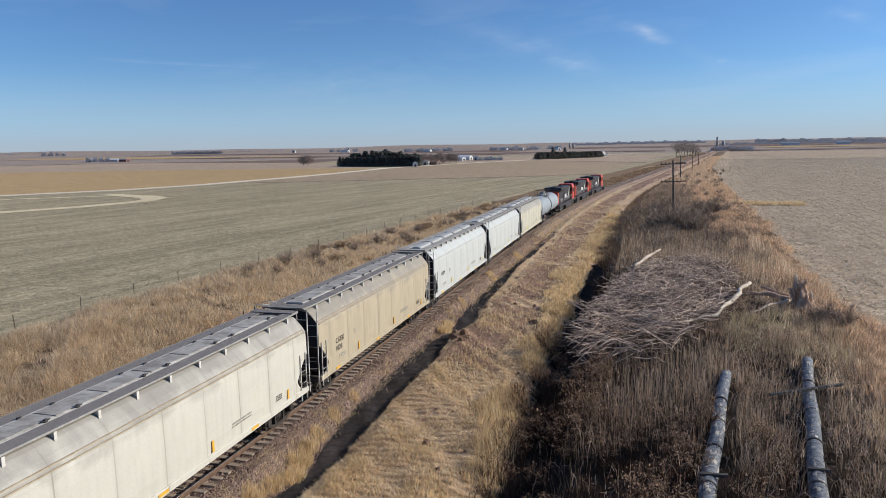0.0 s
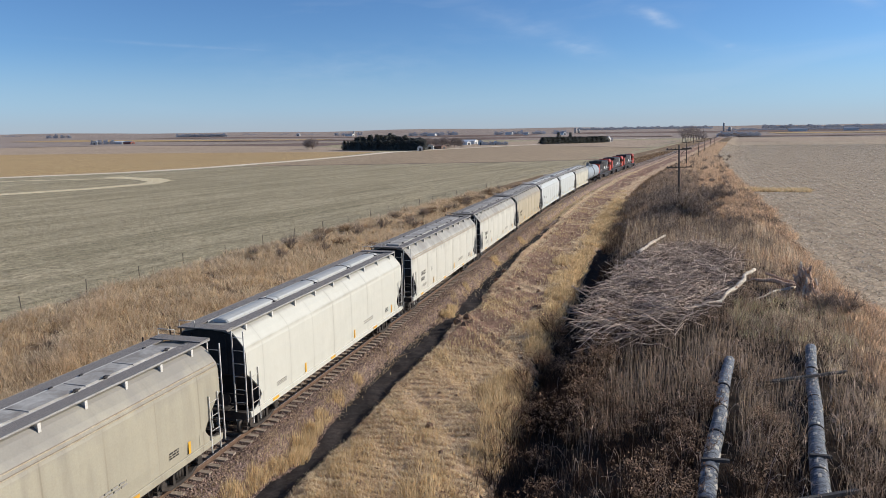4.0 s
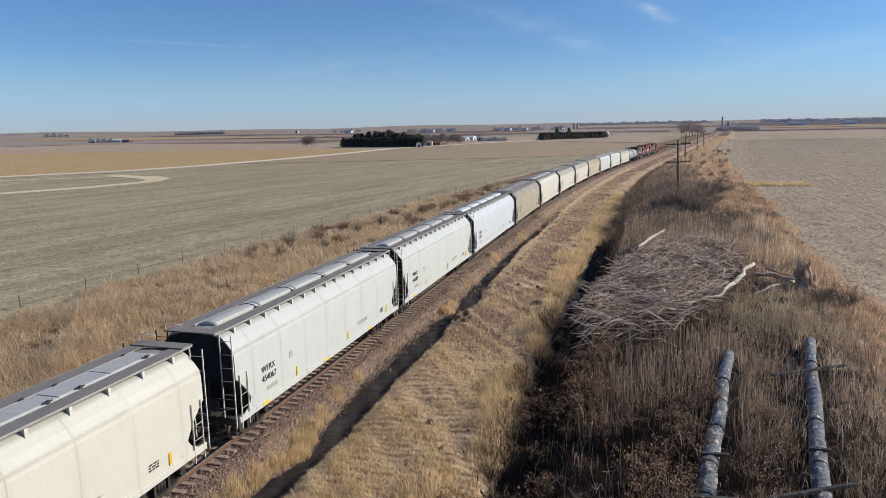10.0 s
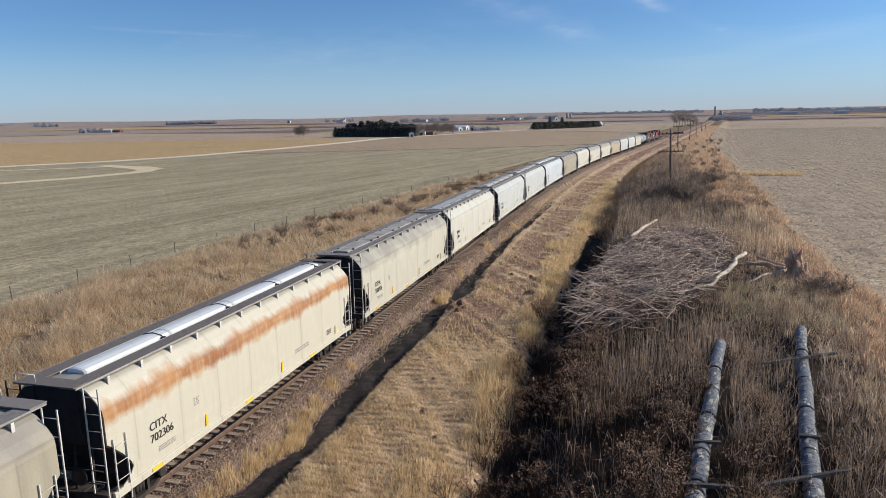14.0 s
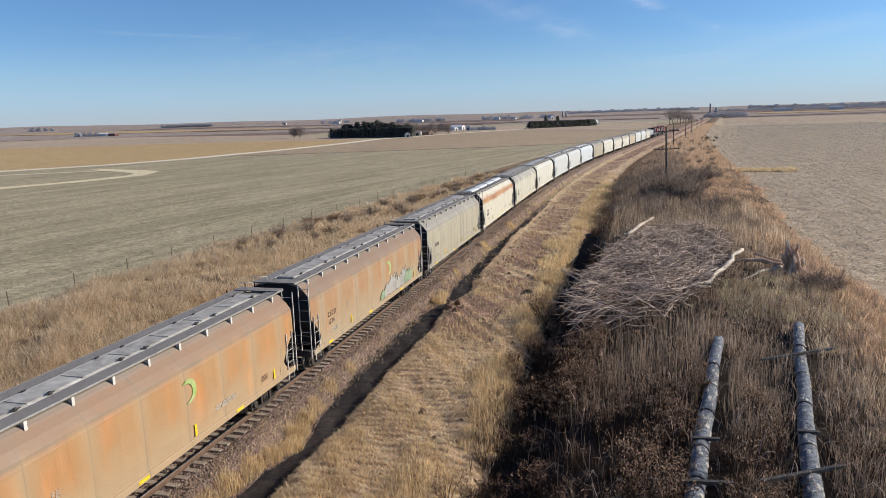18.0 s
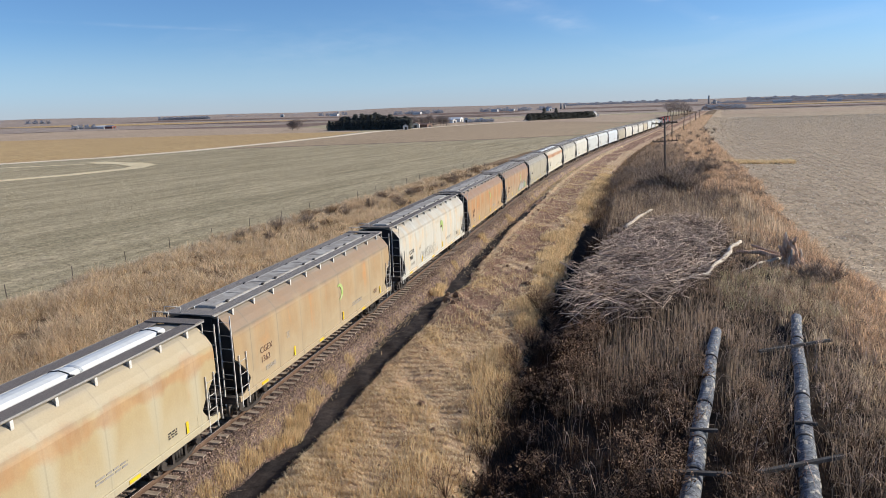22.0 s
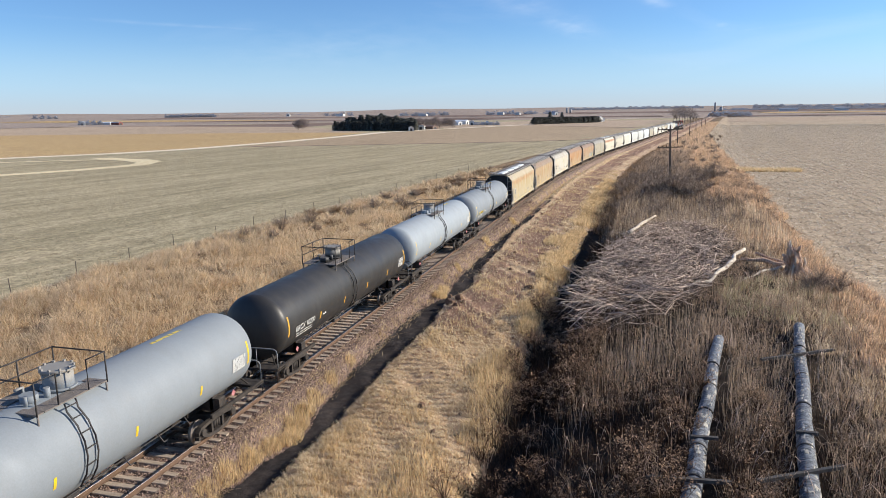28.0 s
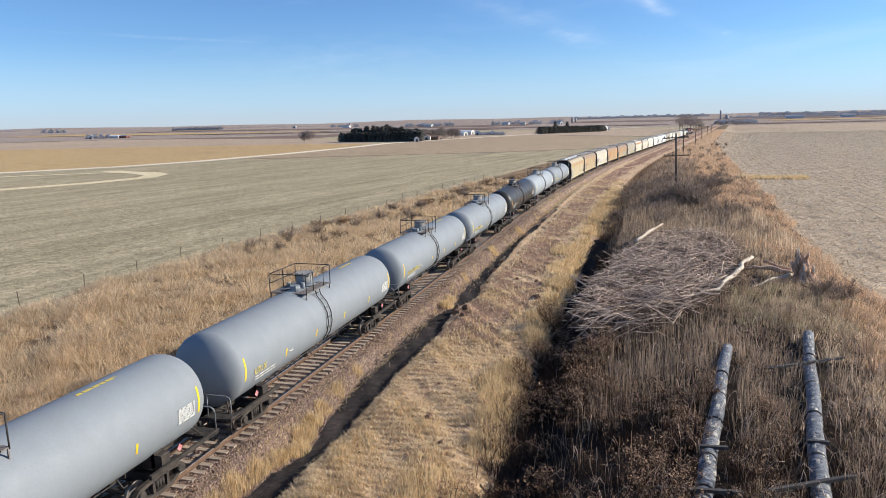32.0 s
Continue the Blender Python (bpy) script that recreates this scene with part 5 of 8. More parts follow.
    for e in (-1, 1):
        part("step_well", Shape().box(-1.48, 1.48, e * 10.3 - 0.35, e * 10.3 + 0.35, 0.4, 1.3, 0.04), LOCO_BLACK, car)
        part("coupler", shared(("coupler",), coupler_shape, TRUCK_IRON), None, car, at=pose(0, e * 10.7, 0, 0, 0, 0 if e > 0 else 180))
    return car


# ---------------------------------------------------------------- the train, from its head to its tail
CREAM = paint("cream_paint", (0.56, 0.53, 0.43), grime_amount=0.22, rust_amount=0.05, ribs=0.55, soot=0.85)
WHITE = paint("white_paint", (0.545, 0.56, 0.535), grime_amount=0.12, ribs=0.4)
WHITE_DUSTY = paint("dusty_white_paint", (0.60, 0.575, 0.495), grime_amount=0.15, rust_amount=0.04, ribs=0.7, soot=0.85)
CREAM_PLAIN = paint("plain_cream_paint", (0.60, 0.58, 0.50), grime_amount=0.1, ribs=0.4)
TAN = paint("weathered_tan_paint", (0.48, 0.41, 0.29), grime_amount=0.4, rust_amount=0.12, streaks=2.2, ribs=0.6, soot=0.85)
TAN_GREY = paint("streaked_tan_paint", (0.401, 0.362, 0.273), (0.173, 0.150, 0.122), 0.5, rust_amount=0.12, streaks=2.0, ribs=0.6, soot=0.85)
BLUE_GREY = paint("pale_blue_grey_paint", (0.55, 0.585, 0.605), grime_amount=0.06, ribs=0.1)
CREAM_RUST = paint("cream_paint_rust_band", (0.60, 0.56, 0.45), grime_amount=0.12, rust_amount=0.06, band=3.62, ribs=0.4)
RUST_BROWN = paint("rust_brown_paint", (0.385, 0.235, 0.128), (0.212, 0.112, 0.060), 0.5, (0.315, 0.150, 0.064), 0.6, streaks=2.2, panels=((0.407, 0.325, 0.215), (0.220, 0.150, 0.105), 0.7), ribs=0.7)
RUST_ORANGE = paint("rust_orange_paint", (0.41, 0.24, 0.112), (0.235, 0.122, 0.060), 0.45, (0.345, 0.163, 0.062), 0.65, streaks=2.2, panels=((0.42, 0.31, 0.19), (0.253, 0.165, 0.112), 0.6), ribs=0.7)
WHITE_PATCHED = paint("patched_white_paint", (0.56, 0.545, 0.475), (0.34, 0.29, 0.21), 0.35, (0.48, 0.345, 0.19), 0.6, second=(0.52, 0.46, 0.35), streaks=1.2, blotch=0.6, ribs=0.5, soot=0.45)
TAN_ORANGE = paint("tan_orange_paint", (0.41, 0.288, 0.158), (0.24, 0.145, 0.080), 0.45, (0.36, 0.195, 0.082), 0.55, streaks=2.2, panels=((0.435, 0.352, 0.228), (0.255, 0.180, 0.122), 0.55), ribs=0.8)
YELLOW_RUST = paint("yellow_cream_rusty_paint", (0.442, 0.344, 0.189), (0.300, 0.189, 0.095), 0.35, (0.350, 0.194, 0.073), 0.42, band=3.45, band_amount=0.55, streaks=2.2, panels=((0.467, 0.413, 0.284), (0.434, 0.361, 0.241), 0.95), ribs=0.35)
HATCH_WHITE = paint("bright_hatch_paint", (0.72, 0.74, 0.74), grime_amount=0.2, roof=None)
HATCH_GREY = paint("pale_grey_hatch_paint", (0.50, 0.50, 0.475), grime_amount=0.35, roof=None)
ROOF_DIRTY = paint("dirty_grey_roof_paint", (0.30, 0.27, 0.235), (0.14, 0.12, 0.10), 0.6, second=(0.82, 0.80, 0.75), rough=0.8, roof=None, blotch=1.4)
TANK_GREY = paint("grey_tank_paint", (0.235, 0.26, 0.283), (0.18, 0.17, 0.16), 0.22, rough=0.6, streaks=2.0)
TANK_PALE = paint("pale_grey_tank_paint", (0.31, 0.345, 0.375), (0.23, 0.22, 0.20), 0.25, rough=0.6, streaks=2.0)
TANK_BLACK = paint("black_tank_paint", (0.035, 0.034, 0.034), (0.10, 0.09, 0.075), 0.3, rough=0.42, streaks=2.0)

TRAIN = []  # thing, where its middle is at the start
LOCO_AT = (133.5, 156.2, 178.9)
for at in LOCO_AT:
    TRAIN.append((locomotive("black and red diesel locomotive with white stripes"), at))
TRAIN.append((tank_car("pale grey tank car behind the locomotives", TANK_PALE, STENCIL_WHITE), 112.6))
HOPPERS = [  # rear end at the start, and the car
    (85.0, dict(label="cream covered hopper with dirt streaks", body_mat=CREAM, roof_mat=ROOF_DIRTY)),
    (66.3, dict(label="dusty white covered hopper with panelled sides", body_mat=WHITE, roof_mat=ROOF_DIRTY)),
    (47.5, dict(label="white covered hopper with panelled sides", body_mat=WHITE, roof_mat=ROOF_DIRTY, text="CGEX")),
    (28.7, dict(label="weathered tan covered hopper with dirty roof", body_mat=TAN, roof_mat=GRATE, hatch_mat=ROOF_DIRTY, hatches=8, lap=True, text="CGEX\n1026", tape=ORANGE)),
    (10.05, dict(label="dusty white covered hopper with panelled sides", body_mat=WHITE_DUSTY, roof_mat=GRATE, hatch_mat=ROOF_DIRTY, hatches=8, lap=True, text="CGEX\n1150", tape=ORANGE, fins=11)),
    (-9.1, dict(label="cream-white covered hopper with grey streaks", body_mat=WHITE_DUSTY, roof_mat=GRATE, hatch_mat=ROOF_DIRTY, hatches=8, lap=True, text="CGEX\n1012", tape=ORANGE, fins=11)),
    (-28.5, dict(label="plain cream covered hopper with smooth sides", body_mat=CREAM_PLAIN, roof_mat=GRATE, seams=0, fins=9, hatches=4, tape=ORANGE)),
    (-47.7, dict(label="weathered tan covered hopper with brown roof", body_mat=TAN_GREY, roof_mat=GRATE, hatch_mat=ROOF_DIRTY, hatches=8, lap=True, text="CGEX\n1999", tape=ORANGE, fins=11)),
    (-68.4, dict(label="long pale blue-grey covered hopper with smooth sides", body_mat=BLUE_GREY, roof_mat=GRATE, hatch_mat=HATCH_WHITE, seams=0, fins=13, hatches=5, stretch=1.09, text="SAMX\n11338", tape=ORANGE)),
    (-87.1, dict(label="clean white covered hopper with yellow marker strips", body_mat=WHITE, seams=0, fins=15, hatches=5, text="WFRX\n454089")),
    (-105.7, dict(label="clean white covered hopper with yellow marker strips", body_mat=WHITE, seams=0, fins=15, hatches=5, text="WFRX\n454067")),
    (-125.1, dict(label="cream-white covered hopper with smooth sides", body_mat=CREAM_PLAIN, seams=0, fins=12, hatches=8, text="SAMX\n11901", tape=ORANGE)),
    (-143.8, dict(label="dull cream covered hopper with grey roof", body_mat=CREAM, roof_mat=GRATE, hatch_mat=ROOF_DIRTY, seams=0, fins=12, hatches=8, text="CEFX\n350756", tape=ORANGE)),
    (-163.1, dict(label="cream covered hopper with a rust band and bright hatches", body_mat=CREAM_RUST, roof_mat=GRATE_DARK, hatch_mat=HATCH_WHITE, seams=0, fins=12, hatches=4, text="CITX\n702306")),
    (-182.2, dict(label="streaked tan covered hopper with dirty roof", body_mat=TAN_GREY, hatch_mat=ROOF_DIRTY, hatches=8, text="CGEX", fins=11)),
    (-201.3, dict(label="rust-brown covered hopper with a grey spray-painted scrawl", body_mat=RUST_BROWN, hatch_mat=ROOF_DIRTY, hatches=8, text="CGEX\n1774", text_mat=STENCIL_BROWN, fins=11)),
    (-220.5, dict(label="rusty orange covered hopper with a green emblem", body_mat=RUST_ORANGE, hatch_mat=ROOF_DIRTY, hatches=8, text="CGEX\n1846", text_mat=STENCIL_BROWN, fins=11)),
    (-239.6, dict(label="patched white covered hopper with round green emblems", body_mat=WHITE_PATCHED, roof_mat=GRATE_DARK, hatch_mat=ROOF_DIRTY, hatches=8, text="CGEX\n2000", fins=11)),
    (-259.2, dict(label="tan-orange rusty covered hopper with a green emblem", body_mat=TAN_ORANGE, hatch_mat=ROOF_DIRTY, hatches=8, text="CGEX\n1362", text_mat=STENCIL_BROWN, fins=11)),
    (-277.9, dict(label="yellow-cream rusty covered hopper with a bright roof hatch", body_mat=YELLOW_RUST, roof_mat=GRATE_DARK, hatch_mat=HATCH_WHITE, seams=0, fins=12, hatches=4, text="CEFX\n71203")),
]


def emblem(car, y, z, r, left=1.0):
    """A round green emblem, plain; where it has worn off only a crescent on one side is left."""
    ring = []
    a0, a1 = (-1.9, 2.3) if left < 0.8 else (-1.3, 3.3)
    s = Shape()
    for k in range(25):
        q = a0 + (a1 - a0) * k / 24
        t = r * (left * math.sin(math.pi * k / 24) ** 0.7 + 0.03)
        ring.append([(e, (r - d) * math.cos(q), (r - d) * math.sin(q)) for e, d in ((0, 0), (0.006, 0), (0.006, t), (0, t))])
    s.loft(ring)
    d = part("emblem", s, GREEN_DISC, car, "worn green crescent emblem" if left < 0.8 else "half-worn round green emblem", pose(1.629, y, z))
    if left > 0.8:
        part("emblem_bar", Shape().box(0.009, 0.013, -r * 0.75, r * 0.1, -r * 0.16, r * 0.12), STENCIL_BROWN, d)


def scrawl(car, y, z, w, h, seed, mat, half=0.014):
    """Sprayed thin looping strokes without letters."""
    rng = random.Random(seed)
    s = Shape()
    x, out = 0.0, 0.0
    while x < w:
        a, b = rng.uniform(0.16, 0.36), h * rng.uniform(0.25, 0.5)
        start, sweep, lean = rng.uniform(0, 6.28), rng.uniform(3.6, 7.5), rng.uniform(-0.2, 0.4)
        pts = []
        for k in range(15):
            q = start + sweep * k / 14
            v = b * math.sin(q) * (1 - 0.25 * k / 14)
            pts.append((x + a + a * math.cos(q) + lean * v + 0.12 * k / 14, b + v))
        out += 0.0006
        for p, q in zip(pts, pts[1:]):
            d = Vector((q[0] - p[0], q[1] - p[1])).normalized()
            n = Vector((-d.y, d.x)) * half
            s.loft([[(c, e[0] + k2 * n.x, e[1] + k2 * n.y) for c, k2 in ((out, -1), (out, 1), (out + 0.003, 1), (out + 0.003, -1))] for e in (p, q)])
        x += a * rng.uniform(1.1, 1.7)
    part("sprayed_scrawl", s, mat, car, at=pose(1.636, y, z))


def sprayed_shapes(car, y, z, count, seed):
    """A row of sprayed angular shapes, grey with dark outlines, green at both ends."""
    rng = random.Random(seed)
    for k in range(count):
        w, h = rng.uniform(0.75, 1.0), rng.uniform(0.75, 1.2) * (0.65 if k in (0, count - 1) else 1)
        lean = rng.uniform(0.05, 0.3)
        ring = [(0, 0), (w * 0.35, -0.05), (w, 0.05), (w * 0.9 + lean, h * 0.55), (w + lean, h), (w * 0.55 + lean, h * 0.72), (w * 0.3 + lean, h * 0.98), (lean * 0.5 + 0.05, h * 0.5)]
        mid = Vector((sum(p[0] for p in ring) / 8, sum(p[1] for p in ring) / 8))
        out = 0.0012 * k
        for grow, mat, dx in ((1.05, STENCIL_BROWN, 0.0), (1.0, SPRAY_GREEN if k in (0, 1, count - 1, count - 2) and k % 2 == 0 or k == count - 1 else SPRAY_GREY, 0.012)):
            pts = [mid + (Vector(p) - mid) * grow for p in ring]
            s = Shape().loft([[(out + dx + e, p.x, p.y) for p in pts] for e in (0, 0.003)])
            part("sprayed_shape", s, mat, car, at=pose(1.634, y + k * 0.72, z))


for i, (rear, spec) in enumerate(HOPPERS):
    car = hopper(**spec)
    TRAIN.append((car, rear + HALF * spec.get("stretch", 1.0)))
    if i == 15:
        emblem(car, 1.9, 2.95, 0.42, 0.5)
        sprayed_shapes(car, 0.3, 1.36, 8, 4)
    if i == 16:
        emblem(car, 1.2, 2.98, 0.42, 0.5)
    if i == 17:
        emblem(car, 1.3, 2.98, 0.46, 0.9)
        scrawl(car, -4.6, 1.45, 3.4, 0.75, 5, STENCIL_GREY)
        scrawl(car, 5.0, 1.55, 0.7, 0.6, 8, STENCIL_GREY, 0.008)
    if i == 18:
        emblem(car, 1.1, 2.85, 0.42, 0.5)
    if i == 19:
        part("name_panel", Shape().box(0, 0.012, 0, 1.06, 0, 0.74), HATCH_GREY, car, "white panel behind the lettering", pose(1.612, -HALF + 1.66, 2.0))

for at, label, mat, text, tm in (
        (-288.5, "grey tank car with yellow reflective strips", TANK_GREY, "UTLX 208078", STENCIL_YELLOW),
        (-307.1, "pale grey tank car with yellow reflective strips", TANK_PALE, None, STENCIL_YELLOW),
        (-325.5, "black tank car with white lettering and yellow strips", TANK_BLACK, "BRCX 10200", STENCIL_WHITE),
        (-344.5, "grey tank car with yellow reflective strips", TANK_GREY, "NATX 301439", STENCIL_YELLOW),
        (-363.1, "grey tank car with yellow reflective strips", TANK_GREY, "NATX 301448", STENCIL_YELLOW),
        (-381.6, "grey tank car with yellow reflective strips", TANK_GREY, "UTLX", STENCIL_YELLOW),
        (-400.2, "grey tank car with yellow reflective strips", TANK_GREY, None, STENCIL_YELLOW)):
    TRAIN.append((tank_car(label, mat, YELLOW if mat is not TANK_BLACK else ORANGE, text, tm), at))


def run(t):
    """How far the train has gone at t seconds."""
    q = min(1, max(0, (t - 22.5) / 2.5))
    return 12.65 * t + 0.006 * t * t + 0.5 * q * q * (3 - 2 * q)


def on_track(s):
    """The pose of a car whose middle is s metres along the line."""
    a, b = s - 6.0, s + 6.0
    p, q = Vector((float(shift(a)), a, 0)), Vector((float(shift(b)), b, 0))
    m = (p + q) / 2
    return pose(m.x, m.y, 0.0, 0, 0, -math.degrees(math.atan2(q.x - p.x, q.y - p.y)))


def motions():
    for car, at in TRAIN:
        walk(car, [(t, on_track(at + run(t))) for t in range(33)])


# ---------------------------------------------------------------- dead grass and weeds
rng = np.random.default_rng(7)


def blades(name, u, y, h, w, lean, mat, label, category="dry grass", bend=0.35, dz=0.0, two=True, face=None, wind=(0.0, 0.0), base=None):
    """Stems of dead grass, each a narrow bent sliver that tapers to its tip."""
    n = len(u)
    w = np.broadcast_to(np.asarray(w, dtype=float), (n,))
    x, z = u + shift(y), (land(u, y) if base is None else base) + dz
    a = rng.uniform(0, 2 * np.pi, n) if face is None else face
    d = rng.uniform(0, 2 * np.pi, n)
    k = np.abs(rng.normal(0, 1, n)) * lean * h
    dx, dy = np.cos(d) * k + wind[0] * h, np.sin(d) * k + wind[1] * h
    hw = np.stack([np.cos(a) * w / 2, np.sin(a) * w / 2, 0 * w], -1)
    p = np.stack([x, y, z - 0.03], -1)
    tip = p + np.stack([dx, dy, h], -1)
    if two:
        mid = p + np.stack([dx * bend, dy * bend, h * 0.58], -1)
        v = np.stack([p - hw, p + hw, mid + hw * 0.75, mid - hw * 0.75, tip], 1).reshape(-1, 3)
        i = np.arange(n)[:, None] * 5
        t = np.concatenate([i + np.array([[0, 1, 2]]), i + np.array([[0, 2, 3]]), i + np.array([[3, 2, 4]])])
    else:
        v = np.stack([p - hw, p + hw, tip], 1).reshape(-1, 3)
        t = np.arange(n)[:, None] * 3 + np.array([[0, 1, 2]])
    return tagged(big_mesh(name, v, t, mat), label, category, kind="stuff")


POLE_LINES = (((17.55, 17.6), (19.8, 32.8)), ((20.55, 17.8), (23.7, 35.6)))


def beside_pole(u, y):
    """True in the bare dark strip along each fallen pole."""
    hit = np.zeros(len(u), bool)
    for (ax, ay), (bx, by) in POLE_LINES:
        off = u - (ax + (bx - ax) * (y - ay) / (by - ay))
        hit |= (y > ay - 3) & (y < by + 0.4) & (off > -0.3) & (off < 0.62 + 0.2 * np.sin(y * 1.7))
    return hit


def scatter(n, u0, u1, y0, y1, clump=0.0, cell=1.2, seed=0.0, power=1.0):
    """n places in a stretch, thinning with distance, gathered in clumps."""
    m = int(n * (2.6 if clump else 1.2))
    u = rng.uniform(u0, u1, m)
    q = rng.uniform(0, 1, m)
    y = y0 * (y1 / y0) ** q if power else y0 + (y1 - y0) * q
    if clump:
        f = 0.5 + 0.5 * hump(u, y, cell, seed) + 0.25 * hump(u, y, cell * 0.31, seed + 1)
        keep = rng.uniform(0, 1, m) < np.clip(f, 0.02, 1) ** clump
        u, y = u[keep], y[keep]
    free = ~beside_pole(u, y)
    return u[free][:n], y[free][:n]


def wide(y, a=0.012, b=0.00055):
    return a + b * np.abs(y)


def tussocks(name, u, y, per, radius, h, w, droop, mat, label, category="dry grass", up=0.25):
    """Clumps of dead grass whose stems spread outward and hang over."""
    n = len(u) * per
    cu, cy = np.repeat(u, per), np.repeat(y, per)
    hh = np.repeat(np.broadcast_to(h, u.shape), per) * rng.uniform(0.55, 1.2, n)
    ww = np.repeat(np.broadcast_to(w, u.shape), per) * rng.uniform(0.6, 1.3, n)
    a = rng.uniform(0, 2 * np.pi, n)
    q = np.sqrt(rng.uniform(0, 1, n))
    rad = np.repeat(np.broadcast_to(radius, u.shape), per)
    bu, by = cu + np.cos(a) * q * rad * 0.6, cy + np.sin(a) * q * rad * 0.6
    lean = (up + q * rng.uniform(0.3, 1.0, n)) * droop
    a = a + rng.normal(0, 0.5, n)
    base = np.stack([bu + shift(by), by, land(bu, by) - 0.03], -1)
    d = np.stack([np.cos(a), np.sin(a), 0 * a], -1)
    zup = np.array([0, 0, 1.0])
    mid = base + d * (lean * hh * 0.4)[:, None] + zup * (hh * 0.62)[:, None]
    tip = base + d * (lean * hh * 1.15)[:, None] + zup * (hh * np.clip(1.02 - 0.5 * lean, 0.3, 1))[:, None]
    f = rng.uniform(0, np.pi, n)
    hw = np.stack([np.cos(f), np.sin(f), 0 * f], -1) * (ww / 2)[:, None]
    v = np.stack([base - hw, base + hw, mid + hw, mid - hw, tip], 1).reshape(-1, 3)
    i = np.arange(n)[:, None] * 5
    t = np.concatenate([i + np.array([[0, 1, 2]]), i + np.array([[0, 2, 3]]), i + np.array([[3, 2, 4]])])
    return tagged(big_mesh(name, v, t, mat), label, category, kind="stuff")


# tall reddish grass on the bank beyond the track
u, y = scatter(5400, -26, -5, 9, 150, clump=0.7, cell=1.6)
keep = u > bank_edge(y)
u, y = u[keep], y[keep]
tall = np.clip(0.75 + 0.55 * hump(u, y, 2.1, 0.4) + 0.25 * hump(u, y, 0.9, 1.4) + 0.3 * np.clip((u + 25) / 6, -1, 0), 0.3, 1.5)
tussocks("tall_grass", u, y, 30, 0.45 + 0.005 * y, tall, wide(y, 0.008, 0.00036), 1.0, STRAW_RED, "tall reddish-brown dead grass on the bank beside the track")
u, y = scatter(2700, -25, -5, 9, 120, clump=1.2, cell=2.2, seed=2.0)
keep = u > bank_edge(y) + 0.6
u, y = u[keep], y[keep]
tussocks("tall_grass", u, y, 30, 0.5 + 0.005 * y, rng.uniform(0.6, 1.3, len(u)), wide(y, 0.008, 0.00036), 1.1, STRAW_BANK, "pale tan dead grass on the bank beside the track")
u, y = scatter(24000, -20, -5, 110, 460, clump=1.6, cell=3)
keep = u > -20 + np.clip((y - 110) * 0.08, 0, 9)
u, y = u[keep], y[keep]
blades("tall_grass", u, y, rng.uniform(0.25, 0.8, len(u)), wide(y, 0.02, 0.0006), 0.7, STRAW_BROWN, "tall reddish-brown dead grass on the bank beside the track", two=False)

# cut grass on the level strip: short stubs, and straw left lying in rows across it
u, y = scatter(150000, 4.25, 11.0, 9, 200, clump=0.8, cell=0.55, seed=1.0)
keep = (y < 34 + 5 * hump(u, y, 2.0, 0.7)) | (u > 8.4 + 1.2 * hump(u * 0, y, 5.0, 1.5)) | (hump(u, y, 2.6, 0.8) < -0.5) | (rng.uniform(0, 1, len(u)) < 0.13)
keep &= (y < 55) | (rng.uniform(0, 1, len(u)) < 0.55)
u, y = u[keep], y[keep]
blades("cut_grass", u, y, rng.uniform(0.04, 0.12, len(u)), wide(y, 0.009, 0.0005), 1.3, STRAW_BENCH, "short cut straw-coloured grass on the level strip", two=False, dz=0.02, face=rng.normal(np.pi / 2, 0.5, len(u)))
u, y = scatter(300000, 4.15, 11.0, 9, 120, clump=0.5, cell=0.9, seed=2.0)
ph = y / 0.46 + 0.22 * hump(u, y, 1.6, 0.5) + 0.5 * hump(u * 0.1, y, 0.5, 2.5) + 0.06 * u
keep = rng.uniform(0, 1, len(u)) < np.clip(0.12 + 0.9 * np.cos(2 * np.pi * ph) + 0.35 * hump(u, y, 0.8, 3.5), 0.03, 1)
keep &= (y < 36 + 5 * hump(u, y, 2.0, 0.7)) | (u > 8.6 + 1.2 * hump(u * 0, y, 5.0, 1.5)) | (rng.uniform(0, 1, len(u)) < 0.15)
keep &= u > ditch_right(y) + 0.05
u, y = u[keep], y[keep]
x, z, L, w = u + shift(y), land(u, y) + rng.uniform(0.01, 0.09, len(u)), rng.uniform(0.04, 0.16, len(u)), wide(y, 0.011, 0.0007)
p0 = np.stack([x, y, z], -1)
way = np.where(rng.uniform(0, 1, len(u)) < 0.4, rng.uniform(0, 2 * np.pi, len(u)), np.pi + rng.normal(0, 0.7, len(u)))
tip = p0 + np.stack([np.cos(way) * L, np.sin(way) * L, L * rng.normal(0.45, 0.35, len(u))], -1)
hw = np.stack([-np.sin(way) * w * 0.6, np.cos(way) * w * 0.6, 0 * w], -1)
v = np.stack([p0 - hw, p0 + hw, tip], 1).reshape(-1, 3)
tagged(big_mesh("straw_rows", v, np.arange(len(u))[:, None] * 3 + np.array([[0, 1, 2]]), STRAW_BENCH), "straw left lying in rows by the mower", "straw", kind="stuff")
u, y = scatter(16000, 1.35, 2.9, 10, 120, clump=0.9, cell=0.7, seed=6.1)
blades("straw_litter", u, y, rng.uniform(0.03, 0.14, len(u)), wide(y, 0.008, 0.0004), 2.2, STRAW_PALE, "bits of straw blown over the ballast", "straw", two=False, dz=0.05)
u, y = scatter(36000, 4.9, 10.8, 9, 150, clump=2.6, cell=1.6, seed=3.0)
keep = (y < 50) | (u > 8.6) | (rng.uniform(0, 1, len(u)) < 0.35)
u, y = u[keep], y[keep]
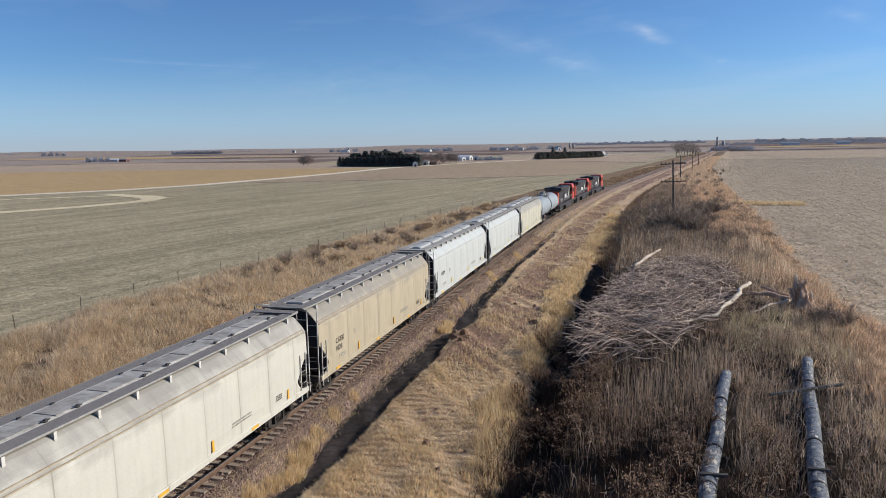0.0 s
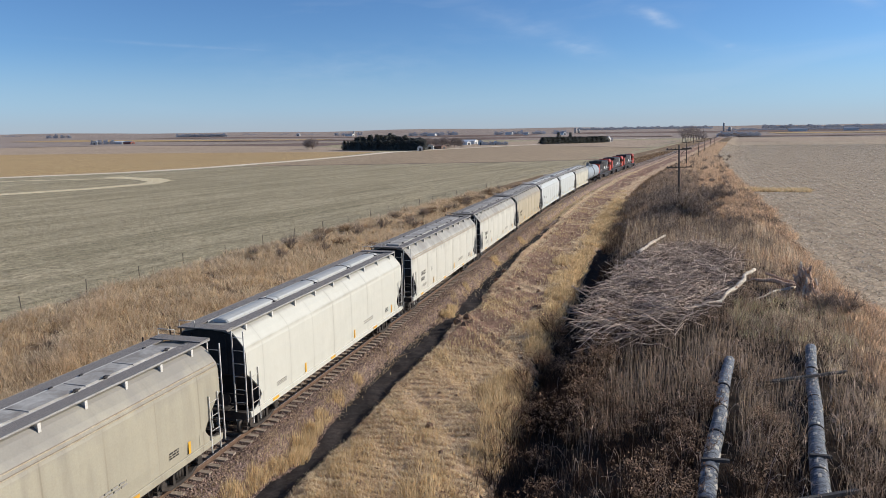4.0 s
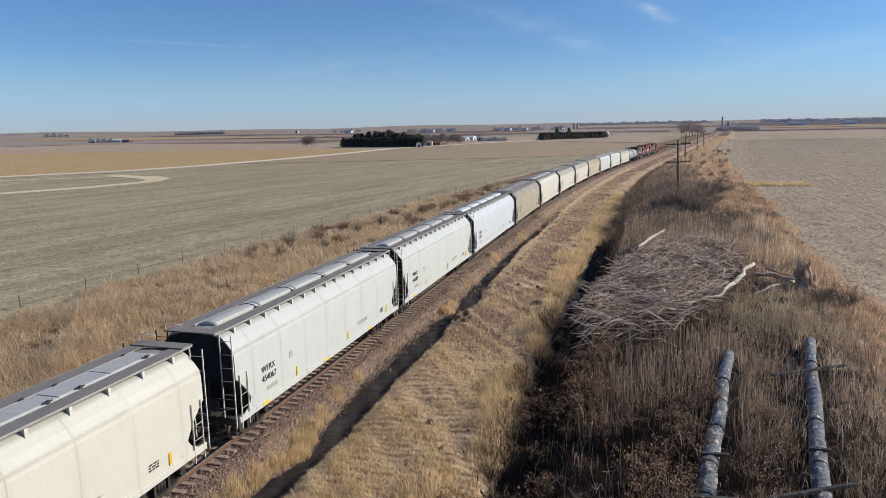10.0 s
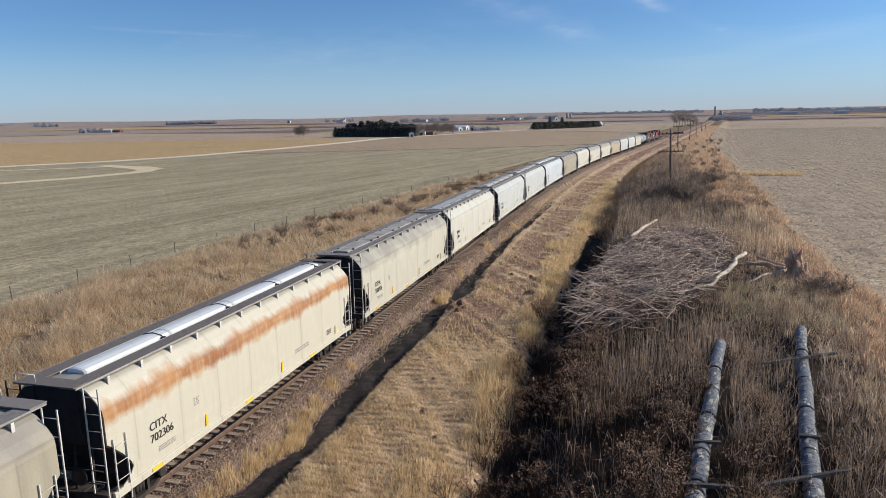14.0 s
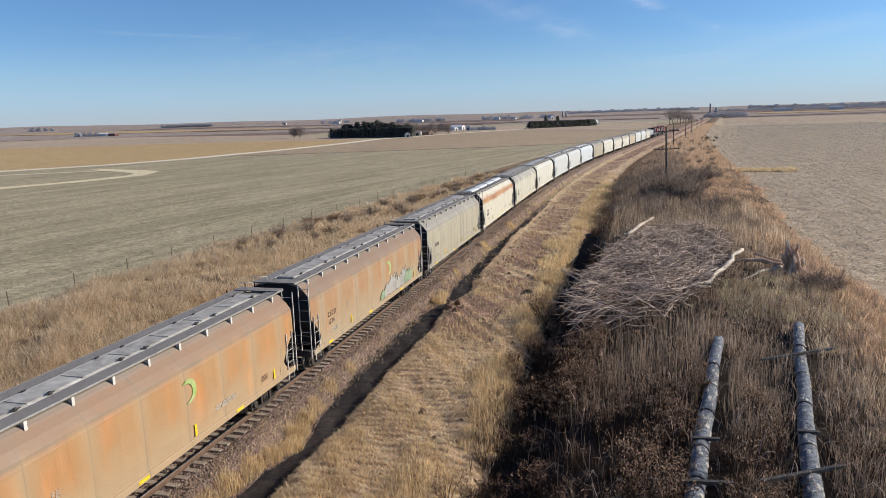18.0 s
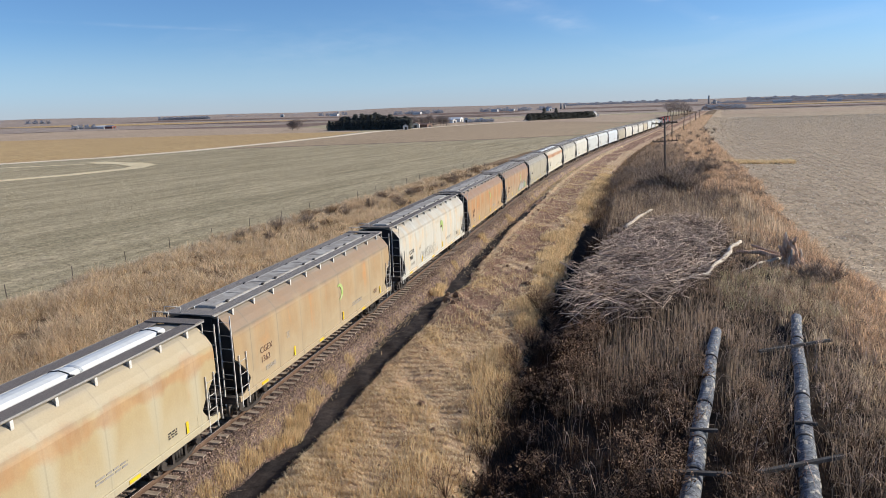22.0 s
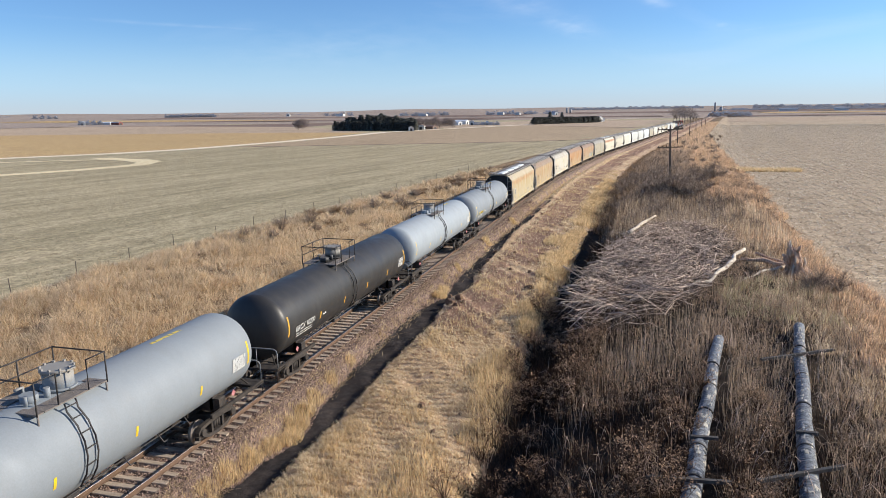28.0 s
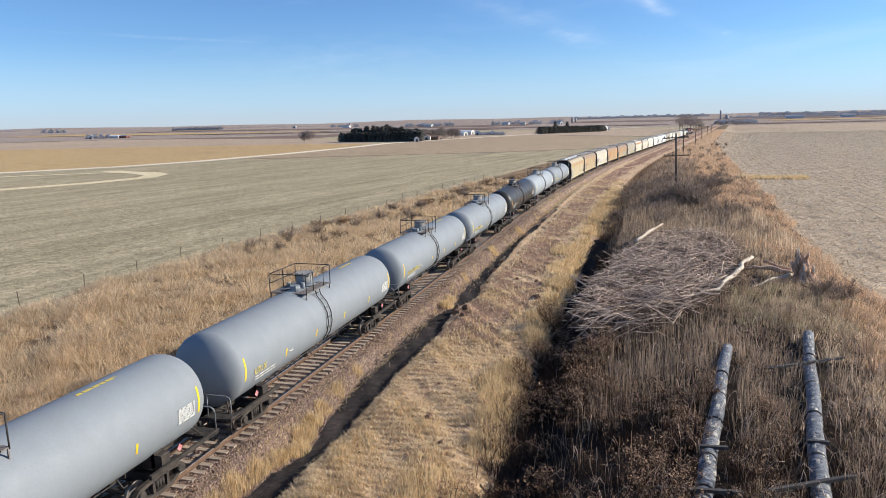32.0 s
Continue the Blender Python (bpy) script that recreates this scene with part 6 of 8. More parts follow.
blades("grass_tuft", u, y, rng.uniform(0.15, 0.4, len(u)), wide(y, 0.012, 0.0005), 0.9, STRAW_PALE, "pale tufts of dry grass on the level strip")


def tufts(places, n, r, h, mat, name, label, lean=0.5):
    us_, ys_, hs = [], [], []
    for (pu, py, pr, ph) in places:
        k = int(n * pr * pr)
        a, q = rng.uniform(0, 2 * np.pi, k), np.sqrt(rng.uniform(0, 1, k)) * pr * r
        us_.append(pu + np.cos(a) * q), ys_.append(py + np.sin(a) * q * 1.6)
        hs.append(ph * h * rng.uniform(0.5, 1.15, k) * (1.1 - 0.5 * q / (pr * r)))
    u, y, hh = np.concatenate(us_), np.concatenate(ys_), np.concatenate(hs)
    blades(name, u, y, hh, wide(y, 0.012, 0.0004), lean, mat, label)


tufts([(10.1, 29.5, 0.9, 1.0), (9.9, 33, 0.7, 1.0), (9.2, 20.5, 0.9, 0.8), (8.4, 18.6, 0.8, 0.8), (9.8, 43, 0.8, 0.8), (10.0, 52, 1.1, 0.8), (9.4, 58, 1.1, 0.7), (10.4, 38, 0.7, 0.9), (7.6, 16.5, 0.8, 0.7), (9.0, 66, 1.3, 0.8), (10.4, 24.5, 0.7, 0.9), (5.6, 18.5, 0.9, 0.45), (6.3, 20.5, 0.8, 0.4), (5.3, 22.5, 0.6, 0.4), (6.9, 18.0, 0.8, 0.5), (5.4, 16.4, 0.8, 0.5), (8.6, 22.0, 0.8, 0.5), (10.3, 27.0, 0.8, 0.9), (9.6, 31.5, 0.9, 0.9)], 900, 1.2, 0.85,
      STRAW_PALE, "grass_tuft", "clumps of pale tall grass along the edge of the strip")
u, y = scatter(13000, 2.1, 3.3, 10, 150, clump=3.0, cell=0.9, seed=5.0)
keep = (u < ditch_left(y) + 0.05) | (rng.uniform(0, 1, len(u)) < 0.04)
u, y = u[keep], y[keep]
blades("grass_tuft", u, y, rng.uniform(0.08, 0.45, len(u)), wide(y, 0.012, 0.0004), 0.5, STRAW_PALE, "straw tufts between ballast and ditch")
tufts([(2.45, 18.4, 0.4, 0.8), (2.5, 19.6, 0.5, 0.9), (2.65, 20.9, 0.5, 0.9), (2.85, 22.0, 0.5, 1.0), (3.2, 22.9, 0.55, 1.0), (2.9, 24.0, 0.55, 1.1), (2.7, 25.2, 0.5, 1.1), (2.5, 26.5, 0.4, 0.9), (2.35, 28.5, 0.35, 0.8), (2.3, 31.0, 0.3, 0.7), (2.9, 45.4, 0.6, 1.1), (2.8, 46.8, 0.45, 1.0), (2.3, 53, 0.4, 0.8), (2.2, 64.5, 0.6, 0.9), (2.4, 78, 0.6, 0.9)], 1500, 0.8, 0.62, STRAW_PALE, "grass_tuft", "straw tufts between ballast and ditch")

# grey weeds over the mound
u, y = scatter(3600, 15.5, 36, 10, 150, clump=0.7, cell=1.6, seed=0.6)
keep = ((u > 18.5 + hump(u, y, 2.0)) | (y > 40)) & (u < field_edge(y) - 0.8)
u, y = u[keep], y[keep]
tall = np.clip(0.55 + 0.35 * hump(u, y, 2.2, 1.7) + 0.4 * np.clip((y - 62) / 40, 0, 1), 0.2, 1.6)
tussocks("weeds", u, y, 22, 0.4 + 0.004 * y, tall, wide(y, 0.008, 0.0004), 0.8, STRAW_GREY, "tangled grey-brown dead weeds on the mound", "weeds")
u, y = scatter(26000, 12.5, 34, 12, 75, clump=2.4, cell=1.1, seed=4.6)
keep = ((u > 18.5) | (y > 45) | ((u > 14.5) & (y > 25)) | (rng.uniform(0, 1, len(u)) < 0.15)) & (u < field_edge(y) - 0.8)
u, y = u[keep], y[keep]
blades("weed_stalks", u, y, rng.uniform(0.5, 1.5, len(u)) ** 1.2, wide(y, 0.008, 0.00028), 0.3, STRAW_GREY, "upright tan weed stalks on the mound", "weeds")
for n_, u0, u1, y0, y1, tall in ((1700, 13.2, 20.5, 25, 37, 0.95), (1500, 19, 33, 13, 46, 0.8), (5500, 13.8, 29, 62, 88, 1.3), (4000, 13.8, 27, 66, 88, 1.4)):
    u, y = scatter(n_, u0, u1, y0, y1, clump=1.4, cell=1.0, seed=1.1 + n_ * 0.001)
    blades("weed_stalks", u, y, rng.uniform(0.55, 1.5, len(u)) * tall, wide(y, 0.007, 0.00032), 0.14, STRAW_GREY if y0 > 65 else STRAW_SLOPE if y0 > 60 else STRAW_REED, "upright pale reed stalks on the mound", "weeds", bend=0.2)
u, y = scatter(330, 21.0, 28.4, 37.5, 47.5, power=0, clump=0.8, cell=1.5)
tussocks("grass", u, y, 24, 0.4, rng.uniform(0.25, 0.75, len(u)), 0.016, 0.9, STRAW_GREEN, "patch of pale green grass below the stump", "grass")
u, y = scatter(26000, 14, 24, 60, 200, clump=1.0, cell=2.2, seed=1.6)
blades("weeds", u, y, rng.uniform(0.5, 1.5, len(u)), wide(y, 0.010, 0.00045), 0.5, STRAW_GREY, "tangled grey-brown dead weeds on the mound", "weeds")
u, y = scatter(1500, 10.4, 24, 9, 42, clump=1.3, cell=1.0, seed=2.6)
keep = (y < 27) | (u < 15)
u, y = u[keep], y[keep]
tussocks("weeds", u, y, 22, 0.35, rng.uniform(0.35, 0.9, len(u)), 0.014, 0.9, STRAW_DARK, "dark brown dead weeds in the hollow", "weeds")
u, y = scatter(1400, 11.2, 25, 9, 42, clump=2.6, cell=0.8, seed=5.6)
blades("weed_stalks", u, y, rng.uniform(0.5, 1.3, len(u)), 0.012, 0.5, STRAW_GREY, "thin pale weed stalks in the hollow", "weeds")
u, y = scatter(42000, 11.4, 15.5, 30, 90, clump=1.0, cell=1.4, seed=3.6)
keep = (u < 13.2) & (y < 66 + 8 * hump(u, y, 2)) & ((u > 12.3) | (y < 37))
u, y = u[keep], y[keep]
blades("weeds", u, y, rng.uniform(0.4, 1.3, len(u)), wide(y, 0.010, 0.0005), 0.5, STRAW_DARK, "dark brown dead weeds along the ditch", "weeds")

u, y = scatter(30000, 11.6, 16.5, 52, 260, clump=0.8, cell=1.8, seed=2.2)
keep = (u > 13.4) | (y > 74)
u, y = u[keep], y[keep]
blades("weeds", u, y, rng.uniform(0.25, 0.95, len(u)), wide(y, 0.010, 0.0005), 0.9, STRAW_BROWN, "brown dead grass along the edge of the level strip", "weeds")
u, y = scatter(1500, 9.6, 12.3, 37, 130, clump=1.2, cell=1.1, seed=6.2)
keep = (u < 10.7) | (y > 76)
u, y = u[keep], y[keep]
tussocks("grass_tuft", u, y, 22, 0.35 + 0.004 * y, rng.uniform(0.3, 0.75, len(u)), wide(y, 0.010, 0.0004), 0.8, STRAW_PALE, "pale grass along the edge of the level strip")

u, y = scatter(12000, 2.7, 5.2, 50, 220, clump=1.6, cell=1.0, seed=7.2)
keep = (u > ditch_right(y) + 0.1) | (y > 100) | (rng.uniform(0, 1, len(u)) < 0.05)
u, y = u[keep], y[keep]
blades("cut_grass", u, y, rng.uniform(0.06, 0.25, len(u)), wide(y, 0.010, 0.0005), 1.6, STRAW_BENCH, "straw in the shallow end of the ditch")

u, y = scatter(12000, 4.2, 6.6, 10, 70, clump=1.0, cell=0.5, seed=8.2)
keep = (u > ditch_right(y)) & (u < ditch_right(y) + 0.8 + 0.9 * np.clip((26 - y) / 6, 0, 1))
u, y = u[keep], y[keep]
blades("grass_tuft", u, y, rng.uniform(0.05, 0.17, len(u)), wide(y, 0.009, 0.0004), 1.2, STRAW_PALE, "ragged straw along the edge of the ditch", wind=(-0.5, 0.0))
u, y = scatter(1400, 25.5, 36, 13, 60, clump=0.8, cell=1.6, seed=3.3)
keep = (u > 25.5 + 1.5 * hump(u * 0, y, 5)) & (u < 30.2 + hump(u * 0, y, 3))
u, y = u[keep], y[keep]
tussocks("tall_grass", u, y, 30, 0.5, rng.uniform(0.4, 1.0, len(u)), wide(y, 0.007, 0.0003), 0.8, STRAW_ORANGE, "tall orange-tan grass down the side of the mound")

u, y = scatter(420, 18, 27, 11, 23, clump=1.0, cell=1.0, seed=4.4)
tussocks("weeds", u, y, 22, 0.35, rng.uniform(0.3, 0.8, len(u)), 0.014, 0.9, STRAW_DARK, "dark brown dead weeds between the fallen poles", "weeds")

u, y = scatter(1500, 21, 33, 13, 62, clump=0.8, cell=1.2, seed=6.6)
keep = (u > 23.5 + 0.8 * hump(u, y, 2.5)) & (u < 30.4)
u, y = u[keep], y[keep]
tussocks("tall_grass", u, y, 20, 0.45, rng.uniform(0.35, 0.95, len(u)), wide(y, 0.007, 0.0003), 0.7, STRAW_SLOPE, "pale tan dead grass on the sunny slope of the mound", up=0.15)

# arching pale canes
canes = Shape()
rr = random.Random(31)
for i in range(900):
    pu, py = rr.uniform(19.5, 31) if i % 3 else rr.uniform(22.5, 30), 12 + (36 if i % 3 else 20) * rr.random() ** 1.2
    if i % 4 == 0:
        pu = rr.uniform(12, 20)
    b = Vector(place(pu, py, -0.05))
    a, L = rr.uniform(0, 6.28), rr.uniform(0.5, 1.3)
    d = Vector((math.cos(a), math.sin(a), 0)) * L * rr.uniform(0.3, 0.8)
    canes.tube([tuple(b), tuple(b + d * 0.25 + Vector((0, 0, L * 0.7))), tuple(b + d * 0.7 + Vector((0, 0, L))), tuple(b + d * 1.2 + Vector((0, 0, L * rr.uniform(0.5, 0.95))))], [0.010, 0.008, 0.007, 0.004], 3)
    for k in range(3):
        q = b + d * rr.uniform(0.2, 0.9) + Vector((0, 0, L * rr.uniform(0.6, 0.95)))
        canes.tube([tuple(q), tuple(q + Vector((rr.gauss(0, 0.2), rr.gauss(0, 0.2), rr.uniform(-0.05, 0.3))))], [0.005, 0.002], 3)
tagged(new("canes", canes.mesh("canes", CANE)), "pale pinkish-grey arching canes among the weeds", "weeds", kind="stuff")

# orange grass down to the bare field
u, y = scatter(4200, 22, 37, 20, 230, clump=0.5, cell=2.0, seed=0.9)
keep = (u > 27.0 - 5.0 * np.clip((y - 56) / 20, 0, 1) + 2.5 * hump(u * 0, y, 6)) & (u < field_edge(y) - 0.2 + 0.8 * hump(u * 0, y, 3))
u, y = u[keep], y[keep]
tussocks("tall_grass", u, y, 38, 0.6 + 0.006 * y, rng.uniform(0.45, 1.1, len(u)), wide(y, 0.007, 0.00032), 0.9, STRAW_ORANGE, "tall orange-tan grass along the field edge")
u, y = scatter(30000, 14, 33.5, 170, 700, clump=0.6, cell=5, seed=0.9)
keep = u < field_edge(y)
u, y = u[keep], y[keep]
blades("tall_grass", u, y, rng.uniform(0.5, 1.4, len(u)), wide(y, 0.02, 0.0006), 0.5, STRAW_ORANGE, "tall orange-tan grass along the railway", two=False)
u, y = scatter(2600, 20.5, 33.5, 150.5, 156, clump=1.5, cell=1.5, power=0)
blades("tall_grass", u + 11.5, y, rng.uniform(0.3, 0.9, len(u)), 0.14, 0.8, STRAW_PALE, "patch of pale grass left standing in the field", two=False)

# litter of the harvest on the fields
u, y = scatter(240000, 25, 190, 30, 620, clump=0.7, cell=1.1)
keep = (u < 60 + y * 0.5) & (u > field_edge(y) + 0.3)
u, y = u[keep], y[keep]
row = np.round((u + 0.05 * y) / 1.7) * 1.7 - 0.05 * y + rng.normal(0, 0.22, len(u))
u = np.where(rng.uniform(0, 1, len(u)) < 0.55, row, u)
blades("crop_residue", u, y, rng.uniform(0.05, 0.17, len(u)), wide(y, 0.045, 0.0015), 2.4, RESIDUE, "scattered pale crop residue on the bare field", "crop residue", two=False, dz=0.035)
u, y = scatter(114000, -150, -20, 30, 260, clump=0.0)
row = np.round((u * 0.988 - y * 0.156) / 1.5) * 1.5 + rng.normal(0, 0.2, len(u))
u = (row + y * 0.156) / 0.988
keep = u < bank_edge(y) + 0.5
u, y = u[keep], y[keep]
blades("stubble", u, y, rng.uniform(0.06, 0.17, len(u)), wide(y, 0.02, 0.0007), 1.0, STRAW_STUBBLE, "rows of pale cut stubble", "stubble", two=False, dz=0.03)


# clods and tussock roots turned up on the level strip
lump = Shape()
rr = random.Random(17)
heaps = [(4.5, 42.6, 0.34), (4.1, 43.5, 0.3), (5.0, 41.8, 0.26), (4.7, 43.9, 0.28), (3.9, 44.6, 0.22), (5.2, 43.0, 0.2), (9.0, 47.4, 0.34), (8.7, 47.9, 0.25), (9.2, 48.2, 0.22), (4.4, 52.0, 0.25), (4.0, 56.5, 0.25), (3.8, 61.0, 0.28)]
for i in range(260):
    py = 14 + 75 * rr.random() ** 1.5
    pu = rr.uniform(4.6, 10.4)
    k = rr.uniform(0.03, 0.11) * (2.0 if rr.random() < 0.07 else 1)
    if i < len(heaps):
        pu, py, k = heaps[i]
    c = Vector(place(pu, py, k * 0.25))
    ring = lambda q, z: [tuple(c + Vector((math.cos(a) * q * rr.uniform(0.7, 1.2), math.sin(a) * q * rr.uniform(0.7, 1.2), z))) for a in (0, 1.05, 2.09, 3.14, 4.19, 5.24)]
    lump.loft([ring(k, -k * 0.6), ring(k * 1.05, 0), ring(k * 0.5, k * 0.6)])
tagged(new("soil_clods", lump.mesh("soil_clods", CLOD)), "dark brown clods of soil on the level strip", "soil", kind="stuff")


# ---------------------------------------------------------------- small dead shrubs
def shrub_shape(seed, height, spread, stems, heads):
    """A bare weed bush: stems that fork, with dry tufts on the tips."""
    r = random.Random(seed)
    s, hd = Shape(), Shape()
    for i in range(stems):
        a, k = r.uniform(0, 2 * math.pi), r.uniform(0.2, 1.0) * spread
        h = height * r.uniform(0.6, 1.1)
        tip = Vector((math.cos(a) * k, math.sin(a) * k, h))
        mid = tip * 0.5 + Vector((0, 0, h * 0.15))
        s.tube([(0, 0, 0), tuple(mid), tuple(tip)], [0.012, 0.008, 0.004], 3, caps=False)
        for j in range(3):
            q = mid.lerp(tip, r.uniform(0.1, 0.9))
            e = q + Vector((r.uniform(-0.22, 0.22), r.uniform(-0.22, 0.22), r.uniform(0.1, 0.35))) * height
            s.tube([tuple(q), tuple(e)], [0.006, 0.003], 3)
            for k2 in range(heads):
                c = e + Vector([r.gauss(0, 0.05) for _ in range(3)]) * height
                v = [c + Vector([r.gauss(0, 0.021) for _ in range(3)]) for _ in range(3)]
                hd.add([tuple(p) for p in v], [(0, 1, 2)])
    return s, hd


def shrub_pair(seed, h, w, n, heads, m1, m2):
    a, b = shrub_shape(seed, h, w, n, heads)
    return a.mesh("stalk", m1), b.mesh("seed_head", m2)


shrub_kinds = [shrub_pair(k, 0.95, 0.55, 12, 8, STRAW_DARK, HEAD_BROWN) for k in range(4)]
shrub_pale = [shrub_pair(k + 9, 1.0, 0.5, 10, 4, STRAW_GREY, HEAD_BROWN) for k in range(2)]
r = random.Random(4)
for i in range(330):
    dark = i < 270
    py = 11 + 34 * r.random() ** 1.3
    pu = r.uniform(10.3, 20.5 if py < 27 else 15) if dark else r.uniform(14, 33)
    if beside_pole(np.array([pu - 0.2, pu, pu + 0.3]), np.full(3, py)).any():
        pu -= 1.1
    k = r.uniform(0.6, 1.35) * (1.25 if i % 3 == 0 else 1.0)
    ob = empty("weed_bush", Matrix.Translation(place(pu, py, -0.02)) @ Matrix.Rotation(r.uniform(0, 6), 4, "Z") @ Matrix.Diagonal((k, k, k * r.uniform(0.8, 1.1), 1)),
               "dark brown dead weed bush in the hollow" if dark else "grey dead weed bush on the mound", "bush", "weed bushes by the line")
    a, b = r.choice(shrub_kinds if dark else shrub_pale)
    tagged(part("stalk", a, None, ob), kind="stuff")
    tagged(part("seed_head", b, None, ob), kind="stuff")


def bare_bush(seed, height, spread, mat, name="bare_bush", n=60):
    """A leafless bush of many thin curved twigs."""
    r = random.Random(seed)
    s = Shape()
    for i in range(n):
        a, k = r.uniform(0, 2 * math.pi), math.sqrt(r.random()) * spread
        tip = Vector((math.cos(a) * k, math.sin(a) * k, height * (1.1 - 0.5 * (k / spread) ** 2) * r.uniform(0.6, 1.05)))
        b = Vector((math.cos(a), math.sin(a), 0)) * r.uniform(0, 0.2)
        mid = b.lerp(tip, 0.5) + Vector((0, 0, height * 0.1))
        s.tube([tuple(b), tuple(mid), tuple(tip)], [0.02, 0.014, 0.005], 3, caps=False)
        for j in range(6):
            q = mid.lerp(tip, r.uniform(-0.5, 1))
            e = q + Vector((r.gauss(0, 0.25), r.gauss(0, 0.25), r.uniform(0.05, 0.5))) * height * 0.5
            s.tube([tuple(q), tuple(e)], [0.010, 0.003], 3, caps=False)
    return s.mesh(name, mat)


bush_kinds = [bare_bush(k, 1.5, 1.1, TWIG_MID) for k in range(3)]
bush_grey = [bare_bush(k + 20, 1.7, 1.2, TWIG_MID) for k in range(3)]
bush_tan = [bare_bush(k + 40, 1.2, 1.5, STRAW_BROWN, n=90) for k in range(2)]
bush_red = [bare_bush(k + 30, 1.3, 1.1, CEDAR) for k in range(2)]
spots = [(r.uniform(13, 20), r.uniform(66, 125), 1) for _ in range(46)] + [(r.uniform(17, 27), r.uniform(70, 130), 2) for _ in range(34)] + [(r.uniform(13, 30), r.uniform(125, 330), 1) for _ in range(60)]
spots += [(r.uniform(17, 22.5), r.uniform(90, 103), 4) for _ in range(10)]
spots += [(27.0, 46.6, 1), (27.7, 46.0, 1), (26.5, 45.9, 1), (-20.5, 66, 2), (-19, 70, 1), (-17.5, 77, 1), (-16.5, 83, 2), (-15.5, 96, 1), (-14.8, 88, 1), (-14, 102, 3), (-14.6, 106, 1), (-13.5, 113, 1), (-13.8, 125, 1), (-13, 134, 2), (-22, 61, 1), (-16.3, 104, 3), (-18.2, 92, 1), (-15, 119, 2)]
spots += [(r.uniform(-19, -13) - 3 * (py < 80), py, r.choice((5, 5, 2))) for py in [62 + 4.6 * k + r.uniform(-2, 2) for k in range(20)]]
for pu, py, kind in spots:
    ob = new("bare_bush", r.choice({1: bush_kinds, 2: bush_grey, 3: bush_red, 4: bush_grey, 5: bush_tan}[kind]))
    k = r.uniform(0.6, 1.15) * (1.35 if 75 < py < 130 and pu > 0 else 1) * (1.5 if kind == 4 else 1)
    ob.matrix_basis = Matrix.Translation(place(pu, py, -0.03)) @ Matrix.Rotation(r.uniform(0, 6), 4, "Z") @ Matrix.Diagonal((k, k, k, 1))
    tagged(ob, {1: "leafless dark brown bush among dead grass", 2: "leafless grey bush among dead weeds", 4: "tall leafless grey bush below the line pole", 3: "rust-brown dead cedar bush on the bank", 5: "bushy clump of tan dead brush on the bank"}[kind], "bush", "bare bushes by the line")

# ---------------------------------------------------------------- brush pile, logs, stump, fallen poles
def heap(u, y):
    """Height of the brush pile over the ground."""
    a = np.clip(1 - np.abs((u - 17.2 - 0.17 * (y - 48)) / 4.7) ** 2.6 - np.abs((y - 51) / 16.5) ** 2.6, 0, None)
    top = 1.75 - 0.17 * np.clip(17.3 - u, 0, None) + 0.22 * hump(u, y, 1.3, 0.2) + 0.12 * hump(u, y, 0.5, 1.2)
    return np.clip(top - land(u, y), 0.1, None) * np.clip(a * 3.0, 0, 1) ** 0.5


pile = empty("brush_pile", pose(*place(18.6, 47.5)), "large heap of cut grey branches on the mound", "brush pile")
inv = pile.matrix_basis.inverted()
r = random.Random(11)
sticks, shaded = Shape(), Shape()
single = 0
for i in range(6600):
    a, k = r.uniform(0, 2 * math.pi), math.sqrt(r.random())
    py = 51 + 16.2 * k * math.sin(a)
    pu = 17.2 + 0.17 * (py - 48) + 4.6 * k * math.cos(a)
    low = i % 7 not in (0, 3)  # the lower layers are coloured dark, as the shade inside the heap
    L, th = (r.uniform(0.6, 1.8) if low else r.uniform(0.9, 3.0)), r.gauss(0.45, 0.75) + (math.pi if r.random() < 0.35 else 0)
    dx, dy = math.cos(th) * L / 2, math.sin(th) * L / 2 * 1.2
    z0 = float(land(pu, py)) + float(heap(np.array(pu), np.array(py))) * (r.uniform(0.35, 0.85) if low else r.uniform(0.8, 1.12)) + r.uniform(-0.1, 0.1)
    tilt = r.gauss(0, 0.17) * L
    w = r.uniform(0.007, 0.014) if low else r.uniform(0.010, 0.021) * (1.6 if r.random() < 0.1 else 1)
    p = [Vector((pu - dx, py - dy, z0 - tilt)), Vector((pu + r.gauss(0, 0.2), py + r.gauss(0, 0.25), z0 + r.uniform(0, 0.25))), Vector((pu + dx, py + dy, z0 + tilt))]
    sh_ = [Vector((q.x + float(shift(q.y)), q.y, q.z)) for q in p]
    if single < 260 and py < 52 and not low and i % 2 == 0:
        s = Shape().tube([tuple(inv @ q) for q in sh_], [w * 1.5, w * 1.2, w * 0.5], 5)
        part("branch", s, TWIG, pile)
        single += 1
    else:
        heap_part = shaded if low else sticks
        q0, q1, q2 = [inv @ q for q in sh_]
        bend = q1 * 0.5 + q2 * 0.5 + Vector((r.gauss(0, 0.1), r.gauss(0, 0.1), r.uniform(0, 0.12)))
        heap_part.tube([tuple(q0), tuple(q1), tuple(bend), tuple(q2)], [w, w * 0.8, w * 0.6, w * 0.3], 3, caps=False)
        for j in range(2):
            b0 = q1.lerp(q2, r.random())
            heap_part.tube([tuple(b0), tuple(b0 + (q2 - q0).normalized() * r.uniform(0.2, 0.6) + Vector((r.gauss(0, 0.25), r.gauss(0, 0.25), r.uniform(-0.05, 0.2))))], [w * 0.55, w * 0.25], 3, caps=False)
tagged(part("branch_tangle", sticks, TWIG, pile), kind="stuff")
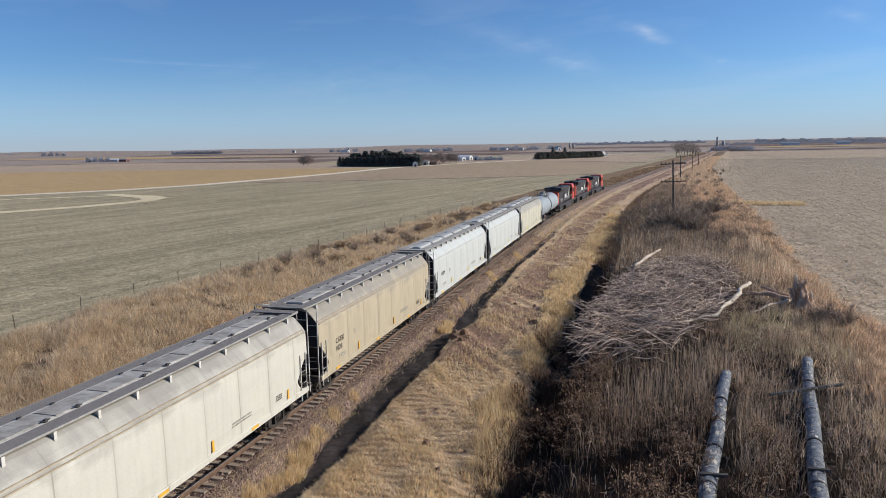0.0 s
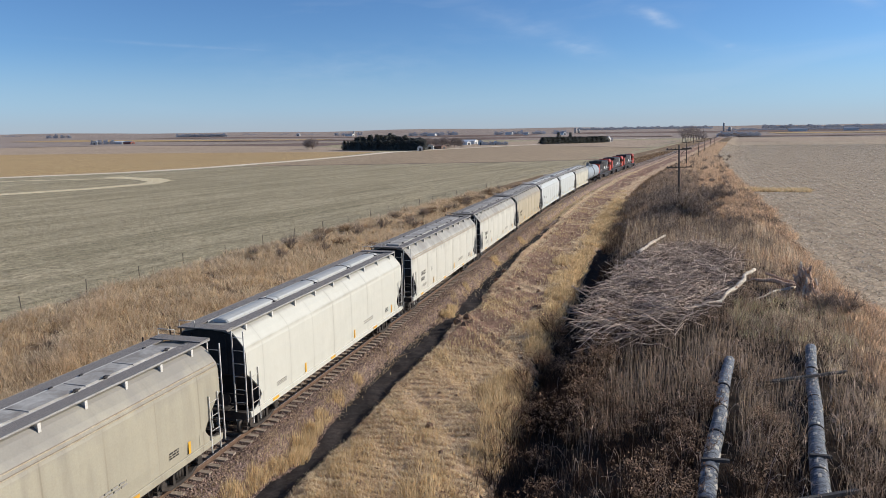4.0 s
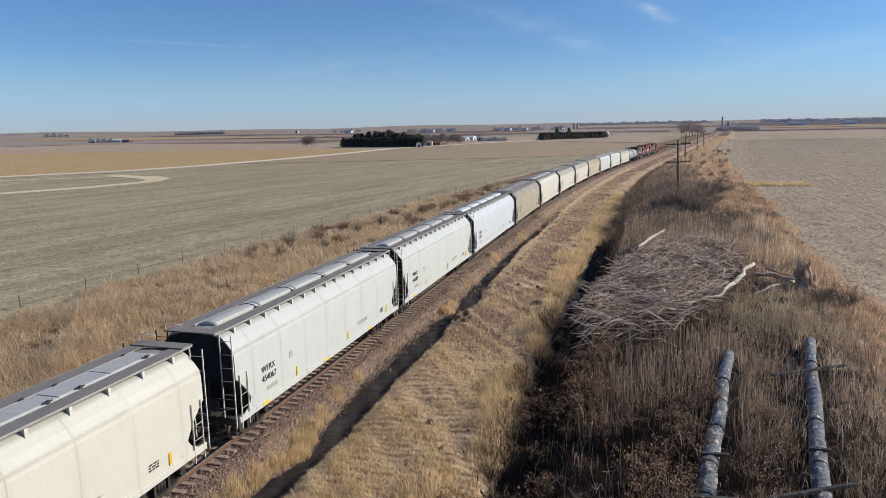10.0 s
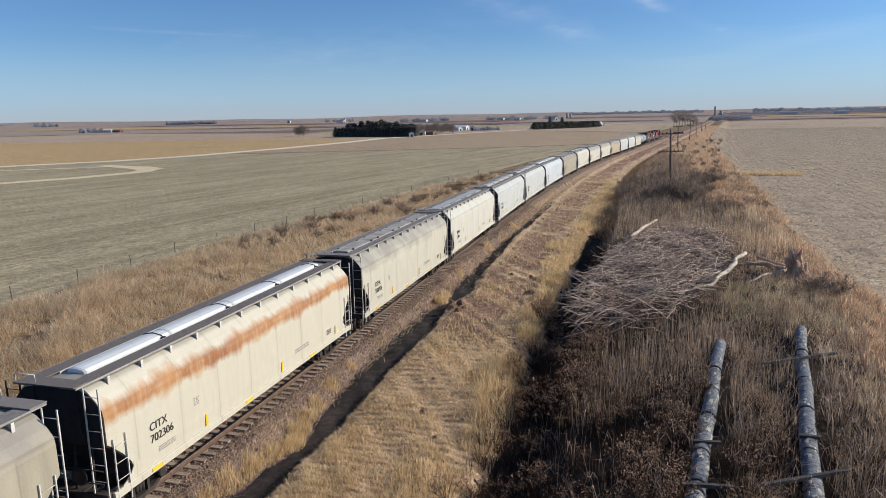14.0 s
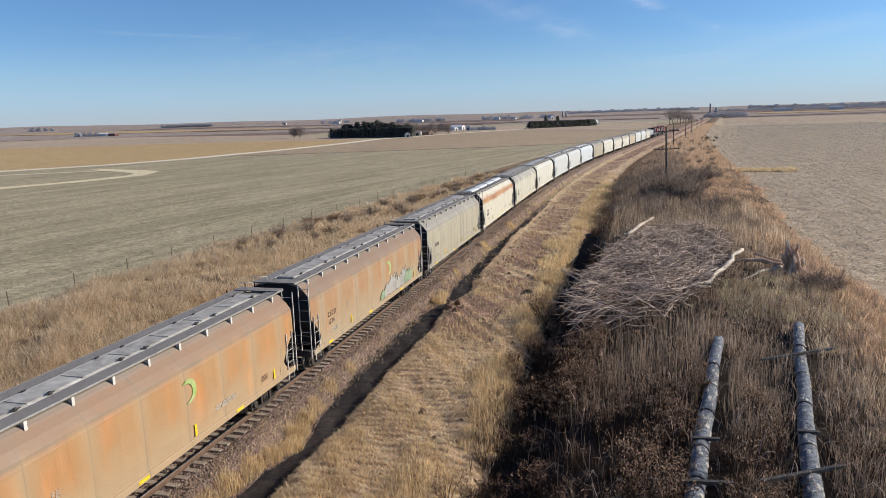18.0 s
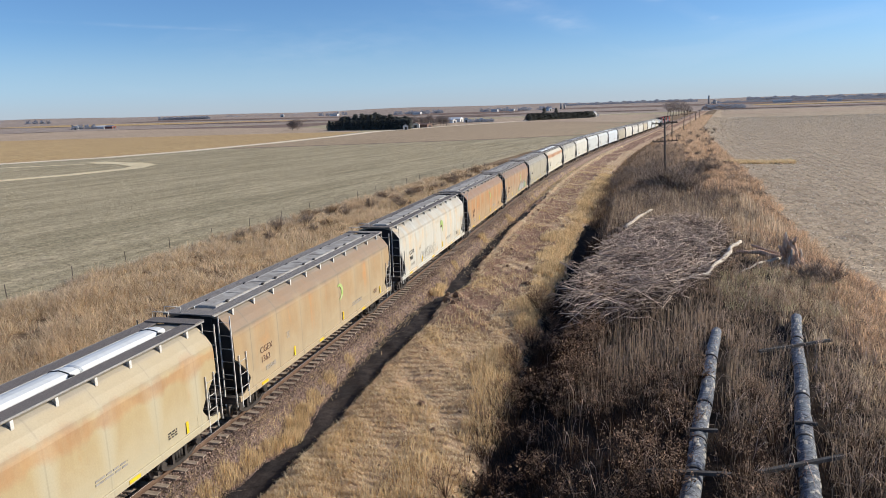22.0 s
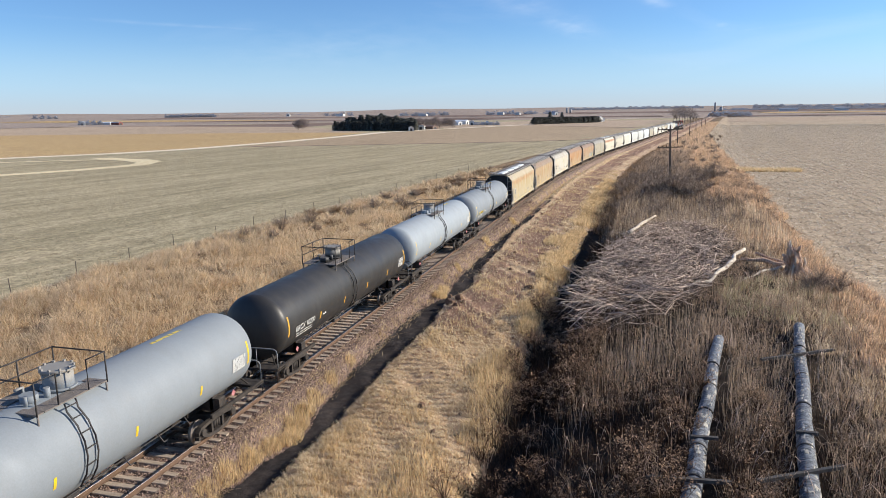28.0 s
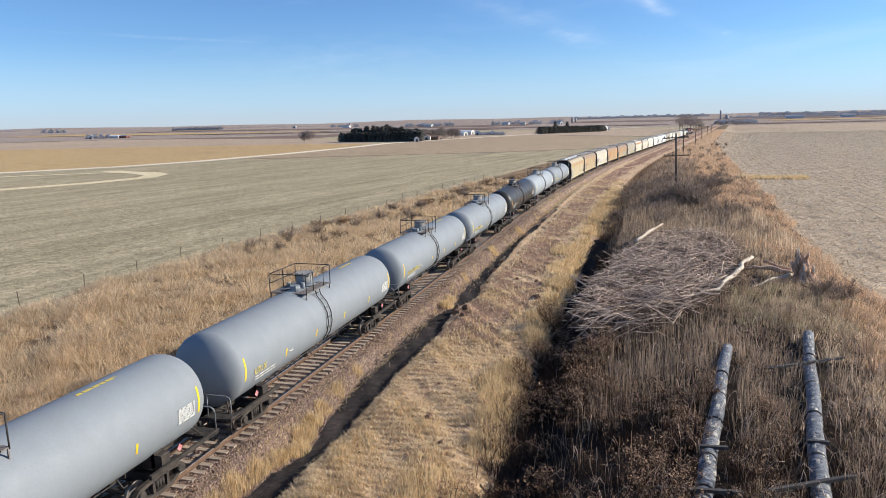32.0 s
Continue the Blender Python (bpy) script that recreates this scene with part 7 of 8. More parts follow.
tagged(part("branch_tangle", shaded, TWIG_SHADED, pile), kind="stuff")
n = 3500
y = rng.normal(51, 7.5, n)
u = 17.2 + 0.17 * (y - 48) + rng.normal(0, 2.2, n)
keep = ((u - 17.2 - 0.17 * (y - 48)) / 4.6) ** 2 + ((y - 51) / 16.0) ** 2 < 1
u, y = u[keep], y[keep]
blades("twig_litter", u, y, rng.uniform(0.08, 0.5, len(u)), wide(y, 0.006, 0.0002), 1.6, TWIG, "fine grey twigs over the brush pile", "twigs", base=land(u, y) + heap(u, y))


def limb(name, pts, rad, mat, label, category="log", forks=()):
    s = Shape()
    q = [Vector(place(a, b, c)) for a, b, c in pts]
    o = q[0].copy()
    dense, rr = [], []
    for i in range(len(q) - 1):
        for k in range(4):
            f = k / 4
            dense.append(q[i].lerp(q[i + 1], f) - o + Vector((math.sin(i * 3 + k) * 0.03, math.cos(i * 5 + k * 2) * 0.03, math.sin(k * 2.2 + i) * 0.02)))
            rr.append((rad[i] + (rad[i + 1] - rad[i]) * f) * (1 + 0.12 * math.sin(i * 7 + k * 2.3)))
    dense.append(q[-1] - o)
    rr.append(rad[-1])
    s.tube([tuple(p) for p in dense], rr, 9, smooth=True)
    for i, way, L in forks:
        b = dense[min(i, len(dense) - 1)]
        s.tube([tuple(b), tuple(b + Vector(way) * L * 0.5 + Vector((0, 0, 0.05))), tuple(b + Vector(way) * L)], [rr[min(i, len(rr) - 1)] * 0.5, rr[0] * 0.3, 0.015], 6)
    ob = new(name, s.mesh(name, mat))
    ob.location = o
    return tagged(ob, label, category)


limb("bleached_log", [(18.7, 41.2, 0.7), (19.6, 42.1, 0.85), (20.3, 42.7, 0.8), (20.8, 44.4, 0.95), (21.4, 46.1, 0.9), (22.2, 48.0, 1.1), (22.5, 49.9, 1.0), (23.3, 51.6, 1.15)], [0.04, 0.06, 0.09, 0.10, 0.13, 0.15, 0.12, 0.13], BARK_WHITE, "pale bleached forked branch on the brush pile", "branch", [(9, (-0.5, 0.3, 0.1), 1.2), (5, (-0.8, -0.2, 0.0), 1.4)])
limb("fallen_log", [(15.4, 59.4, 1.3), (16.5, 65.0, 1.2), (17.8, 71.5, 1.1)], [0.16, 0.14, 0.10], BARK_WHITE, "pale fallen log at the edge of the brush pile")
limb("fallen_limb", [(22.9, 50.1, 0.7), (24.4, 50.4, 0.7), (25.8, 50.0, 0.6)], [0.10, 0.16, 0.2], BARK_BROKEN, "dark broken limb lying by the stump", "branch")
limb("fallen_limb", [(22.4, 45.8, 0.35), (24.0, 47.6, 0.5), (25.6, 49.8, 0.6)], [0.04, 0.07, 0.1], BARK_WHITE, "thin pale limb lying by the stump", "branch")
limb("fallen_limb", [(24.0, 51.4, 0.9), (25.6, 50.6, 0.8), (26.4, 49.6, 0.5)], [0.08, 0.12, 0.15], BARK_BROKEN, "dark broken limb lying by the stump", "branch")

stump = empty("tree_stump", pose(*place(26.2, 49.2)), "shattered brown tree stump with splintered top", "stump")
s = Shape()
rings = []
for z, rad, dx in ((-0.1, 0.95, 0.15), (0.3, 0.68, 0.1), (0.8, 0.50, 0.0), (1.3, 0.38, -0.14), (1.8, 0.31, -0.24), (2.05, 0.2, -0.28)):
    rings.append([(dx + rad * (1 + 0.18 * math.sin(3 * a) + 0.12 * math.sin(7 * a)) * math.cos(a), rad * (1 + 0.18 * math.sin(3 * a) + 0.12 * math.sin(7 * a)) * math.sin(a), z + 0.12 * math.sin(5 * a)) for a in [2 * math.pi * k / 24 for k in range(24)]])
s.loft(rings)
part("trunk", s, BARK_BROKEN, stump)
r = random.Random(3)
for i in range(26):  # torn strips of wood, the tallest on the leaning top
    a = 2 * math.pi * i / 26 + r.gauss(0, 0.1)
    z0 = r.uniform(0.3, 1.9)
    q = 0.62 - 0.18 * z0
    b = Vector((0.1 - 0.2 * z0 + q * math.cos(a), q * math.sin(a), z0))
    tip = b + Vector((-0.12 + 0.12 * math.cos(a) + r.gauss(0, 0.07), 0.12 * math.sin(a) + r.gauss(0, 0.07), r.uniform(0.4, 0.75)))
    w = r.uniform(0.06, 0.12)
    part("splinter", Shape().tube([tuple(b), tuple(b.lerp(tip, 0.55) + Vector((r.gauss(0, 0.03), r.gauss(0, 0.03), 0))), tuple(tip)], [w, w * 0.9, 0.04], 5), BARK_WHITE if i % 6 == 1 else BARK_BROKEN, stump)
for i in range(16):  # roots and torn limbs that hang down round it
    a = 3.6 + i * 0.3
    k = r.uniform(0.8, 1.5)
    top = r.uniform(0.4, 1.2)
    w = r.uniform(0.05, 0.13)
    part("root", Shape().tube([(0.25 * math.cos(a), 0.25 * math.sin(a), top), (0.6 * k * math.cos(a), 0.6 * k * math.sin(a), top * 0.62 + r.gauss(0, 0.06)), (1.1 * k * math.cos(a + 0.15), 1.1 * k * math.sin(a + 0.15), 0.02)], [w, w * 0.8, 0.025], 6), BARK_WHITE if i % 5 == 2 else BARK_BROKEN, stump)


def fallen_pole(a, b, rad, label, arms):
    """An old pole lying on the weeds, banded and cracked, with boards across it."""
    pa, pb = Vector(a), Vector(b)
    d = (pb - pa)
    th = math.degrees(math.atan2(-d.x, d.y))
    rise = math.degrees(math.atan2(d.z, math.hypot(d.x, d.y)))
    ob = empty("fallen_pole", Matrix.Translation(pa) @ pose(0, 0, 0, 0, 0, th) @ pose(0, 0, 0, rise), label, "fallen pole", "old poles lying in the weeds")
    L, s = d.length, Shape()
    n = 34
    rings = []
    rr = random.Random(int(a[0] * 10))
    for i in range(n + 1):
        y = L * i / n
        k = rad * (1.06 - 0.16 * i / n) * (1 + rr.gauss(0, 0.03))
        cx, cz = 0.025 * math.sin(i * 0.42), 0.02 * math.sin(i * 0.7)
        rings.append([(cx + k * math.cos(q), y, cz + k * math.sin(q)) for q in [2 * math.pi * j / 16 for j in range(16)]])
    s.loft(rings, True, True)
    part("shaft", s, POLE_TAR, ob)
    for i in range(130):  # pale skin that peels off in patches
        y, q0, w = L * rr.random() ** 1.25 * 0.97, rr.uniform(-0.3, 3.4), rr.uniform(0.15, 0.8)
        dy, kk = rr.uniform(0.04, 0.32), rad * (1.06 - 0.16 * y / L) * 1.015
        ring = [[((kk + (0.004 if 0 < j < 5 else -0.02)) * math.cos(q0 + w * j / 5) + 0.025 * math.sin(yy / L * n * 0.42), yy + rr.uniform(-0.05, 0.05), (kk + (0.004 if 0 < j < 5 else -0.02)) * math.sin(q0 + w * j / 5) + 0.02 * math.sin(yy / L * n * 0.7)) for j in range(6)] for yy in (y, y + dy * 0.5, y + dy)]
        part("peeling_patch", Shape().loft(ring, caps=False, closed=False), POLE_PEEL, ob)
    for i in range(5):
        y = L * (0.1 + 0.17 * i) + rr.uniform(-0.5, 0.5)
        part("band", Shape().disc((0.025 * math.sin(y / L * n * 0.42), y, 0), "y", rad * 1.08, 0.05, 16), BOARD_DARK, ob)
    for y, x0, x1, z, tilt in arms:
        part("crossarm", Shape().box(x0, x1, -0.06, 0.06, -0.05, 0.05, 0.01), BOARD_DARK, ob, "dark wooden crossarm", pose(0, y, z, 0, 0, tilt))
    return ob


fallen_pole(POLE_LINES[0][0] + (1.2,), POLE_LINES[0][1] + (1.4,), 0.26, "old tarred pole with peeling pale bands lying in weeds", [(1.5, -1.25, 1.05, 0.33, 14), (4.4, -0.3, 0.55, 0.26, 14)])
fallen_pole(POLE_LINES[1][0] + (1.3,), POLE_LINES[1][1] + (1.4,), 0.255, "old tarred pole with peeling pale bands lying in weeds", [(2.5, -1.7, 1.2, 0.27, 40), (5.2, -0.3, 0.35, 0.27, 12), (13.1, -2.0, 1.7, 0.27, 42)])


# ---------------------------------------------------------------- standing poles, fence
def line_pole(u, y, h, lean, arms, label):
    ob = empty("utility_pole", Matrix.Translation(place(u, y, -0.1)) @ pose(0, 0, 0, 0, lean, 0), label, "utility pole", "line poles along the railway")
    part("shaft", Shape().tube([(0, 0, 0), (0, 0, h * 0.5), (0, 0, h)], [0.19, 0.16, 0.12], 10), POLE_WOOD, ob)
    for z, w in arms:
        arm = part("crossarm", Shape().box(-w, w, -0.06, 0.06, -0.07, 0.07, 0.01), POLE_WOOD, ob, at=pose(0, 0.14, z))
        for k in (-0.9, -0.6, -0.3, 0.3, 0.6, 0.9):
            part("insulator", shared(("insulator",), lambda: Shape().tube([(0, 0, 0), (0, 0, 0.1), (0, 0, 0.2)], [0.05, 0.07, 0.04], 7), IRON_BLACK), None, arm, at=pose(k * w, 0, 0.07))
        for k in (-1, 1):
            part("brace", Shape().tube([(k * w * 0.55, 0.1, z - 0.05), (0, 0.1, z - 0.75)], 0.025, 4), IRON_BLACK, ob)
    return ob


line_pole(20.2, 104, 9.4, -2.0, [(8.8, 1.75), (6.3, 1.75)], "weathered wooden line pole with two crossarms")
for k, (pu, py, ph) in enumerate([(17.0, 250, 8.2), (17.2, 320, 7.6), (16.6, 400, 7.2), (16.4, 480, 7.0), (16.2, 570, 7.0)]):
    line_pole(pu, py, ph, (-1, 1.5, -2, 1, 0.5)[k], [(ph - 0.6, 1.5)] if k else [(ph - 0.6, 1.6), (ph - 2.6, 1.4)], "distant wooden line pole with a crossarm")
r = random.Random(21)
for i in range(22):
    py = 20 + 6.2 * i
    pu = float(bank_edge(np.array(py))) - 1.5
    ob = new("fence_post", Shape().tube([(0, 0, -0.3), (0, 0, 1.1)], [0.04, 0.035], 6).mesh("fence_post", POLE_WOOD))
    ob.matrix_basis = Matrix.Translation(place(pu, py)) @ pose(0, 0, 0, r.gauss(0, 3), r.gauss(0, 3))
    tagged(ob, "thin grey fence post at the field edge", "fence post", "posts of the field fence")


# ---------------------------------------------------------------- trees
def conifer_shape(seed, h, w, dense=420):
    r = random.Random(seed)
    s = Shape()
    for i in range(dense):
        f = r.random() ** 0.8
        z = h * (0.06 + 0.94 * f)
        k = w * (1 - f) ** 0.75 * r.uniform(0.55, 1.08) + 0.1
        a = r.uniform(0, 2 * math.pi)
        c = Vector((math.cos(a) * k, math.sin(a) * k, z))
        t = r.uniform(0.5, 1.0) * w * 0.34
        out = Vector((math.cos(a), math.sin(a), r.uniform(-0.5, 0.5))) * t
        side = Vector((-math.sin(a), math.cos(a), r.gauss(0, 0.4))) * t * 0.7
        s.add([tuple(c - side), tuple(c + side), tuple(c + out)], [(0, 1, 2)])
    core = [[(w * (1 - f) ** 0.75 * 0.62 * math.cos(q), w * (1 - f) ** 0.75 * 0.62 * math.sin(q), h * (0.05 + 0.93 * f)) for q in [2 * math.pi * j / 7 for j in range(7)]] for f in (0, 0.3, 0.6, 0.85, 0.99)]
    s.loft(core)
    return s


def bare_tree_shape(seed, h, spread, fine=7, thick=0.013):
    """A leafless tree: trunk, forking limbs and a haze of twigs."""
    r = random.Random(seed)
    wood, twigs = Shape(), Shape()

    def grow(p, d, L, rad, depth):
        q = p + d * L
        wood.tube([tuple(p), tuple(p.lerp(q, 0.5) + Vector((r.gauss(0, 0.03), r.gauss(0, 0.03), 0)) * L), tuple(q)], [rad, rad * 0.8, rad * 0.6], 5 if depth < 2 else 3)
        if depth >= 2 and fine > 10:
            for _ in range(fine // 2):
                b0 = p.lerp(q, r.random())
                e = b0 + Vector((r.gauss(0, 1), r.gauss(0, 1), r.gauss(0.5, 0.8))) * L * 0.55
                m = Vector((r.gauss(0, 1), r.gauss(0, 1), r.gauss(0, 1))).normalized() * h * thick * 0.8
                twigs.add([tuple(b0 - m), tuple(b0 + m), tuple(e)], [(0, 1, 2)])
        if depth >= 4:
            for _ in range(fine):
                e = q + Vector((r.gauss(0, 1), r.gauss(0, 1), r.gauss(0.4, 0.8))) * L * 0.7
                m = Vector((r.gauss(0, 1), r.gauss(0, 1), r.gauss(0, 1))).normalized() * h * thick
                twigs.add([tuple(q - m), tuple(q + m), tuple(e)], [(0, 1, 2)])
            return
        for _ in range(3 if depth < 3 else 2):
            nd = (d + Vector((r.gauss(0, 0.5), r.gauss(0, 0.5), r.gauss(0.1, 0.25))) * spread).normalized()
            grow(q, nd, L * r.uniform(0.62, 0.85), rad * 0.6, depth + 1)
    grow(Vector((0, 0, -0.2)), Vector((0, 0, 1)), h * 0.26, h * 0.028, 0)
    return wood, twigs


CON = [conifer_shape(k, 10.0, 2.9).mesh("conifer_crown", CONIFER) for k in range(4)]
CON_TRUNK = Shape().tube([(0, 0, -0.3), (0, 0, 3)], [0.22, 0.15], 6).mesh("trunk", BARK)
BARE = []
for k in range(3):
    w_, t_ = bare_tree_shape(k + 3, 10.0, 1.0)
    BARE.append((w_.mesh("trunk", BARK_FAR), t_.mesh("twig_crown", TWIG_FAR)))


def far_tree_shape(seed, low, wide_, n=900, twig=0.05):
    """A leafless tree 10 m high seen from afar: trunk, rising limbs and a rounded, ragged haze of twigs."""
    r = random.Random(seed)
    wood, twigs = Shape(), Shape()
    wood.tube([(0, 0, -0.3), (0.1, 0, 2.5), (0, 0.1, 5.5)], [0.26, 0.2, 0.1], 6)
    for i in range(16):
        a, f = r.uniform(0, 6.28), r.uniform(0.4, 1.0)
        e = Vector((math.cos(a) * wide_ * f * 0.8, math.sin(a) * wide_ * f * 0.8, low + (9.4 - low) * r.uniform(0.45, 0.95)))
        b0 = Vector((0, 0, r.uniform(1.5, 4.5)))
        wood.tube([tuple(b0), tuple(b0.lerp(e, 0.5) + Vector((0, 0, -0.3))), tuple(e)], [0.12, 0.08, 0.03], 4)
    mid = Vector((0, 0, (10 + low) / 2))
    for i in range(n):
        d = Vector((r.gauss(0, 1), r.gauss(0, 1), r.gauss(0, 1))).normalized()
        k = r.random() ** 0.45 * (0.85 + 0.15 * math.sin(d.x * 5 + seed) * math.cos(d.z * 4 + d.y * 3))
        c = mid + Vector((d.x * wide_ * k, d.y * wide_ * k, d.z * (10 - low) / 2 * k))
        e = c + (d + Vector((r.gauss(0, 0.5), r.gauss(0, 0.5), r.gauss(0.4, 0.4)))) * r.uniform(0.4, 0.9)
        m = Vector((r.gauss(0, 1), r.gauss(0, 1), r.gauss(0, 1))).normalized() * twig
        twigs.add([tuple(c - m), tuple(c + m), tuple(e)], [(0, 1, 2)])
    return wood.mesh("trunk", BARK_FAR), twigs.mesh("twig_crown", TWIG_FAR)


TALL = [far_tree_shape(k + 23, 2.4, 4.6, 1500, 0.035) for k in range(3)]
DENSE = [far_tree_shape(k + 13, 0.4, 4.6, 2200, 0.09) for k in range(2)]


def conifer(x, y, h, r, group="conifers of the windbreak", w=1.0):
    ob = empty("conifer", Matrix.Translation((x, y, float(land(x - float(shift(y)), y)))) @ Matrix.Rotation(r.uniform(0, 6), 4, "Z") @ Matrix.Diagonal((h / 10 * w, h / 10 * w, h / 10, 1)), "dark green conifer in a farm windbreak", "tree", group)
    part("trunk", CON_TRUNK, None, ob)
    part("crown", r.choice(CON), None, ob)


def bare_tree(x, y, h, r, label="leafless deciduous tree on the prairie", w=1.0, kinds=BARE):
    ob = empty("bare_tree", Matrix.Translation((x, y, float(land(x - float(shift(y)), y)))) @ Matrix.Rotation(r.uniform(0, 6), 4, "Z") @ Matrix.Diagonal((h / 10 * w, h / 10 * w, h / 10, 1)), label, "tree", "bare trees in the distance")
    a, b = r.choice(kinds)
    part("trunk", a, None, ob)
    part("twig_crown", b, None, ob)


def ahead(bearing, dist, dx=0.0):
    """A place dist metres from the bridge, on a bearing in degrees to the right of the line."""
    b = radians(bearing)
    return EYE.x + math.sin(b) * dist + dx, math.cos(b) * dist


r = random.Random(5)
for i in range(34):
    f = i / 33
    x, y = -219 + 72 * f, 522 - 18 * f
    conifer(x + r.gauss(0, 0.5), y + r.gauss(0, 0.6), r.uniform(7.2, 8.2), r, w=1.3)
for i in range(44):
    f = r.uniform(0.06, 0.95)
    k = 1 - abs(f - 0.5) * 0.55 if f < 0.75 else 0.75
    conifer(-222 + 72 * f + r.gauss(0, 1), 535 - 18 * f + r.uniform(-4, 10), r.uniform(11.0, 13.6) * k, r, w=1.35)
for i in range(54):
    f = i / 53
    conifer(-92 + 60 * f + r.gauss(0, 0.5), 742 + 100 * f + r.gauss(0, 1.5), r.uniform(6.8, 7.6) * (1.7 if i in (12, 22) else 1.0), r, "conifers of the long hedge", 1.0 if i in (12, 22) else 2.3)
bare_tree(*ahead(-26.87, 640), 10.5, r, "round leafless tree standing alone in the fields", 1.3, DENSE)
bare_tree(*ahead(-27.23, 644), 9.5, r, "round leafless tree standing alone in the fields", 1.3, DENSE)
for k in range(12):
    bare_tree(*ahead(-17.75 + 0.26 * k, 600 + r.uniform(-20, 60)), r.uniform(7, 10.5), r, kinds=DENSE)
for k in range(9):
    bare_tree(*ahead(2.45 + 0.2 * k, 820 + r.uniform(-60, 120)), r.uniform(15, 21) - 0.8 * k, r, "tall leafless tree by the railway", 1.0, TALL)
for k in range(16):
    bare_tree(*ahead(r.uniform(5.03, 7.4), 1200 + r.uniform(-150, 150)), r.uniform(6, 9), r)


def tree_line(x0, x1, dist, h, n, mat, label, depth=60, gap=0.0):
    """A far belt of trees between two bearings: many small slivers, thick and thin."""
    rr = np.random.default_rng(int(x0 * 3 + dist + 200))
    n *= 4
    f = rr.uniform(0, 1, n)
    if gap:
        f = f[np.sin(f * 23 + x0) + rr.normal(0, 0.4, n) > gap - 1]
        n = len(f)
    b = np.radians(x0 + (x1 - x0) * f)
    d = dist + rr.uniform(-0.5, 0.5, n) * depth
    x, y = EYE.x + np.sin(b) * d, np.cos(b) * d
    lim = h * (0.65 + 0.35 * np.sin(f * 37 + x0) * np.sin(f * 91))
    z = land(x - shift(y), y) + lim * rr.uniform(0, 1, n) ** 1.2
    s = h * 0.13
    p = np.stack([x, y, z], -1)
    v = np.stack([p + rr.normal(0, s, (n, 3)) * np.array([1.4, 1, 0.5]) for _ in range(3)], 1).reshape(-1, 3)
    return tagged(big_mesh("tree_line", v, np.arange(n * 3).reshape(-1, 3), mat), label, "woods", kind="stuff")


# haze put into the colour: bluer and greyer than bare wood
FAR_WOOD = straw("hazed_far_woods", (0.25, 0.265, 0.31), (0.37, 0.385, 0.43), 0.4)
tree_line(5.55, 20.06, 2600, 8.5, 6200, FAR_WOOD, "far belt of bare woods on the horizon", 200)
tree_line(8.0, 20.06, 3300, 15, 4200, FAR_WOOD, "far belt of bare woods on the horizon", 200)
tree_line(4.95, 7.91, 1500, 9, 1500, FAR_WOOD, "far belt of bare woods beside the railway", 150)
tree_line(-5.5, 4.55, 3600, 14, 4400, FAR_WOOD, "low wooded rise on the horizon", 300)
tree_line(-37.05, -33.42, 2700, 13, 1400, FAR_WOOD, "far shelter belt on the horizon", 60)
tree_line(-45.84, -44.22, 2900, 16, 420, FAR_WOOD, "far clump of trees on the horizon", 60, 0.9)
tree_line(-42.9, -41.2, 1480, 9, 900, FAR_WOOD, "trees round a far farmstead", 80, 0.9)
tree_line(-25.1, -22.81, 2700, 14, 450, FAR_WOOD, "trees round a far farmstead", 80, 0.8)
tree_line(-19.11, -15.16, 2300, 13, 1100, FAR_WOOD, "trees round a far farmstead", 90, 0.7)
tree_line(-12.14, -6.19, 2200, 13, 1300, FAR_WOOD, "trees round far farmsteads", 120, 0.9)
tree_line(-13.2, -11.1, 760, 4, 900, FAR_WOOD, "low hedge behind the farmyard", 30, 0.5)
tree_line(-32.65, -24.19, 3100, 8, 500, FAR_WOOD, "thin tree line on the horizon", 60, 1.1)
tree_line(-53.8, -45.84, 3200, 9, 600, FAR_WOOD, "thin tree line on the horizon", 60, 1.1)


# ---------------------------------------------------------------- far buildings
def shed(bearing, dist, w, d, h, wall, roof, label, turn=0, name="farm_building", category="farm building"):
    x, y = ahead(bearing, dist)
    ob = empty(name, Matrix.Translation((x, y, float(land(x - float(shift(y)), y)) - 0.1)) @ pose(0, 0, 0, 0, 0, turn), label, category, "farm buildings in the distance")
    part("wall", Shape().loft([[(-w / 2, k, 0), (w / 2, k, 0), (w / 2, k, h), (0, k, h * 1.4), (-w / 2, k, h)] for k in (-d / 2, d / 2)]), wall, ob)
    for sd in (-1, 1):
        part("roof", Shape().loft([[(0, k, h * 1.44), (sd * (w / 2 + 0.3), k, h * 0.98), (sd * (w / 2 + 0.3), k, h * 1.04), (0, k, h * 1.5)] for k in (-d / 2 - 0.3, d / 2 + 0.3)]), roof, ob)
    part("door", Shape().box(-w * 0.2, w * 0.2, -d / 2 - 0.06, -d / 2 - 0.01, 0.1, h * 0.75), OPENING, ob)
    for k in (-0.3, 0.3):
        part("window", Shape().box(w / 2 + 0.01, w / 2 + 0.05, d * k - 0.6, d * k + 0.6, h * 0.4, h * 0.7), OPENING, ob)


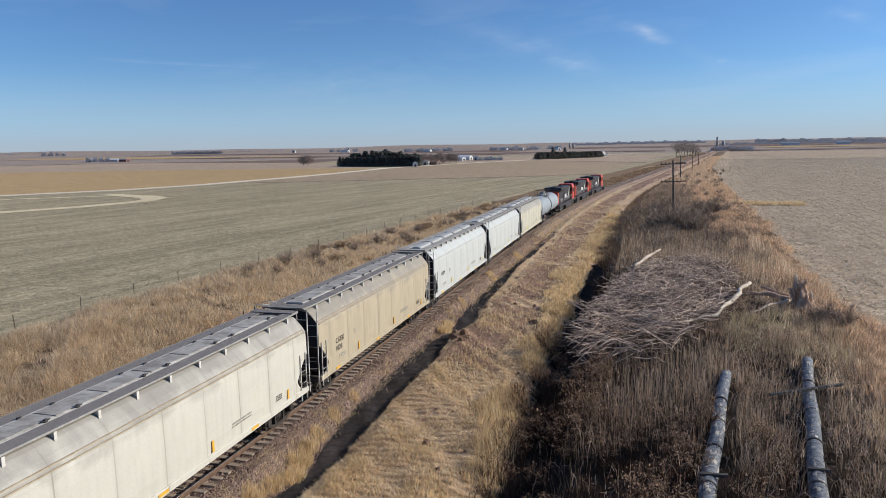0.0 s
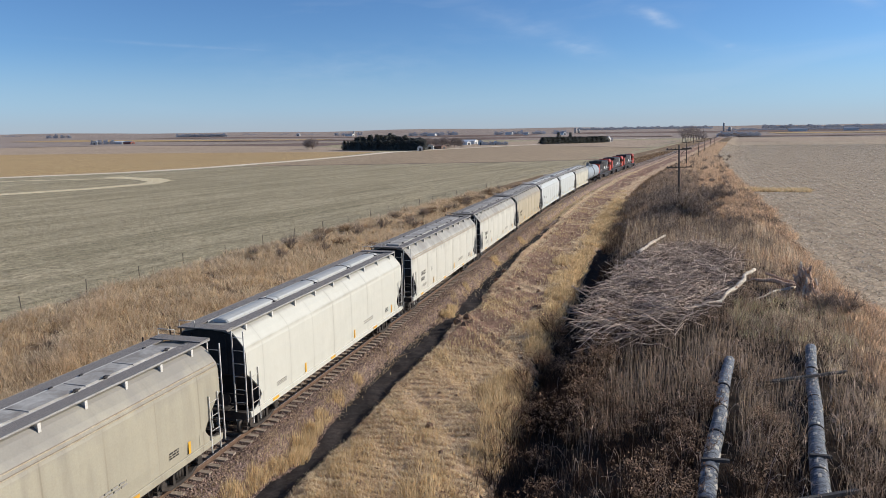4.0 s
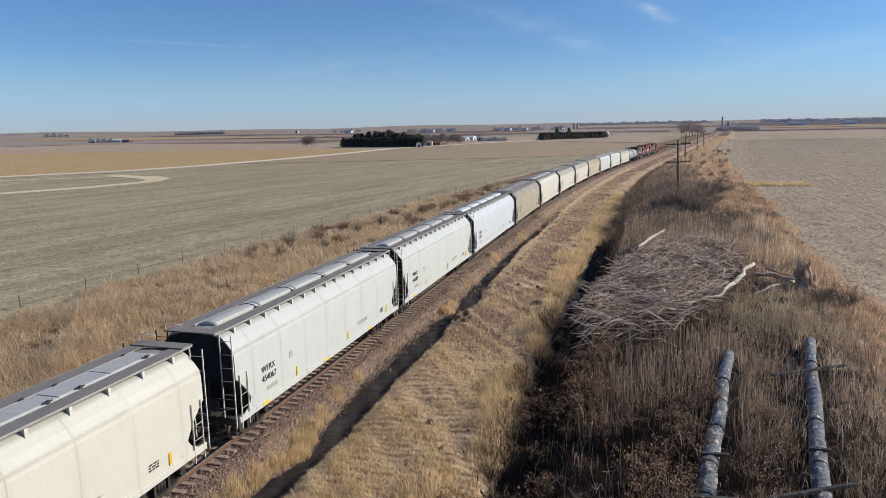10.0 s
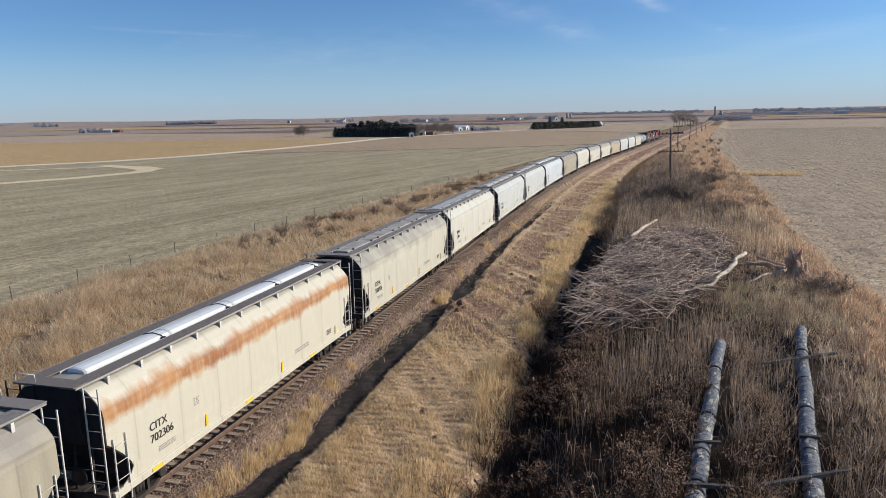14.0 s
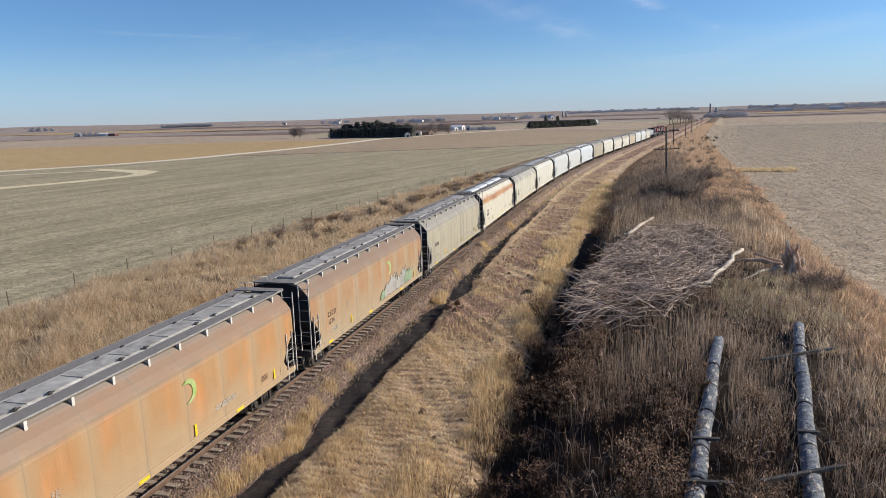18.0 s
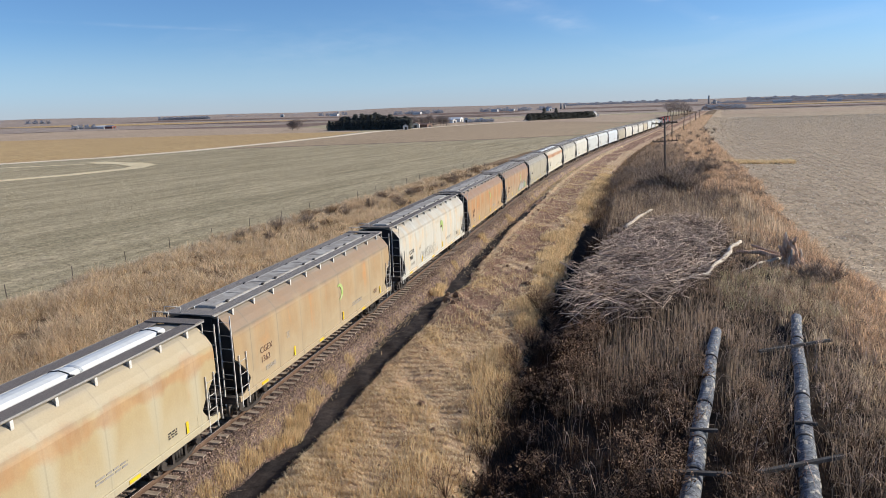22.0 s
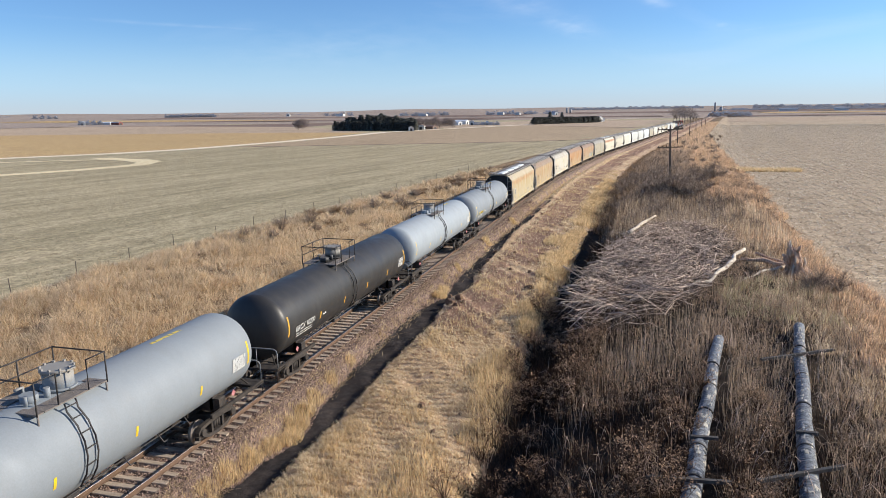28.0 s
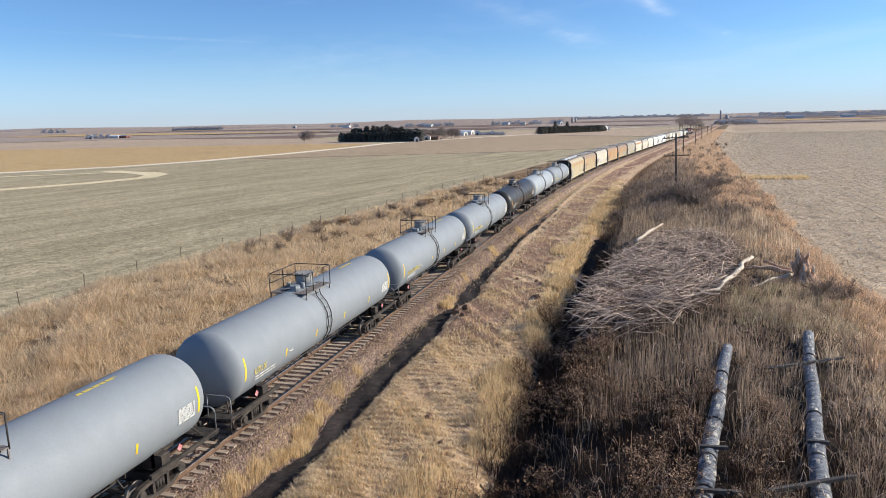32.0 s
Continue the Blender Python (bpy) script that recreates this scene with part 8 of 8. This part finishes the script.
def silo(bearing, dist, rad, h, label, name="silo"):
    x, y = ahead(bearing, dist)
    ob = empty(name, Matrix.Translation((x, y, float(land(x - float(shift(y)), y)) - 0.1)), label, "silo", "farm silos in the distance")
    part("cylinder", Shape().disc((0, 0, h / 2), "z", rad, h / 2, 16), CONCRETE, ob)
    part("cap", Shape().loft([[(k * math.cos(q), k * math.sin(q), z) for q in [2 * math.pi * j / 16 for j in range(16)]] for k, z in ((rad * 1.03, h), (rad * 0.7, h + rad * 0.6), (0.1, h + rad * 0.9))], True, True), ROOF_GREY, ob)


for spec in ((-18.23, 525, 3.8, 5, 2.7, WALL_WHITE, ROOF_GREY, "white farmhouse beside the windbreak", 20), (-16.75, 580, 7, 12, 2.4, ROOF_BROWN, ROOF_BROWN, "low farm shed with brown roof", 70), (-17.4, 575, 6, 7, 3.0, WALL_WHITE, ROOF_BROWN, "low farmhouse with brown roof", 10),
             (-14.2, 820, 9, 17, 3.6, WALL_WHITE, ROOF_WHITE, "long white metal farm shed", 80), (-14.45, 760, 6, 8, 3.0, WALL_WHITE, ROOF_WHITE, "white metal farm shed behind the hedge", 60), (-13.3, 760, 5, 6, 3.6, WALL_WHITE, ROOF_WHITE, "small white farm building", 15),
             (-12.07, 760, 4, 5, 3.0, WALL_WHITE, ROOF_WHITE, "small white farm building", 15), (-3.43, 900, 8, 14, 4.5, WALL_WHITE, ROOF_WHITE, "white farm building at the end of the hedge", 60), (-3.08, 920, 7, 9, 3.6, WALL_WHITE, ROOF_GREY, "white farm building at the end of the hedge", 30),
             (-42.63, 1450, 9, 11, 5, WALL_WHITE, ROOF_GREY, "white farmhouse far across the fields", 20), (-41.03, 1460, 12, 26, 4, WALL_WHITE, ROOF_WHITE, "long white farm sheds far across the fields", 85), (-40.41, 1430, 9, 20, 4, BARN_RED, ROOF_GREY, "red barn far across the fields", 80),
             (-27.95, 2600, 12, 16, 7, WALL_WHITE, ROOF_GREY, "white farmhouse on the horizon", 20), (-23.87, 2500, 12, 30, 6, WALL_WHITE, ROOF_GREY, "farm sheds on the horizon", 80), (-17.25, 2100, 12, 26, 6, WALL_WHITE, ROOF_GREY, "white farm sheds on the horizon", 80),
             (-10.98, 2100, 10, 20, 6, WALL_WHITE, ROOF_GREY, "white farm sheds on the horizon", 80), (-9.6, 2050, 9, 14, 5, WALL_WHITE, ROOF_GREY, "white farm sheds on the horizon", 80), (-6.64, 2000, 10, 14, 6, WALL_WHITE, ROOF_GREY, "white farm sheds on the horizon", 40),
             (10.36, 2350, 14, 50, 6, WALL_WHITE, ROOF_GREY, "long white sheds before the far woods", 85), (13.7, 2300, 14, 36, 6, WALL_WHITE, ROOF_GREY, "long white sheds before the far woods", 85)):
    shed(*spec)
silo(5.36, 2300, 2.8, 26, "tall grey grain elevator on the horizon", "grain_elevator")
silo(5.79, 2320, 5, 11, "grey grain bin beside the elevator")
silo(-5.7, 2300, 3.5, 15, "tall grey silo on the horizon")
silo(-5.43, 2310, 3.5, 11, "grey silo on the horizon")
silo(-23.55, 2500, 3.5, 14, "grey silo on the horizon")

# ---------------------------------------------------------------- ties and ballast, piece by piece
TIE_STEP = 0.53
tie_meshes = []
r = random.Random(2)
for k in range(5):
    s = Shape()
    w, L = 0.115, 1.30
    rings = []
    for x in (-L, -L + 0.02, -0.4, 0.5, L - 0.02, L):
        e = 0.012 if abs(x) > L - 0.01 else 0.0
        j = r.gauss(0, 0.006)
        rings.append([(x, -w + e + j, -0.34), (x, w - e + j, -0.34), (x, w - e + j, -0.19), (x, w - 0.02 + j, -0.172 + r.gauss(0, 0.003)), (x, -w + 0.02 + j, -0.172 + r.gauss(0, 0.003)), (x, -w + e + j, -0.19)])
    s.loft(rings)
    tie_meshes.append(s.mesh("tie", TIE_WOOD))
rest = Shape()
k = 0
yy = -60.0
while yy < 620:
    x = float(shift(yy))
    head = -math.degrees(math.atan(float(shift(yy + 1) - shift(yy))))
    if 9 < yy < 160 and k < 300:
        part("tie", tie_meshes[r.randrange(5)], None, track, at=pose(x + r.gauss(0, 0.03), yy + r.gauss(0, 0.02), r.gauss(0, 0.006), 0, 0, head + r.gauss(0, 0.7)))
        k += 1
    else:
        rest.box(x - 1.3, x + 1.3, yy - 0.115, yy + 0.115, -0.34, -0.175)
    yy += TIE_STEP
tagged(part("ties", rest, TIE_WOOD, track), kind="stuff")

n = 74000
u = np.concatenate([rng.uniform(1.32, 3.4, n * 13 // 20), rng.uniform(-1.5, 1.5, n * 7 // 20)])
y = 9 * (95 / 9.0) ** rng.uniform(0, 1, len(u))
keep = u < ditch_left(y) + 0.12
u, y = u[keep], y[keep]
z = np.where(np.abs(u) < 1.6, -0.235, land(u, y)) + rng.uniform(0, 0.05, len(u))
x = u + shift(y)
size = rng.uniform(0.02, 0.045, len(u)) * (0.8 + y / 60)
p = np.stack([x, y, z], -1)
octa = np.array([[1, 0, -0.5], [-1, 0, -0.5], [0, 1, -0.5], [0, -1, -0.5], [0.2, 0.1, 0.7]], float)
v = p[:, None, :] + octa[None] * size[:, None, None] * rng.uniform(0.5, 1.2, (len(u), 5, 1)) + rng.normal(0, 0.2, (len(u), 5, 3)) * size[:, None, None]
f = np.array([[0, 2, 4], [2, 1, 4], [1, 3, 4], [3, 0, 4]])
t = (np.arange(len(u))[:, None, None] * 5 + f[None]).reshape(-1, 3)
tagged(big_mesh("ballast_stones", v.reshape(-1, 3), t, STONE), "loose pinkish-grey ballast stones along the track", "ballast", kind="stuff")


motions()
